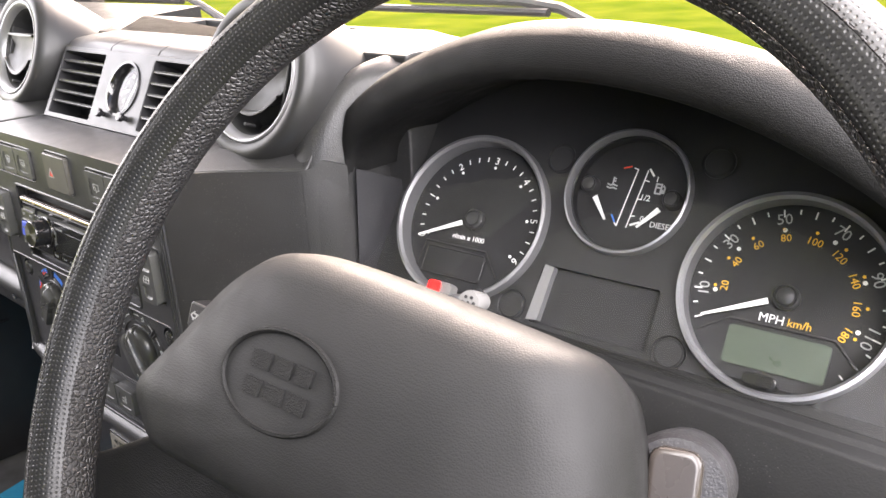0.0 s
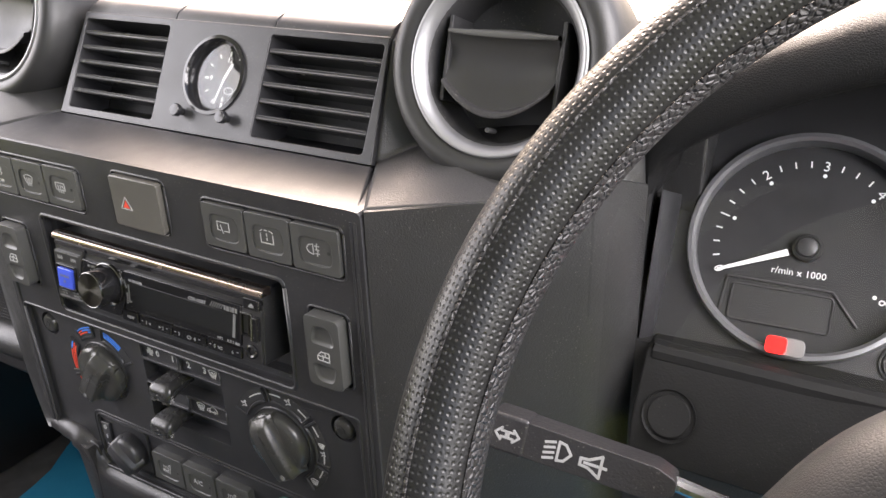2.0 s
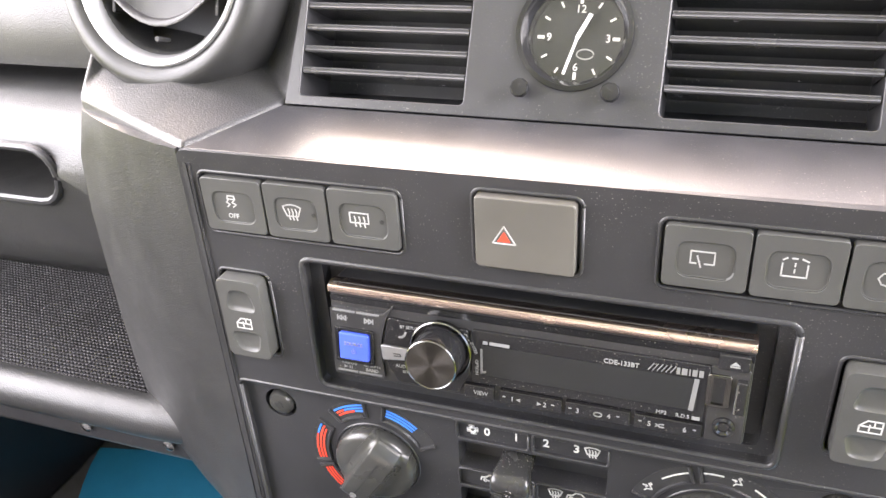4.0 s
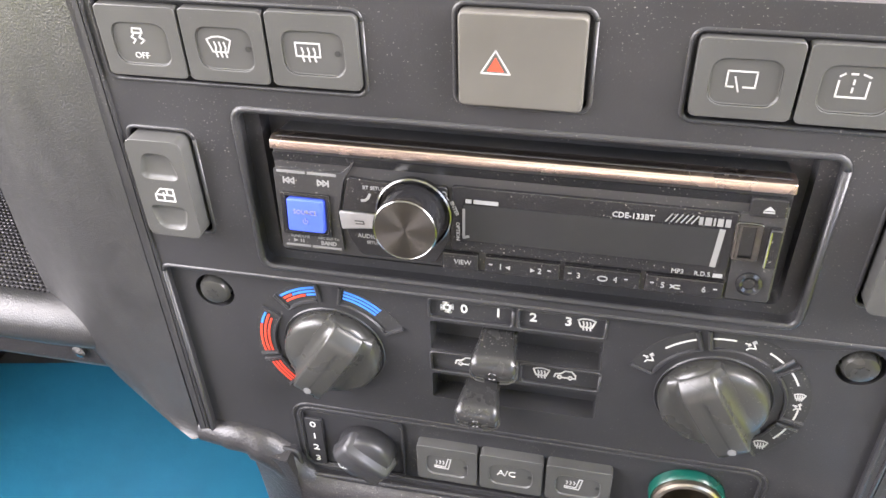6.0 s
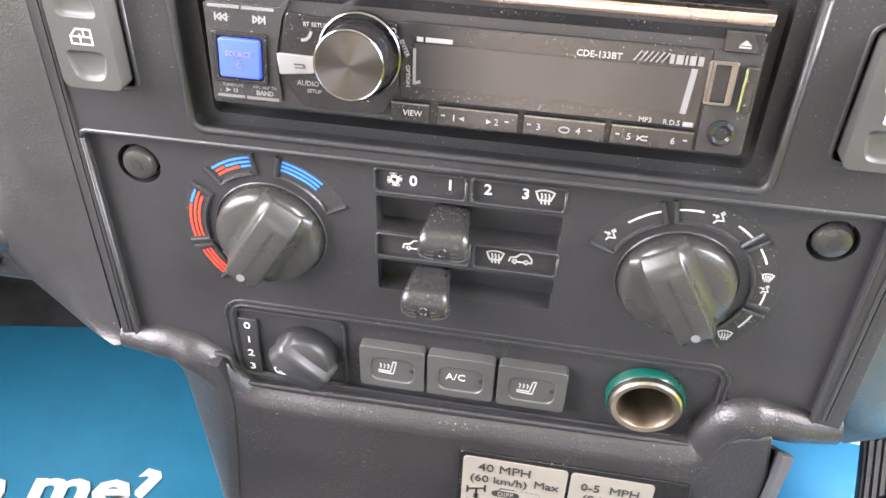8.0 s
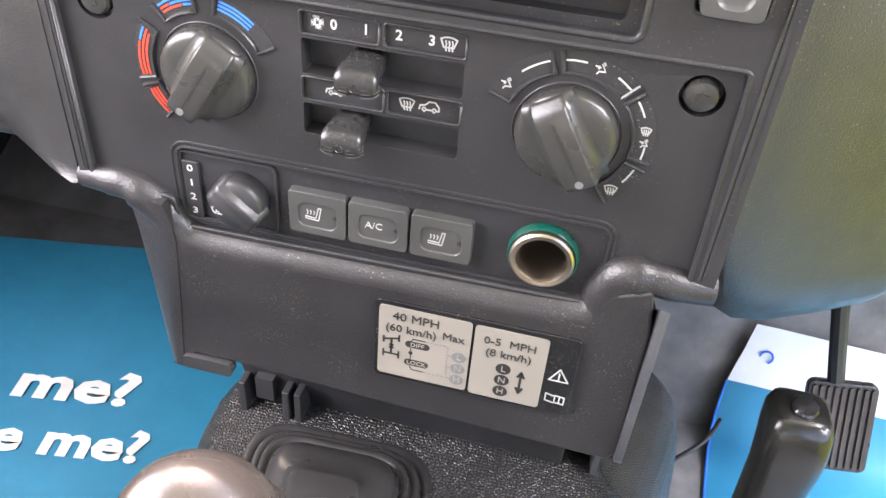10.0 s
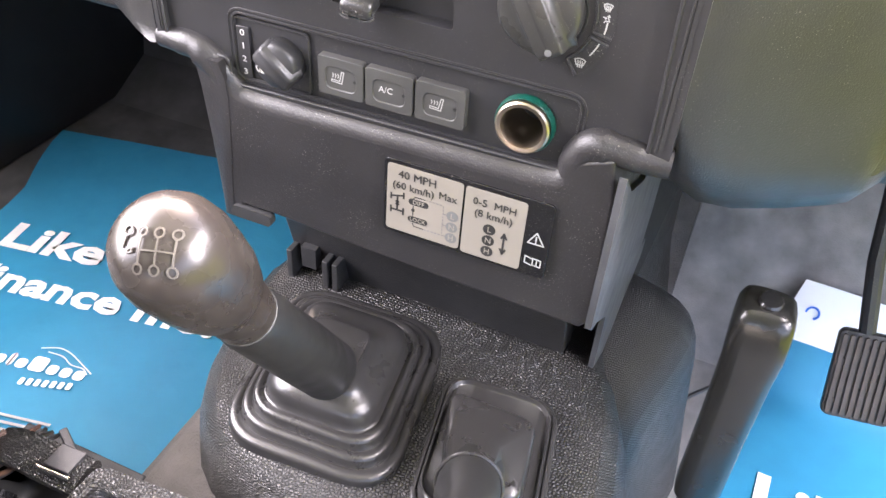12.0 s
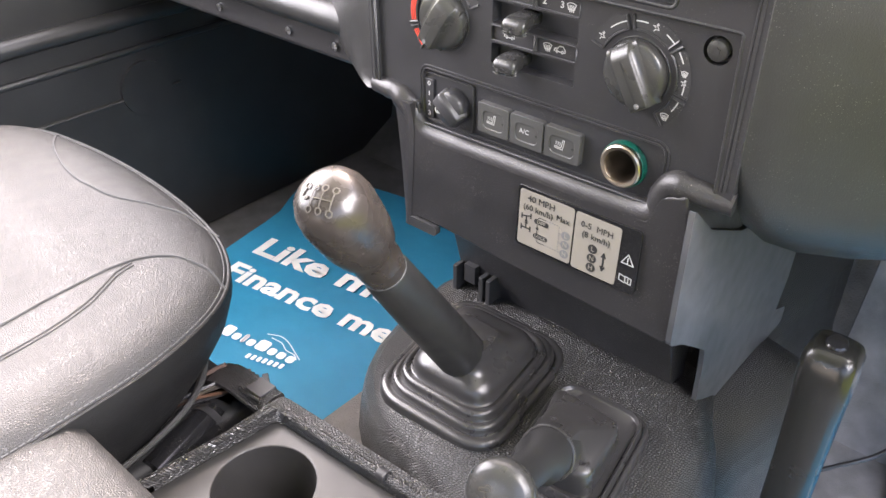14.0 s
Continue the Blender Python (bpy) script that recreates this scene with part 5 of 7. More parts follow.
# handbrake
brake = thing("handbrake", (0.225, 0.03, -0.44), "black upright handbrake lever with a push button", "handbrake")
rings = []
for z, y, x, hw, hd in ((-0.400, 0.034, 0.2265, 0.0140, 0.012), (-0.392, 0.035, 0.2265, 0.0150, 0.0135), (-0.33, 0.038, 0.2260, 0.0152, 0.0140), (-0.280, 0.040, 0.2255, 0.0160, 0.0145), (-0.262, 0.041, 0.2252, 0.0172, 0.0150), (-0.250, 0.043, 0.2245, 0.0172, 0.0165), (-0.240, 0.045, 0.2240, 0.0168, 0.0160), (-0.2345, 0.046, 0.2238, 0.0150, 0.0140), (-0.232, 0.046, 0.2238, 0.0120, 0.0110)):
    rings.append([(x + u, y + v, z + 0.0 * v) for u, v in round_corners([(-hw, -hd), (hw, -hd), (hw, hd), (-hw, hd)], 0.009, 4)])
part("grip", loft(rings), BRAKE, brake, "glossy moulded grip", sharp=60)
BTN = frame_of((0.2238, 0.044, -0.2325), (1, 0, 0), (0, 0.97, 0.2))
part("button", lathe([(0.0070, -0.004), (0.0070, 0.003), (0.0060, 0.0042), (0.0001, 0.0046)], 24), GLOSS, brake, "shiny push button", m=BTN)
part("shaft", tube([(0.2265, 0.034, -0.395), (0.224, 0.030, -0.47)], 0.009, 14), STEEL, brake)
part("base", lathe([(0.022, -0.14), (0.022, -0.03), (0.016, -0.012), (0.010, 0.0)], 20), RUBBER, brake, m=Matrix.Translation((0.224, 0.030, -0.428)))

# clutch pedal
pedal = thing("clutch_pedal", (0.33, 0.3, -0.45), "worn ribbed rubber clutch pedal on a steel arm", "pedal")
PED = frame_of((0.3560, 0.275, -0.467), (0.985, 0.05, 0.10), (-0.22, 0.38, 0.90))
part("pad", slab(rounded(-0.030, -0.043, 0.030, 0.043, 0.007), -0.010, 0.0), RUBBER, pedal, m=PED, bevel=0.002)
for i in range(9):
    part("rib", slab(rounded(-0.0265 + i * 0.0062, -0.039, -0.0228 + i * 0.0062, 0.039, 0.0015), 0.0, 0.0030), material("worn pedal rubber", (0.075, 0.062, 0.055), 0.85, vary=0.3) if i == 0 else bpy.data.materials["worn pedal rubber"], pedal, m=PED)
part("arm", tube([(0.342, 0.290, -0.425), (0.325, 0.305, -0.36), (0.312, 0.34, -0.27), (0.310, 0.40, -0.14)], 0.0075, 10), BLACK, pedal)


# ---- paper mats ----
def paper_mat(corner, turn, size, white):
    """A glossy paper floor mat, its far left corner at that place; one far band may be white."""
    M = Matrix.Translation((corner[0], corner[1], FLOOR)) @ Matrix.Rotation(radians(turn), 4, "Z")
    mat_thing = thing("paper_mat", (corner[0], corner[1], FLOOR), "glossy blue printed paper floor mat with white lettering" if not white else "glossy blue paper floor mat with a white upper band", "floor mat", "paper floor mats")
    w, d = size
    def sheet(v0, v1, nx=14, ny=16):
        bm = bmesh.new()
        grid = []
        for j in range(ny + 1):
            v = v0 + (v1 - v0) * j / ny
            left = np.interp(-v, (0, 0.05, 0.10, 0.165, 0.215, 0.7), (0, 0.010, 0.027, 0.048, 0.045, 0.042))
            row = []
            for i in range(nx + 1):
                u = left + (w - left) * i / nx
                lift = 0.010 * max(0, 1 - (u - left) / 0.05) ** 2 * min(1, -v / 0.1)
                row.append(bm.verts.new((u, v, 0.003 + lift + 0.0016 * noise.noise(Vector((u * 7, v * 7, corner[0]))))))
            grid.append(row)
        for j in range(ny):
            for i in range(nx):
                bm.faces.new((grid[j][i], grid[j][i + 1], grid[j + 1][i + 1], grid[j + 1][i]))
        return bm
    part("sheet", sheet(-d, -white if white else 0), PAPER, mat_thing, m=M)
    if white:
        part("white_band", sheet(-white, 0), WHITEPAPER, mat_thing, m=M)
    return mat_thing, M


left_mat, M = paper_mat((-0.735, 0.402), 11, (0.50, 0.62), 0)
letters("Like me?", 0.044, M, 0.073, -0.240, INK, left_mat, w=0.0046, align="LEFT", bold=0.0021, turn=-1.5, squeeze=1.32)
letters("Finance me?", 0.0375, M, 0.072, -0.312, INK, left_mat, w=0.0046, align="LEFT", bold=0.0018, turn=-1.5, squeeze=1.25)
u = 0.168
for wide, high in ((0.017, 0.021), (0.012, 0.013), (0.007, 0.018), (0.012, 0.013), (0.018, 0.020), (0.012, 0.013), (0.012, 0.013), (0.012, 0.013)):
    part("mark_block", slab(rounded(u, -0.430, u + wide, -0.430 + high, 0.0045), 0.0046, 0.0048), WHITEPAPER, left_mat, m=M)
    u += wide + 0.0032
for k in range(7):
    part("mark_block", slab(rounded(0.2315 + 0.0084 * k, -0.4500 + 0.0010 * k, 0.2370 + 0.0084 * k, -0.4405 + 0.0010 * k, 0.0020), 0.0046, 0.0048), WHITEPAPER, left_mat, m=M)
swoosh = [smooth_path([(a, b, 0) for a, b in line], 5) for line in ([(0.2275, -0.3988), (0.246, -0.394), (0.262, -0.398), (0.280, -0.408), (0.297, -0.418)], [(0.238, -0.402), (0.256, -0.404), (0.270, -0.412), (0.285, -0.414), (0.293, -0.420)])]
part("swoosh", stroke([[(p.x, p.y) for p in line] for line in swoosh], 0.0016, 0.0046), WHITEPAPER, left_mat, m=M)
bars([(0.17, 0.295, -0.488), (0.17, 0.282, -0.496), (0.17, 0.29, -0.504)], 0.0030, M, GREYINK, left_mat, w=0.0046)
right_mat = thing("paper_mat", (0.28, 0.25, FLOOR), "glossy blue paper floor mat with a white band, curling up", "floor mat", "paper floor mats")
RIGHT = Vector((0.9985, -0.055, 0))
edge = [(0.298, 0.410, -0.477), (0.292, 0.3985, -0.506), (0.284, 0.385, -0.540), (0.279, 0.360, -0.574), (0.276, 0.328, -0.591), (0.272, 0.27, -0.5965), (0.262, 0.12, -0.597), (0.250, -0.06, -0.597), (0.240, -0.20, -0.597)]
line = smooth_path(edge, 5)
for name, rows, mat in (("white_band", line[:11], WHITEPAPER), ("sheet", line[10:], PAPER)):
    part(name, loft([[p + RIGHT * (0.37 * k / 14) + Vector((0, 0, 0.0010 * noise.noise(Vector((k * 0.4, p.y * 12, 0))))) for k in range(15)] for p in rows], closed=False), mat, right_mat, sharp=180)
part("sheet_edge", tube([p + Vector((-0.0006, 0, 0)) for p in line[10:]], 0.0014, 6), BLUE, right_mat, "folded darker edge")
M = Matrix.Translation((0.300, 0.235, -0.597)) @ Matrix.Rotation(radians(-3), 4, "Z")
letters("Like me?", 0.056, M, 0.0, -0.030, INK, right_mat, w=0.0016, align="LEFT", bold=0.0026)
BAND = frame_of(Vector(edge[0]) + RIGHT * 0.024 + Vector((-0.007, -0.013, -0.030)), RIGHT, Vector(edge[0]) - Vector(edge[2]))
part("round_mark", stroke([[(0.0065 * math.cos(radians(a)), 0.0065 * math.sin(radians(a))) for a in range(-60, 200, 20)]], 0.0022, 0.0012), BLUE, right_mat, m=BAND)

# ---- seats and cubby ----
seat = thing("passenger_seat", (-0.40, -0.33, FLOOR), "grey leather passenger seat cushion with stitched panels", "seat")
front = smooth_path([(-0.655, -0.30, 0), (-0.652, -0.15, 0), (-0.62, -0.095, 0), (-0.54, -0.074, 0), (-0.42, -0.068, 0), (-0.305, -0.078, 0), (-0.232, -0.099, 0), (-0.181, -0.140, 0), (-0.154, -0.21, 0), (-0.146, -0.30, 0), (-0.142, -0.42, 0)], 5)
cx, cy = -0.40, -0.50
PROFILE = ((0.845, -0.405), (0.885, -0.385), (0.935, -0.358), (0.975, -0.330), (0.992, -0.308), (0.988, -0.2965), (0.985, -0.294), (0.955, -0.283), (0.90, -0.277), (0.78, -0.275), (0.60, -0.277), (0.3, -0.280))


def seat_ring(scale, z):
    return [(cx + (p.x - cx) * scale, cy + (p.y - cy) * scale, z) for p in front]


def on_cushion(x, y, lift=0.0):
    """The point of the cushion's top above a place on the plan."""
    best = 1.0
    for p, q in zip(front, front[1:]):
        ex, ey, fx, fy = q.x - p.x, q.y - p.y, x - cx, y - cy
        det = fx * ey - fy * ex
        if abs(det) > 1e-9:
            k = ((p.x - cx) * fy - (p.y - cy) * fx) / det
            far = ((p.x - cx) * ey - (p.y - cy) * ex) / det
            if -0.01 <= k <= 1.01 and far > 0:
                best = 1 / far
    top = PROFILE[6:]
    for (s0, z0), (s1, z1) in zip(top, top[1:]):
        if s1 <= best <= s0:
            return Vector((x, y, z1 + (z0 - z1) * (best - s1) / (s0 - s1) + lift))
    return Vector((x, y, (top[0][1] if best > top[0][0] else top[-1][1]) + lift))


def seam(name, places, r, mat, label=""):
    path = [on_cushion(p.x, p.y, r * 0.3) for p in smooth_path([(x, y, 0) for x, y in places], 6)]
    part(name, tube(path, r, 6), mat, seat, label)


def stitch_row(path, r):
    """A row of single stitches with gaps."""
    bm = bmesh.new()
    fine = [a.lerp(b, k / 8) for a, b in zip(path, path[1:]) for k in range(8)]
    run = 0.0
    start = fine[0]
    for a, b in zip(fine, fine[1:]):
        run += (b - a).length
        if run > 0.0042:
            tube([start.lerp(b, 0.12), start.lerp(b, 0.88)], r, 5, bm)
            start, run = b, 0.0
    return bm


part("cushion", loft([seat_ring(*p) for p in PROFILE[5:]], closed=False), LEATHER, seat, "grey grained leather top", sharp=180)
part("side_panel", loft([seat_ring(*p) for p in PROFILE[:6]], closed=False), SEATSHADE, seat, "leather side with shade in its colour", sharp=180)
side = [Vector(p) for p in seat_ring(0.990, -0.2945)]
part("piping", tube(side, 0.0020, 7), SEATSHADE, seat, "dark edge piping")
part("stitching", stitch_row([Vector(p) for p in seat_ring(0.981, -0.2915)], 0.0005), STITCH, seat, "grey stitches")
seam("front_seam", [(-0.56, -0.090), (-0.52, -0.112), (-0.47, -0.128), (-0.43, -0.1335), (-0.4048, -0.1318), (-0.3806, -0.1295), (-0.359, -0.1231), (-0.3343, -0.1106), (-0.3078, -0.0967), (-0.2829, -0.0905), (-0.262, -0.090)], 0.0013, THREAD)
seam("bolster_seam", [(-0.1908, -0.1330), (-0.2129, -0.1335), (-0.2325, -0.1398), (-0.2498, -0.1518), (-0.2604, -0.1681), (-0.2646, -0.1905), (-0.2654, -0.2139), (-0.2640, -0.250), (-0.2600, -0.30), (-0.2560, -0.42)], 0.0013, THREAD)
for gap in (0.0, 0.0040):
    seam("tuck_seam", [(-0.2590 + gap, -0.1760), (-0.2555 + gap, -0.1917), (-0.2437 + gap, -0.213), (-0.2352 + gap, -0.2317), (-0.2270 + gap, -0.270), (-0.2230 + gap, -0.34), (-0.2210 + gap, -0.42)], 0.0009, THREAD)
part("seat_base", block(-0.62, -0.17, -0.9, -0.13, FLOOR, -0.40), DARK, seat, bevel=0.01)
part("backrest", loft([[(x, y, z) for x, y in rounded(-0.64, -0.98, -0.16, -0.84, 0.06)] for z, x in ((-0.32, 0), (0.25, 0))]), LEATHER, seat, bevel=0.02)

# seat runner, motor and wiring beside the cushion
runner = thing("seat_runner", (-0.17, -0.20, -0.45), "dusty seat runner with black motor, wires and a rivet", "seat runner")
part("rail", block(-0.245, -0.135, -0.34, -0.100, -0.452, -0.437), DARK, runner, bevel=0.002)
part("motor", tube([(-0.172, -0.240, -0.416), (-0.191, -0.168, -0.414)], 0.019, 20), GLOSS, runner, "glossy black seat motor")
part("motor_band", tube([(-0.1880, -0.180, -0.414), (-0.1895, -0.174, -0.414)], 0.0198, 20), BLACK, runner)
part("gearbox", moved(block(-0.018, 0.018, -0.015, 0.015, -0.016, 0.016), Matrix.Translation((-0.197, -0.150, -0.416)) @ Matrix.Rotation(radians(14), 4, "Z")), BLACK, runner, bevel=0.004)
part("bracket", moved(block(-0.016, 0.016, -0.003, 0.003, -0.020, 0.020), Matrix.Translation((-0.176, -0.120, -0.420)) @ Matrix.Rotation(radians(-30), 4, "Z")), BLACK, runner, "dull black bracket", bevel=0.001)
rings = []
for x, y, z in ((-0.126, -0.1370, -0.3640), (-0.150, -0.1365, -0.3660), (-0.172, -0.1345, -0.3700), (-0.192, -0.1325, -0.3760), (-0.210, -0.1330, -0.3840)):
    rings.append([(x, y, z - 0.030), (x, y + 0.0005, z - 0.004), (x, y - 0.0015, z), (x, y - 0.012, z + 0.0005), (x, y - 0.026, z - 0.004), (x, y - 0.026, z - 0.008), (x, y - 0.006, z - 0.006), (x, y - 0.006, z - 0.030)])
part("vinyl_flap", loft(rings), TUNNEL, runner, "pebble-grained vinyl flap", sharp=60)
part("flap_edge", tube([(-0.206, -0.1400, -0.3800), (-0.214, -0.1500, -0.3860), (-0.222, -0.1640, -0.3920), (-0.228, -0.182, -0.398)], 0.0022, 6), material("frayed brown backing", (0.11, 0.07, 0.055), 0.9, grain=900, bump=0.6), runner, "frayed brown edge")
part("clip_plate", moved(block(-0.0100, 0.0100, -0.0085, 0.0085, -0.0012, 0.0012), Matrix.Translation((-0.1435, -0.1465, -0.3640)) @ Matrix.Rotation(radians(-4), 4, "Y")), SMOOTH, runner, "smooth grey clip plate", bevel=0.0008)
part("clip_lip", tube([(-0.157, -0.1580, -0.3650), (-0.130, -0.1575, -0.3630)], 0.0016, 8), STEEL, runner, "bright clip edge")
for x, y, z, mat, size in ((-0.186, -0.136, -0.401, AMBER, 0.0038), (-0.196, -0.128, -0.402, BLACK, 0.006), (-0.176, -0.142, -0.402, KEY, 0.0035), (-0.168, -0.132, -0.414, BRASS, 0.0035), (-0.206, -0.134, -0.398, DARK, 0.007)):
    part("connector", moved(block(-size, size, -size * 0.7, size * 0.7, -size * 0.6, size * 0.6), Matrix.Translation((x, y, z)) @ Matrix.Rotation(radians(25 + 2000 * x), 4, "Z")), mat, runner, bevel=0.0008)
WIRE = material("brown wire", (0.10, 0.05, 0.03), 0.5)
for k, (mat, lift) in enumerate(((WIRE, 0.004), (BLACK, 0.0), (BRASS, 0.007), (BLACK, 0.010))):
    path = smooth_path([(-0.215 + 0.006 * k, -0.112, -0.412), (-0.204 + 0.004 * k, -0.132 - 0.003 * k, -0.400 + lift), (-0.186 - 0.003 * k, -0.150, -0.395 + lift), (-0.205, -0.178, -0.398 + lift), (-0.225, -0.215, -0.405)], 5)
    part("wire", tube(path, 0.0017, 6), mat, runner)
for x, y in ((-0.186, -0.236), (-0.158, -0.272)):
    part("bolt", lathe([(0.0001, 0.006), (0.0042, 0.006), (0.0058, 0.004), (0.0062, 0.0)], 12, x, y), STEEL, runner, m=Matrix.Translation((0, 0, -0.437)))
trim = [Vector((cx + (p.x - cx) * 0.905, cy + (p.y - cy) * 0.905, -0.386)) for p in front]
part("side_trim", tube(trim[14:], 0.005, 8, flat=0.6), KEY, seat, "ribbed grey plastic side trim")

cubby = thing("cubby_box", (0.02, -0.25, -0.42), "black grained cubby box with a grey cup holder tray", "cubby box")
TOPZ = -0.360
rim = [(-0.124, -0.262), (-0.113, -0.149), (0.180, -0.128), (0.180, -0.262)]
bm = carve(slab(round_corners([(-0.140, -0.80), (-0.120, -0.142), (0.185, -0.122), (0.185, -0.80)], 0.008, 3), -0.45, TOPZ), slab(round_corners([(-0.1265, -0.284), (-0.1105, -0.156), (0.172, -0.136), (0.172, -0.284)], 0.006, 3), TOPZ - 0.082, 0))
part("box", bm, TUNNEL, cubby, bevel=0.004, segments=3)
edge = [Vector((x, y, TOPZ - 0.001)) for x, y in ((-0.1265, -0.284), (-0.1125, -0.154), (-0.05, -0.1495), (0.0, -0.146), (0.172, -0.134))]
part("rim_bead", tube(edge, 0.0042, 10), TUNNEL, cubby)
part("rim_nub", tube([(-0.004, -0.1465, TOPZ - 0.0005), (0.004, -0.1460, TOPZ - 0.0005)], 0.0052, 12), BLACK, cubby)
bm = carve(slab(round_corners([(-0.1255, -0.284), (-0.1105, -0.157), (0.171, -0.137), (0.171, -0.284)], 0.006, 3), TOPZ - 0.080, TOPZ - 0.011),
           lathe([(0.0350, TOPZ - 0.07), (0.0395, TOPZ + 0.01)], 40, -0.066, -0.205), lathe([(0.0350, TOPZ - 0.07), (0.0395, TOPZ + 0.01)], 40, 0.050, -0.200))
part("cup_tray", bm, TRAY, cubby, "grey cup holder tray", bevel=0.0025, segments=3)
rings = []
for y, z0, s in ((-0.283, -0.352, 0.90), (-0.279, -0.345, 0.94), (-0.279, -0.325, 0.965), (-0.284, -0.307, 0.965), (-0.296, -0.297, 0.95), (-0.32, -0.2925, 0.94), (-0.60, -0.290, 0.94), (-0.78, -0.29, 0.94)):
    rings.append([(-0.115 + 0.16 * s * c, y, z) for c, z in ((-1, -0.36), (-1, min(z0, -0.36 + 0.05)), (-0.93, z0 - 0.004), (-0.80, z0), (0.80, z0), (0.93, z0 - 0.004), (1, min(z0, -0.36 + 0.05)), (1, -0.36))])
part("padded_lid", loft(rings), LEATHER, cubby, "grey padded armrest lid", sharp=60)

# door trim ledges and speaker
part_door = thing("door_card", (-0.73, 0.0, -0.3), "dark moulded door card with ledges and a round speaker", "door card")
part("ledge", tube([(-0.735, -0.9, -0.242), (-0.735, 0.15, -0.242), (-0.735, 0.40, -0.245)], 0.012, 12), GRAINED, part_door)
part("lower_ledge", tube([(-0.738, -0.9, -0.288), (-0.738, 0.40, -0.287)], 0.005, 10), GRAINED, part_door)
part("pocket_line", tube([(-0.739, -0.5, -0.352), (-0.739, 0.17, -0.354)], 0.003, 8), GRAINED, part_door)
part("speaker", lathe([(0.0001, 0.004), (0.031, 0.004), (0.035, 0.009), (0.039, 0.004), (0.039, -0.004)], 40), GRAINED, part_door, m=frame_of((-0.738, 0.115, -0.345), (0, -1, 0), (0, 0, 1)))


# ---- louvre bank, clock and vents ----
GRILLE = frame_of((0, 0.0690, 0.1140), (1, 0, 0), (0, 0.027, 0.051))
bank = thing("louvre_bank", (0, 0.07, 0.10), "black air louvre bank with a clock between two grilles", "air louvre")
bm = carve(slab([(-0.1235, -0.0345), (0.1235, -0.0345), (0.1185, 0.0325), (-0.1185, 0.0325)], -0.030, 0),
           slab(rounded(-0.1165, -0.0300, -0.0400, 0.0280, 0.002), -0.05, 0.01), slab(rounded(0.0400, -0.0300, 0.1165, 0.0280, 0.002), -0.05, 0.01),
           lathe([(0.0205, -0.05), (0.0225, 0.002)], 40, 0.0035, 0.0015))
part("surround", bm, SMOOTH, bank, m=GRILLE, bevel=0.0012)
part("backing", block(-0.119, 0.119, -0.032, 0.030, -0.034, -0.0301), DARK, bank, m=GRILLE)
for side in (-1, 1):
    for k in range(5):
        v = 0.0192 - k * 0.0095
        bm = slab([(-0.0006, -0.024), (0.0008, -0.0243), (0.0016, -0.004), (0.0016, -0.0012), (0.0009, -0.0004), (0.0002, -0.0009), (-0.0006, -0.0004), (-0.0012, -0.0012), (-0.0010, -0.004)], side * 0.0405, side * 0.1160)
        bm.transform(Matrix(((0, 0, 1, 0), (1, 0, 0, v), (0, 1, 0, 0), (0, 0, 0, 1))))
        part("slat", bm, SLAT, bank, m=GRILLE)
# rolled top with two shut lines
prof = [(0.0855, 0.1420), (0.0880, 0.1455), (0.0950, 0.1485), (0.1100, 0.1500), (0.1360, 0.1515), (0.137, 0.140), (0.10, 0.130)]
for x0, x1, name in ((-0.118, -0.0385, "top_cover"), (-0.0377, 0.0393, "top_cover"), (0.0401, 0.118, "top_cover")):
    part(name, loft([[(x, y, z) for y, z in prof] for x in (x0, x1)]), SMOOTH, bank, bevel=0.0006, sharp=60)

clock = thing("dashboard_clock", (0.0035, 0.07, 0.115), "small round analogue clock with white pointers", "clock")
CLK = GRILLE @ Matrix.Translation((0.0035, 0.0015, 0))
part("bezel", lathe([(0.0188, -0.012), (0.0195, -0.002), (0.0215, 0.0015), (0.0235, 0.0012), (0.0240, -0.002)], 48, caps=False), GLOSS, clock, m=CLK)
part("face", lathe([(0.0001, -0.0105), (0.0195, -0.0105)], 40, caps=False), DIAL, clock, m=CLK)
for k in range(12):
    a = math.pi * k / 6
    part("hour_mark", stroke([[(0.0165 * math.sin(a), 0.0165 * math.cos(a)), (0.0145 * math.sin(a), 0.0145 * math.cos(a))]], 0.0008 if k % 3 else 0.0013, -0.0103), INK, clock, m=CLK)
for n, u, v in (("12", 0.0, 0.0118), ("3", 0.0122, 0), ("6", 0, -0.0120), ("9", -0.0122, 0)):
    letters(n, 0.0032, CLK, u, v, INK, clock, w=-0.0105)
for a, l, wd in ((26, 0.0100, 0.0017), (196, 0.0155, 0.0011)):
    a = radians(a)
    part("hand", stroke([[(0, 0), (l * math.sin(a), l * math.cos(a))]], wd, -0.0085, 0.0004), INK, clock, m=CLK)
part("oval_mark", stroke([ellipse(0.0035, -0.0065, 0.0035, 0.0020, 16)], 0.0005, -0.0103), GREYINK, clock, m=CLK)
ob = part("glass", lathe([(0.0001, -0.0030), (0.0192, -0.0036)], 40, caps=False), CLOCKGLASS, clock, "clear domed glass", m=CLK)
ob.visible_shadow = False
for u, v in ((-0.0150, -0.0225), (0.0210, -0.0225)):
    k = part("setting_knob", lathe([(0.0022, -0.001), (0.0022, 0.003), (0.0036, 0.0035), (0.0040, 0.006), (0.0034, 0.0072), (0.0001, 0.0075)], 10, u, v), GLOSS, clock, m=GRILLE)


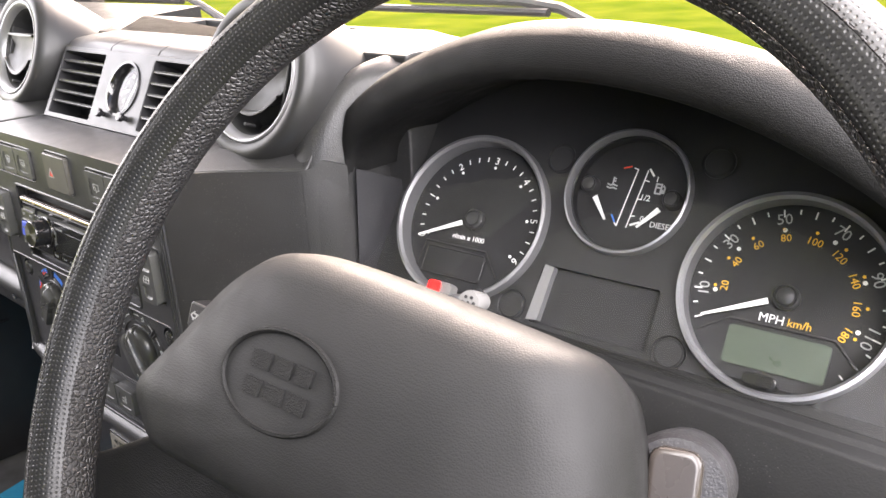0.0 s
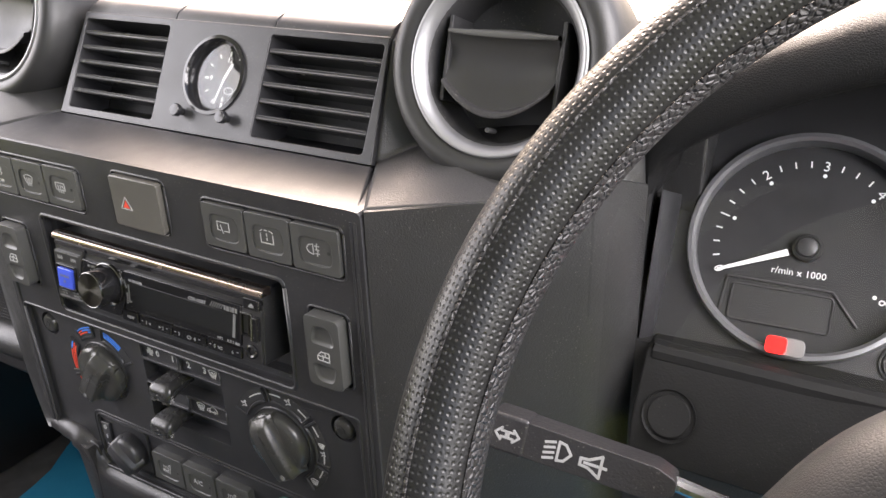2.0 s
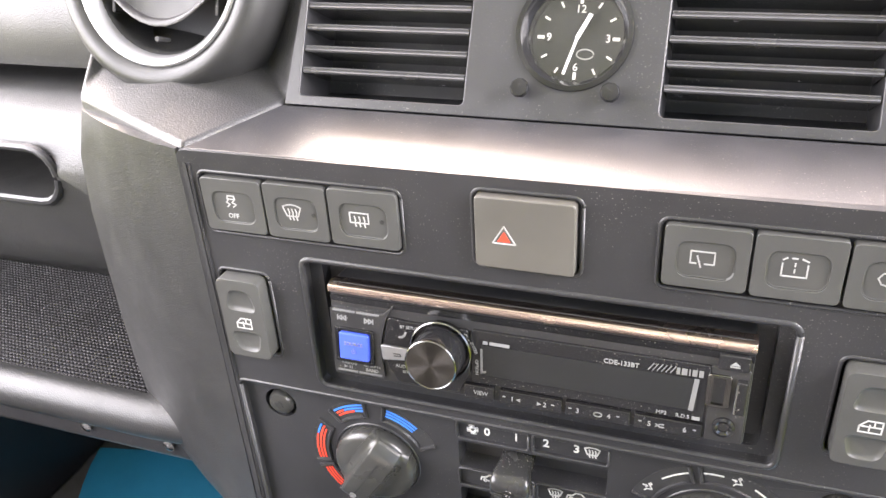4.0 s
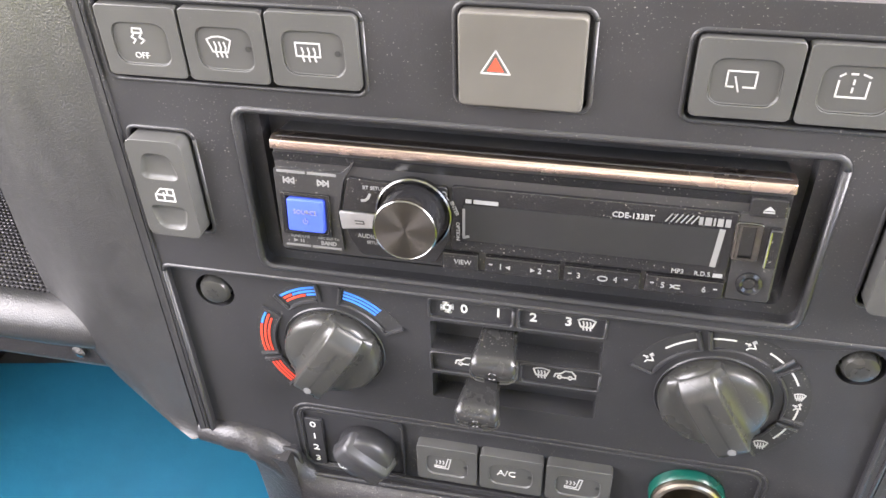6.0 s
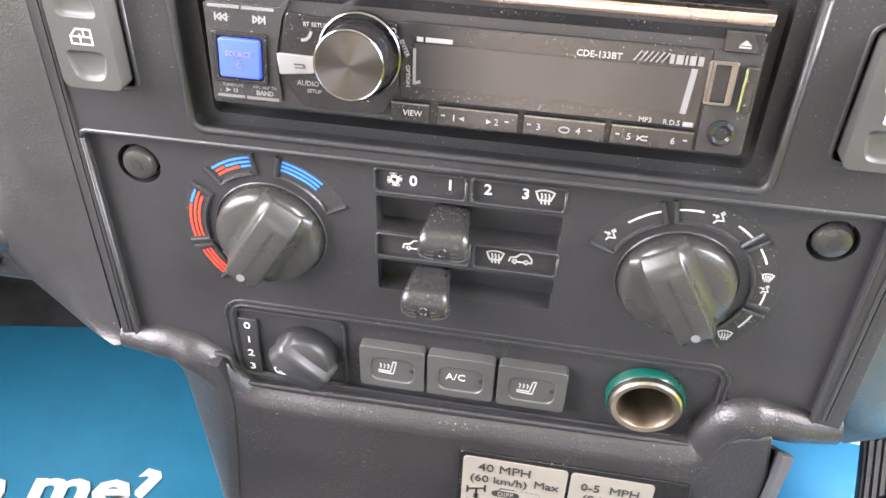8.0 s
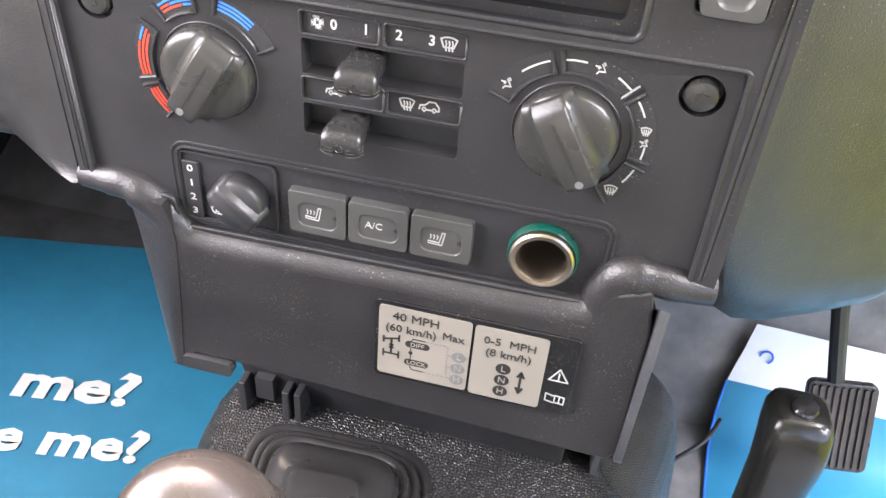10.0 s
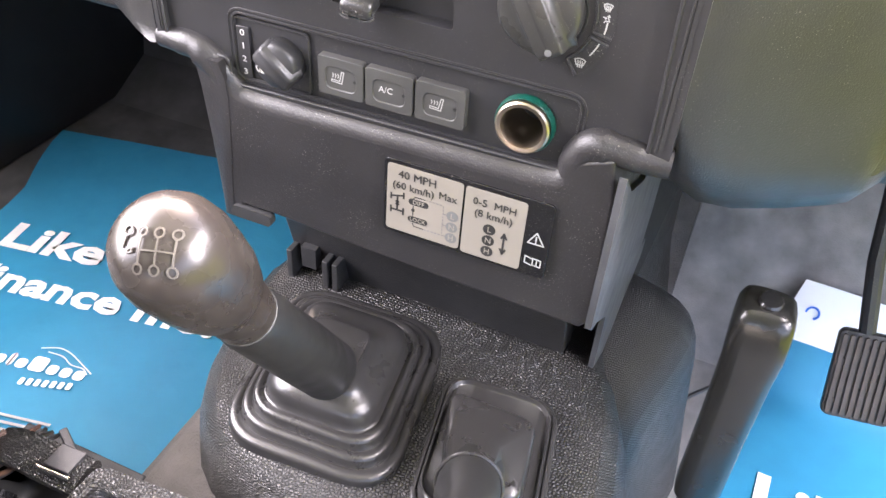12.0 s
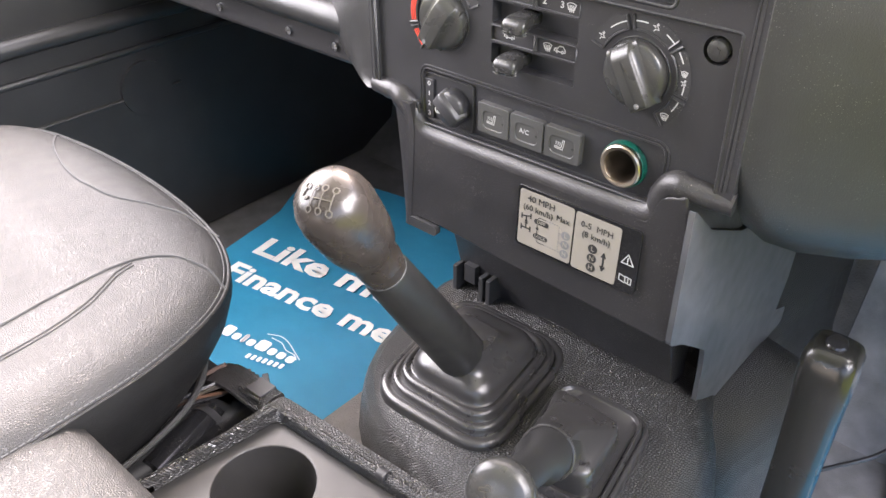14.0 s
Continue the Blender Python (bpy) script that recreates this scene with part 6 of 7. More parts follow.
def air_vent(x, y, z, toward):
    V = frame_of((x, y, z), Vector((1, toward, 0)), (0, 0.33, 0.94))
    v = thing("air_vent", (x, y, z), "round black air vent with a satin silver ring", "air vent", "round air vents")
    pod = [(0.018, -0.150, -0.040), (0.034, -0.135, -0.030), (0.048, -0.105, -0.018), (0.0565, -0.070, -0.008), (0.0595, -0.040, -0.002), (0.0590, -0.016, 0), (0.0575, -0.005, 0), (0.0550, 0.0015, 0), (0.0515, 0.0035, 0), (0.0475, 0.0034, 0), (0.0445, 0.0015, 0)]
    part("pod", loft([[(r * math.cos(2 * math.pi * k / 64), r * math.sin(2 * math.pi * k / 64) + dv, w) for k in range(64)] for r, w, dv in pod], caps=False), PODSKIN, v, m=V, sharp=180)
    part("ring", lathe([(0.0447, 0.0010), (0.0440, 0.0030), (0.0425, 0.0026), (0.0392, -0.0015), (0.0380, -0.006)], 64, caps=False), SILVER, v, "satin silver ring", m=V, sharp=180)
    part("throat", lathe([(0.0386, -0.004), (0.0372, -0.006), (0.0365, -0.030), (0.0001, -0.034)], 48, caps=False), DARK, v, m=V)
    # lens-shaped upper flap, scooped lower shell
    us = [-0.0278 + 0.0278 * k / 6 for k in range(13)]
    bulge = [1 - (u / 0.0278) ** 2 for u in us]
    part("upper_flap", loft([[(u, 0.0118 - 0.0010 * q, -0.0005) for u, q in zip(us, bulge)], [(u, 0.0126 - 0.0006 * q, 0.0002) for u, q in zip(us, bulge)], [(u, 0.0136 + 0.0004 * q, -0.0008) for u, q in zip(us, bulge)], [(u, 0.0138 + 0.0030 * q, -0.014) for u, q in zip(us, bulge)], [(u, 0.0138 + 0.0020 * q, -0.030) for u, q in zip(us, bulge)]], closed=False), KEY, v, m=V, sharp=180)
    part("lower_scoop", loft([[(u, -0.0120 - 0.0140 * q, -0.0002) for u, q in zip(us, bulge)], [(u, -0.0108 - 0.0138 * q, 0.0003) for u, q in zip(us, bulge)], [(u * 0.985, -0.0098 - 0.0130 * q, -0.0010) for u, q in zip(us, bulge)], [(u * 0.98, -0.0060 - 0.0110 * q, -0.014) for u, q in zip(us, bulge)], [(u * 0.96, 0.002 - 0.004 * q, -0.032) for u, q in zip(us, bulge)]], closed=False), BLACK, v, m=V, sharp=180)
    for s in (-1, 1):
        part("side_cheek", block(s * 0.0279, s * 0.0300, -0.020, 0.0205, -0.026, -0.0045), DARK, v, m=V, bevel=0.0006)
    part("flap_face", loft([[(u, 0.0118, -0.0030) for u in us], [(u, 0.004 - 0.002 * q, -0.0075) for u, q in zip(us, bulge)], [(u, -0.004 - 0.008 * q, -0.0070) for u, q in zip(us, bulge)], [(u, -0.0100 - 0.0128 * q, -0.0022) for u, q in zip(us, bulge)]], closed=False), PODSKIN, v, m=V, sharp=180)
    part("pivot", lathe([(0.0001, 0.0005), (0.0012, 0.0005), (0.0012, -0.008)], 8, 0.0, -0.0315), DARK, v, m=V)
    return v


air_vent(0.1880, 0.0680, 0.1390, 0.02)
air_vent(-0.1880, 0.0680, 0.1390, -0.02)

# ---- switches ----
def switch(name, u0, u1, v0, v1, w, label, symbol, mat=KEY, hole=None, dish=True, group="dashboard switches"):
    """A push key on the fascia with a finger dish, a symbol and, where it has one, a tell-tale hole."""
    cu, cv = (u0 + u1) / 2, (v0 + v1) / 2
    s = thing(name, tuple(PANEL @ Vector((cu, cv, 0))), label, "switch", group)
    bm = slab(rounded(u0, v0, u1, v1, 0.0018, 3), -0.0075, w)
    if dish:
        du, dv = (u1 - u0) * 0.34, (v1 - v0) * 0.29
        bm = carve(bm, slab(rounded(cu - du, cv - dv - 0.0008, cu + du, cv + dv - 0.0008, 0.004), w - 0.0008, w + 0.01))
    part("cap", bm, mat, s, m=PANEL, bevel=0.0008)
    if symbol:
        icon(symbol[0], cu + symbol[1], cv + symbol[2], symbol[3], PANEL, symbol[4] if len(symbol) > 4 else GREYINK, s, 0.0005, w - 0.0008 if dish else w)
    if hole:
        part("tell_tale", lathe([(0.0001, w - 0.0006), (0.0010, w - 0.0006), (0.0010, w - 0.003)], 10, cu + hole, cv - 0.0005), BLACKINK, s, m=PANEL)
    return s


s = switch("rocker_switch", -0.1398, -0.1112, 0.0436, 0.0680, 0.0022, "grey traction control switch with a white symbol", ("skid", -0.001, 0.0016, 0.0030))
letters("OFF", 0.0021, PANEL, -0.1265, 0.0508, GREYINK, s, w=0.0014)
switch("rocker_switch", -0.1102, -0.0820, 0.0436, 0.0682, 0.0022, "grey heated windscreen switch with a white symbol", ("front", -0.002, 0, 0.0041), hole=0.0078)
switch("rocker_switch", -0.0810, -0.0512, 0.0438, 0.0688, 0.0022, "grey heated rear window switch with a white symbol", ("screen", -0.002, 0, 0.0040), hole=0.0078)
switch("rocker_switch", 0.0490, 0.0776, 0.0440, 0.0684, 0.0022, "grey rear wiper switch with a white symbol", ("wiper", -0.001, 0, 0.0040))
switch("rocker_switch", 0.0786, 0.1072, 0.0438, 0.0684, 0.0022, "grey rear washer switch with a white symbol", ("washer", -0.001, 0, 0.0040))
switch("rocker_switch", 0.1082, 0.1372, 0.0436, 0.0682, 0.0022, "grey fog lamp switch with a white symbol", ("fog", -0.002, 0, 0.0040), hole=0.0078)
hz = switch("hazard_switch", -0.0197, 0.0183, 0.0426, 0.0724, 0.0036, "brownish grey hazard switch with a red triangle", ("triangle", -0.0075, -0.0004, 0.0044, GREYINK), HAZARD, dish=False)
part("red_triangle", slab([(-0.0107, 0.0546), (-0.0057, 0.0546), (-0.0082, 0.0588)], 0.0034, 0.0038), RED, hz, m=PANEL)


def finger_dish(cu, v_high, v_low, wide_high, wide_low):
    """A shallow rounded hollow, wider towards the key's middle."""
    rings = []
    for k, w in ((0.70, 0.0052), (0.86, 0.0057), (0.97, 0.0064), (1.06, 0.0072), (1.08, 0.0090)):
        mid = (v_high + v_low) / 2
        rings.append([(cu + (u - cu) * k, mid + (v - mid) * k, w) for u, v in round_corners([(cu - wide_low, v_low), (cu + wide_low, v_low), (cu + wide_high, v_high), (cu - wide_high, v_high)], 0.0035, 4)])
    return loft(rings)


for cu in (-0.1290, 0.1250):
    s = thing("window_switch", tuple(PANEL @ Vector((cu, 0.001, 0))), "grey window switch with two finger dishes", "switch", "window switches")
    bm = carve(slab(rounded(cu - 0.0108, -0.0200, cu + 0.0108, 0.0212, 0.003), -0.0075, 0.0066), finger_dish(cu, 0.0160, 0.0052, 0.0052, 0.0078), finger_dish(cu, -0.0062, -0.0168, 0.0078, 0.0052))
    part("cap", bm, KEY, s, m=PANEL, bevel=0.0016)
    icon("car_window", cu, -0.0012, 0.0037, PANEL, PRINT, s, 0.0005, 0.0066)
for u0, u1, lab, sym in ((-0.0424, -0.0145, "grey heated seat switch with a white symbol", True), (-0.0133, 0.0150, "grey air conditioning switch lettered A/C", False), (0.0164, 0.0450, "grey heated seat switch with a white symbol", True)):
    s = switch("push_switch", u0, u1, -0.1530, -0.1302, -0.0010, lab, ("seat", -0.002, 0, 0.0040) if sym else None, hole=0.0085)
    if not sym:
        letters("A/C", 0.0036, PANEL, (u0 + u1) / 2 - 0.002, -0.1416, GREYINK, s, w=-0.0018)

for grow, r in ((0.0, 0.0008), (0.0026, 0.0007)):
    loop = rounded(-0.0985 - grow, -0.1600 - grow * 0.6, 0.1045 + grow, -0.1195 + grow, 0.006 + grow)
    part("panel_bead", tube([(u, v, -0.0040) for u, v in loop + loop[:1]], r, 6), SMOOTH, dash, m=PANEL)

# ---- heater controls ----
HEAT = "heater controls"


def arc_plate(parent, cu, cv, r0, r1, a0, a1, w=-0.0040):
    """A raised crescent that carries a printed scale."""
    n = 10
    pts = [(cu + r1 * math.cos(radians(a0 + (a1 - a0) * k / n)), cv + r1 * math.sin(radians(a0 + (a1 - a0) * k / n))) for k in range(n + 1)]
    pts += [(cu + r0 * math.cos(radians(a1 + (a0 - a1) * k / n)), cv + r0 * math.sin(radians(a1 + (a0 - a1) * k / n))) for k in range(n + 1)]
    edge = [(u, v, w + 0.0005) for u, v in pts]
    part("scale_plate", slab(pts, w, w + 0.0002), DARK, parent, m=PANEL)
    part("scale_lip", tube(edge[n:] + [edge[0]], 0.0009, 6), SMOOTH, parent, m=PANEL)


def arc_line(parent, cu, cv, r, a0, a1, mat, width=0.0009, name="scale_stripe"):
    n = 10
    turn = [radians(a0 + (a1 - a0) * k / n) for k in range(n + 1)]
    band = [(cu + (r + width / 2) * math.cos(a), cv + (r + width / 2) * math.sin(a)) for a in turn] + [(cu + (r - width / 2) * math.cos(a), cv + (r - width / 2) * math.sin(a)) for a in turn[::-1]]
    part(name, slab(band, -0.0038, -0.0036), mat, parent, m=PANEL)


def heater_knob(cu, cv, angle, label):
    k = thing("rotary_knob", tuple(PANEL @ Vector((cu, cv, 0))), label, "rotary knob", HEAT)
    part("well", lathe([(0.0212, -0.0042), (0.0218, -0.0036), (0.0224, -0.0042)], 48, cu, cv, caps=False), SMOOTH, k, m=PANEL)
    part("skirt", lathe([(0.0207, -0.0060), (0.0206, -0.0010), (0.0202, 0.0010), (0.0192, 0.0024), (0.0172, 0.0033), (0.0120, 0.0040), (0.0001, 0.0044)], 48, cu, cv), KNOB, k, m=PANEL, sharp=180)
    G = PANEL @ Matrix.Translation((cu, cv, 0)) @ Matrix.Rotation(radians(angle), 4, "Z")
    rings = []
    for x, hw, top, foot in ((-0.0190, 0.0058, 0.0030, 0.0012), (-0.0180, 0.0062, 0.0046, 0.0022), (-0.0160, 0.0065, 0.0072, 0.0030), (-0.0138, 0.0066, 0.0090, 0.0034), (-0.0110, 0.0067, 0.0100, 0.0037), (0.0, 0.0067, 0.0106, 0.0040), (0.0120, 0.0066, 0.0105, 0.0036), (0.0180, 0.0064, 0.0102, 0.0010), (0.0200, 0.0062, 0.0096, -0.001), (0.0207, 0.0060, 0.0080, -0.001), (0.0209, 0.0059, 0.0, -0.001)):
        top *= 0.84
        side = [(1.75, foot), (1.40, foot + (top - foot) * 0.10), (1.18, foot + (top - foot) * 0.32), (1.08, foot + (top - foot) * 0.62), (1.03, foot + (top - foot) * 0.88), (0.98, foot + (top - foot) * 0.97), (0.88, top)]
        rings.append([(x, -y * hw, z) for y, z in side] + [(x, y * hw, z) for y, z in side[::-1]] + [(x, 1.75 * hw, -0.002), (x, -1.75 * hw, -0.002)])
    part("grip", loft(rings), KNOB, k, "worn pointer grip", m=G, sharp=55)
    part("pointer_line", loft([[(x, -0.0004, z), (x, 0.0004, z)] for x, z in ((-0.0105, 0.0087), (0.0, 0.0091), (0.010, 0.0091), (0.0155, 0.0089))], closed=False), BLACKINK, k, m=G)
    part("pointer_dot", lathe([(0.0001, 0.0004), (0.0017, 0.0004), (0.0017, -0.002)], 14), DIMINK, k, m=G @ Matrix.Translation((0.0176, 0, 0.0085)))
    return k


LU, LV = -0.0760, -0.0790
k = heater_knob(LU, LV, 237, "worn black temperature knob with red and blue scale")
for a0, a1 in ((131, 97), (80, 28), (194, 147), (228, 200)):
    arc_plate(k, LU, LV, 0.0262, 0.0348, a0, a1)
for i in range(3):
    r = 0.0290 + i * 0.0017
    arc_line(k, LU, LV, r, 226, 204, RED)
    arc_line(k, LU, LV, r, 192, (154, 151, 164)[i], RED)
    arc_line(k, LU, LV, r + 0.0005, 77, 48, BLUE)
    if i < 2:
        arc_line(k, LU, LV, r + 0.0005, 127, (108, 119)[i], RED)
    arc_line(k, LU, LV, r + 0.0005, (107, 118, 128)[i], 99, BLUE)
arc_line(k, LU, LV, 0.0290 + 2 * 0.0017, 163, 151, BLUE)
RU, RV = 0.0775, -0.0785
k = heater_knob(RU, RV, 301, "worn black air distribution knob with white scale")
for a0, a1 in ((158, 108), (101, 46), (40, -12), (-18, -54)):
    arc_plate(k, RU, RV, 0.0262, 0.0352, a0, a1)
for a0, a1 in ((132, 110), (99, 84), (60, 45), (37, 24), (0, -11), (-20, -34)):
    arc_line(k, RU, RV, 0.0312, a0, a1, PRINT, 0.0007)
for a, sym in ((146, "occupant"), (73, "occupant"), (13, "front"), (3, "occupant"), (-45, "front")):
    icon(sym, RU + 0.0310 * math.cos(radians(a)), RV + 0.0310 * math.sin(radians(a)), 0.0020 if 0 < a < 20 else 0.0026, PANEL, PRINT, k, 0.0005, -0.0038)

slide = thing("heater_sliders", tuple(PANEL @ Vector((0, -0.072, 0))), "two black heater sliders with white numbered scales", "heater slider", HEAT)
for n, u in (("0", -0.0204), ("1", -0.0070), ("2", 0.0066), ("3", 0.0200)):
    letters(n, 0.0042, PANEL, u, -0.0497, PRINT, slide, w=-0.0056, bold=0.0001)
icon("fan", -0.0272, -0.0497, 0.0028, PANEL, PRINT, slide, 0.0009, -0.0055)
icon("front", 0.0268, -0.0497, 0.0033, PANEL, PRINT, slide, 0.0006, -0.0055)
icon("saloon", -0.0200, -0.0785, 0.0042, PANEL, PRINT, slide, 0.0006, -0.0055)
icon("front", 0.0110, -0.0785, 0.0032, PANEL, PRINT, slide, 0.0006, -0.0055)
icon("saloon", 0.0205, -0.0785, 0.0042, PANEL, PRINT, slide, 0.0006, -0.0055)
for u, v in ((-0.0066, -0.0650), (-0.0130, -0.0935)):
    rings = []
    for w, hu, lo, hi in ((-0.013, 0.0070, -0.0040, 0.0062), (-0.003, 0.0076, -0.0046, 0.0060), (0.0030, 0.0084, -0.0053, 0.0054), (0.0064, 0.0090, -0.0058, 0.0046), (0.0086, 0.0092, -0.0060, 0.0036), (0.0100, 0.0088, -0.0058, 0.0022), (0.0108, 0.0078, -0.0052, 0.0006), (0.0111, 0.0060, -0.0040, -0.0010)):
        rings.append([(u + x, v + y, w) for x, y in round_corners([(-hu, lo), (hu, lo), (hu, hi), (-hu, hi)], 0.0042, 5)])
    sl = part("slider", loft(rings), DUSTY, slide, "ribbed slider knob", m=PANEL, sharp=80)
    for sx in (-1, 1):
        for j in range(3):
            low = v - 0.0060 + j * 0.0017
            part("slider_rib", tube([(u + sx * a, low + b, c) for a, b, c in ((0.0030, 0.0, 0.0108), (0.0062, 0.0002, 0.0106), (0.0083, 0.0006, 0.0095), (0.0092, 0.0010, 0.0070))], 0.0005, 6), KNOB, sl, m=PANEL)
    part("slider_dot", lathe([(0.0001, 0.0106), (0.0013, 0.0107), (0.0017, 0.0114), (0.0022, 0.0104)], 12, u, v - 0.0026), GLOSS, sl, m=PANEL)

# headlamp leveller
lev = thing("headlamp_leveller", tuple(PANEL @ Vector((-0.067, -0.143, 0))), "small black headlamp levelling knob numbered 0 to 3", "rotary knob", HEAT)
part("frame_edge", tube([(u, v, -0.0050) for u, v in rounded(-0.0975, -0.1595, -0.0498, -0.1225, 0.003) + [(-0.0498, -0.1255)]], 0.0008, 6), SMOOTH, lev, m=PANEL)
part("number_strip", slab(rounded(-0.0968, -0.1590, -0.0882, -0.1275, 0.0008), -0.0060, -0.0042), SMOOTH, lev, m=PANEL, bevel=0.0005)
for i, n in enumerate("0123"):
    letters(n, 0.0036, PANEL, -0.0925, -0.1312 - i * 0.0080, PRINT, lev, w=-0.0042, turn=0, squeeze=1.3)
part("knob_skirt", lathe([(0.0138, -0.0062), (0.0137, 0.0010), (0.0132, 0.0032), (0.0120, 0.0044), (0.0001, 0.0052)], 36, -0.0672, -0.1425), SMOOTH, lev, m=PANEL, sharp=180)
G = PANEL @ Matrix.Translation((-0.0672, -0.1425, 0)) @ Matrix.Rotation(radians(-40), 4, "Z")
rings = []
for x, hw, top in ((-0.0132, 0.0044, 0.0036), (-0.0124, 0.0050, 0.0064), (-0.0106, 0.0054, 0.0080), (0.0, 0.0056, 0.0084), (0.0106, 0.0054, 0.0080), (0.0124, 0.0050, 0.0068), (0.0132, 0.0045, 0.0046), (0.0135, 0.0043, 0.0)):
    rings.append([(x, y * hw, z * top if z > 0 else z) for y, z in ((-1.7, -0.001), (-1.5, 0.42), (-1.15, 0.60), (-1.0, 0.88), (-0.82, 1.0), (-0.3, 0.94), (0.3, 0.94), (0.82, 1.0), (1.0, 0.88), (1.15, 0.60), (1.5, 0.42), (1.7, -0.001))])
part("grip", loft(rings), SMOOTH, lev, "ridged grip", m=G, sharp=60)
icon("lamp", -0.0756, -0.1448, 0.0028, PANEL, PRINT, lev, 0.0006, 0.0056, turn=160)

# power socket
sock = thing("power_socket", tuple(PANEL @ Vector((0.077, -0.1405, 0))), "pale brass power socket with a green light ring", "power socket")
SO = PANEL @ Matrix.Translation((0.0770, -0.1405, 0))
part("light_ring", lathe([(0.0146, -0.012), (0.0146, -0.0015), (0.0152, -0.0010), (0.0159, -0.0022), (0.0161, -0.0055)], 48, caps=False), GREEN, sock, "translucent green ring", m=SO)
part("metal_rim", lathe([(0.0148, -0.004), (0.0146, 0.0008), (0.0136, 0.0016), (0.0116, 0.0012), (0.0108, -0.001), (0.0106, -0.030)], 48, caps=False), BRASS, sock, m=SO)
part("bottom", lathe([(0.0001, -0.0295), (0.0108, -0.0295)], 32, caps=False), DARK, sock, m=SO)
part("contact", lathe([(0.0032, -0.0295), (0.0030, -0.024), (0.0001, -0.0235)], 16), STEEL, sock, m=SO)
part("catch", block(-0.0012, 0.0012, 0.0085, 0.0108, -0.016, -0.004), DARKSTEEL, sock, m=SO)

for u, v in ((-0.1255, -0.0550), (0.1245, -0.0535)):
    s = thing("fascia_screw", tuple(PANEL @ Vector((u, v, 0))), "dark recessed fascia screw", "screw", "fascia screws")
    part("head", lathe([(0.0068, -0.0115), (0.0067, -0.0046), (0.0058, -0.0030), (0.0040, -0.0023), (0.0024, -0.0022), (0.0001, -0.0022)], 24, u, v), KNOB, s, m=PANEL)
    star = [(u + (0.0026 if n % 2 else 0.0017) * math.cos(n * math.pi / 6), v + (0.0026 if n % 2 else 0.0017) * math.sin(n * math.pi / 6)) for n in range(12)]
    part("socket", slab(star, -0.0022, -0.0019), BLACKINK, s, "star-shaped driver socket", m=PANEL)

# ---- car radio ----
RAD = frame_of((0, 0.001, 0.003), (1, 0, 0), (0, 0.139, 0.990))
radio = thing("car_radio", (0, 0.01, 0), "black car radio with a chrome strip, round knob and blue key", "car radio")
part("chassis", slab(rounded(-0.0855, -0.0222, 0.0845, 0.0222, 0.0015), -0.028, -0.0004), RADIO, radio, m=RAD, bevel=0.0006)
part("top_strip", loft([[(u, 0.0222, -0.006), (u, 0.0222, -0.001), (u, 0.0210, 0.0012), (u, 0.0190, 0.0016), (u, 0.0178, 0.0012), (u, 0.0178, -0.006)] for u in (-0.0857, 0.0847)]), TANCHROME, radio, "chrome strip with a tan reflection in its colour", m=RAD, bevel=0.0003)
part("bevel_band", loft([[(u, 0.0163, 0.0006), (u, 0.0105, -0.0012), (u, 0.0105, -0.004), (u, 0.0163, -0.004)] for u in (-0.0853, 0.0843)]), GLOSS, radio, m=RAD)
part("left_block", slab(round_corners([(-0.0855, 0.0106), (-0.0610, 0.0106), (-0.0583, 0.0130), (-0.0560, 0.0155), (-0.0600, 0.0080), (-0.0625, -0.005), (-0.0610, -0.0195), (-0.0845, -0.0205)], 0.0008, 2), -0.002, 0.0010), RADIO, radio, m=RAD, bevel=0.0004)
bars([(-0.0842, -0.0738, 0.0098), (-0.0730, -0.0626, 0.0098)], 0.0010, RAD, DIMINK, radio, w=0.0010, name="key_bar")
bars([(-0.0830, -0.0738, -0.0190), (-0.0730, -0.0622, -0.0190)], 0.0009, RAD, DIMINK, radio, w=0.0010, name="key_bar")
icon("prev", -0.0800, 0.0064, 0.0021, RAD, RADIOINK, radio, 0.0005, 0.0010)
icon("prev", -0.0675, 0.0064, 0.0021, RAD, RADIOINK, radio, 0.0005, 0.0010, turn=180)
part("key_frame", carve(slab(rounded(-0.0832, -0.0142, -0.0652, 0.0022, 0.0008), 0.0004, 0.0022), slab(rounded(-0.0815, -0.0128, -0.0666, 0.0008, 0.0005), -0.01, 0.01)), GLOSS, radio, m=RAD, bevel=0.0003)
src = part("source_key", slab(rounded(-0.0808, -0.0122, -0.0672, 0.0003, 0.0008), 0.0004, 0.0034), BLUEKEY, radio, "blue backlit source key", m=RAD, bevel=0.0006)
letters("SOURCE", 0.0016, RAD, -0.0740, -0.0044, RADIOINK, src, w=0.0034)
part("power_mark", stroke([[(-0.0740 + 0.0009 * math.sin(radians(a)), -0.0078 + 0.0009 * math.cos(radians(a))) for a in range(40, 330, 30)], [(-0.0740, -0.0064), (-0.0740, -0.0078)]], 0.0002, 0.0036), RADIOINK, src, m=RAD)
letters("BAND", 0.0015, RAD, -0.0668, -0.0172, RADIOINK, radio, w=0.0010, bold=0.00006)
letters("TUNE/A.ME", 0.0010, RAD, -0.0775, -0.0153, RADIOINK, radio, w=0.0010)
letters("ABC SKIP TA", 0.0010, RAD, -0.0668, -0.0152, RADIOINK, radio, w=0.0010)
part("play_mark", slab([(-0.0800, -0.0178), (-0.0800, -0.0164), (-0.0784, -0.0171)], 0.0010, 0.0012), RADIOINK, radio, m=RAD)
bars([(-0.0775, -0.0771, -0.0171), (-0.0766, -0.0762, -0.0171)], 0.0013, RAD, RADIOINK, radio, w=0.0010)
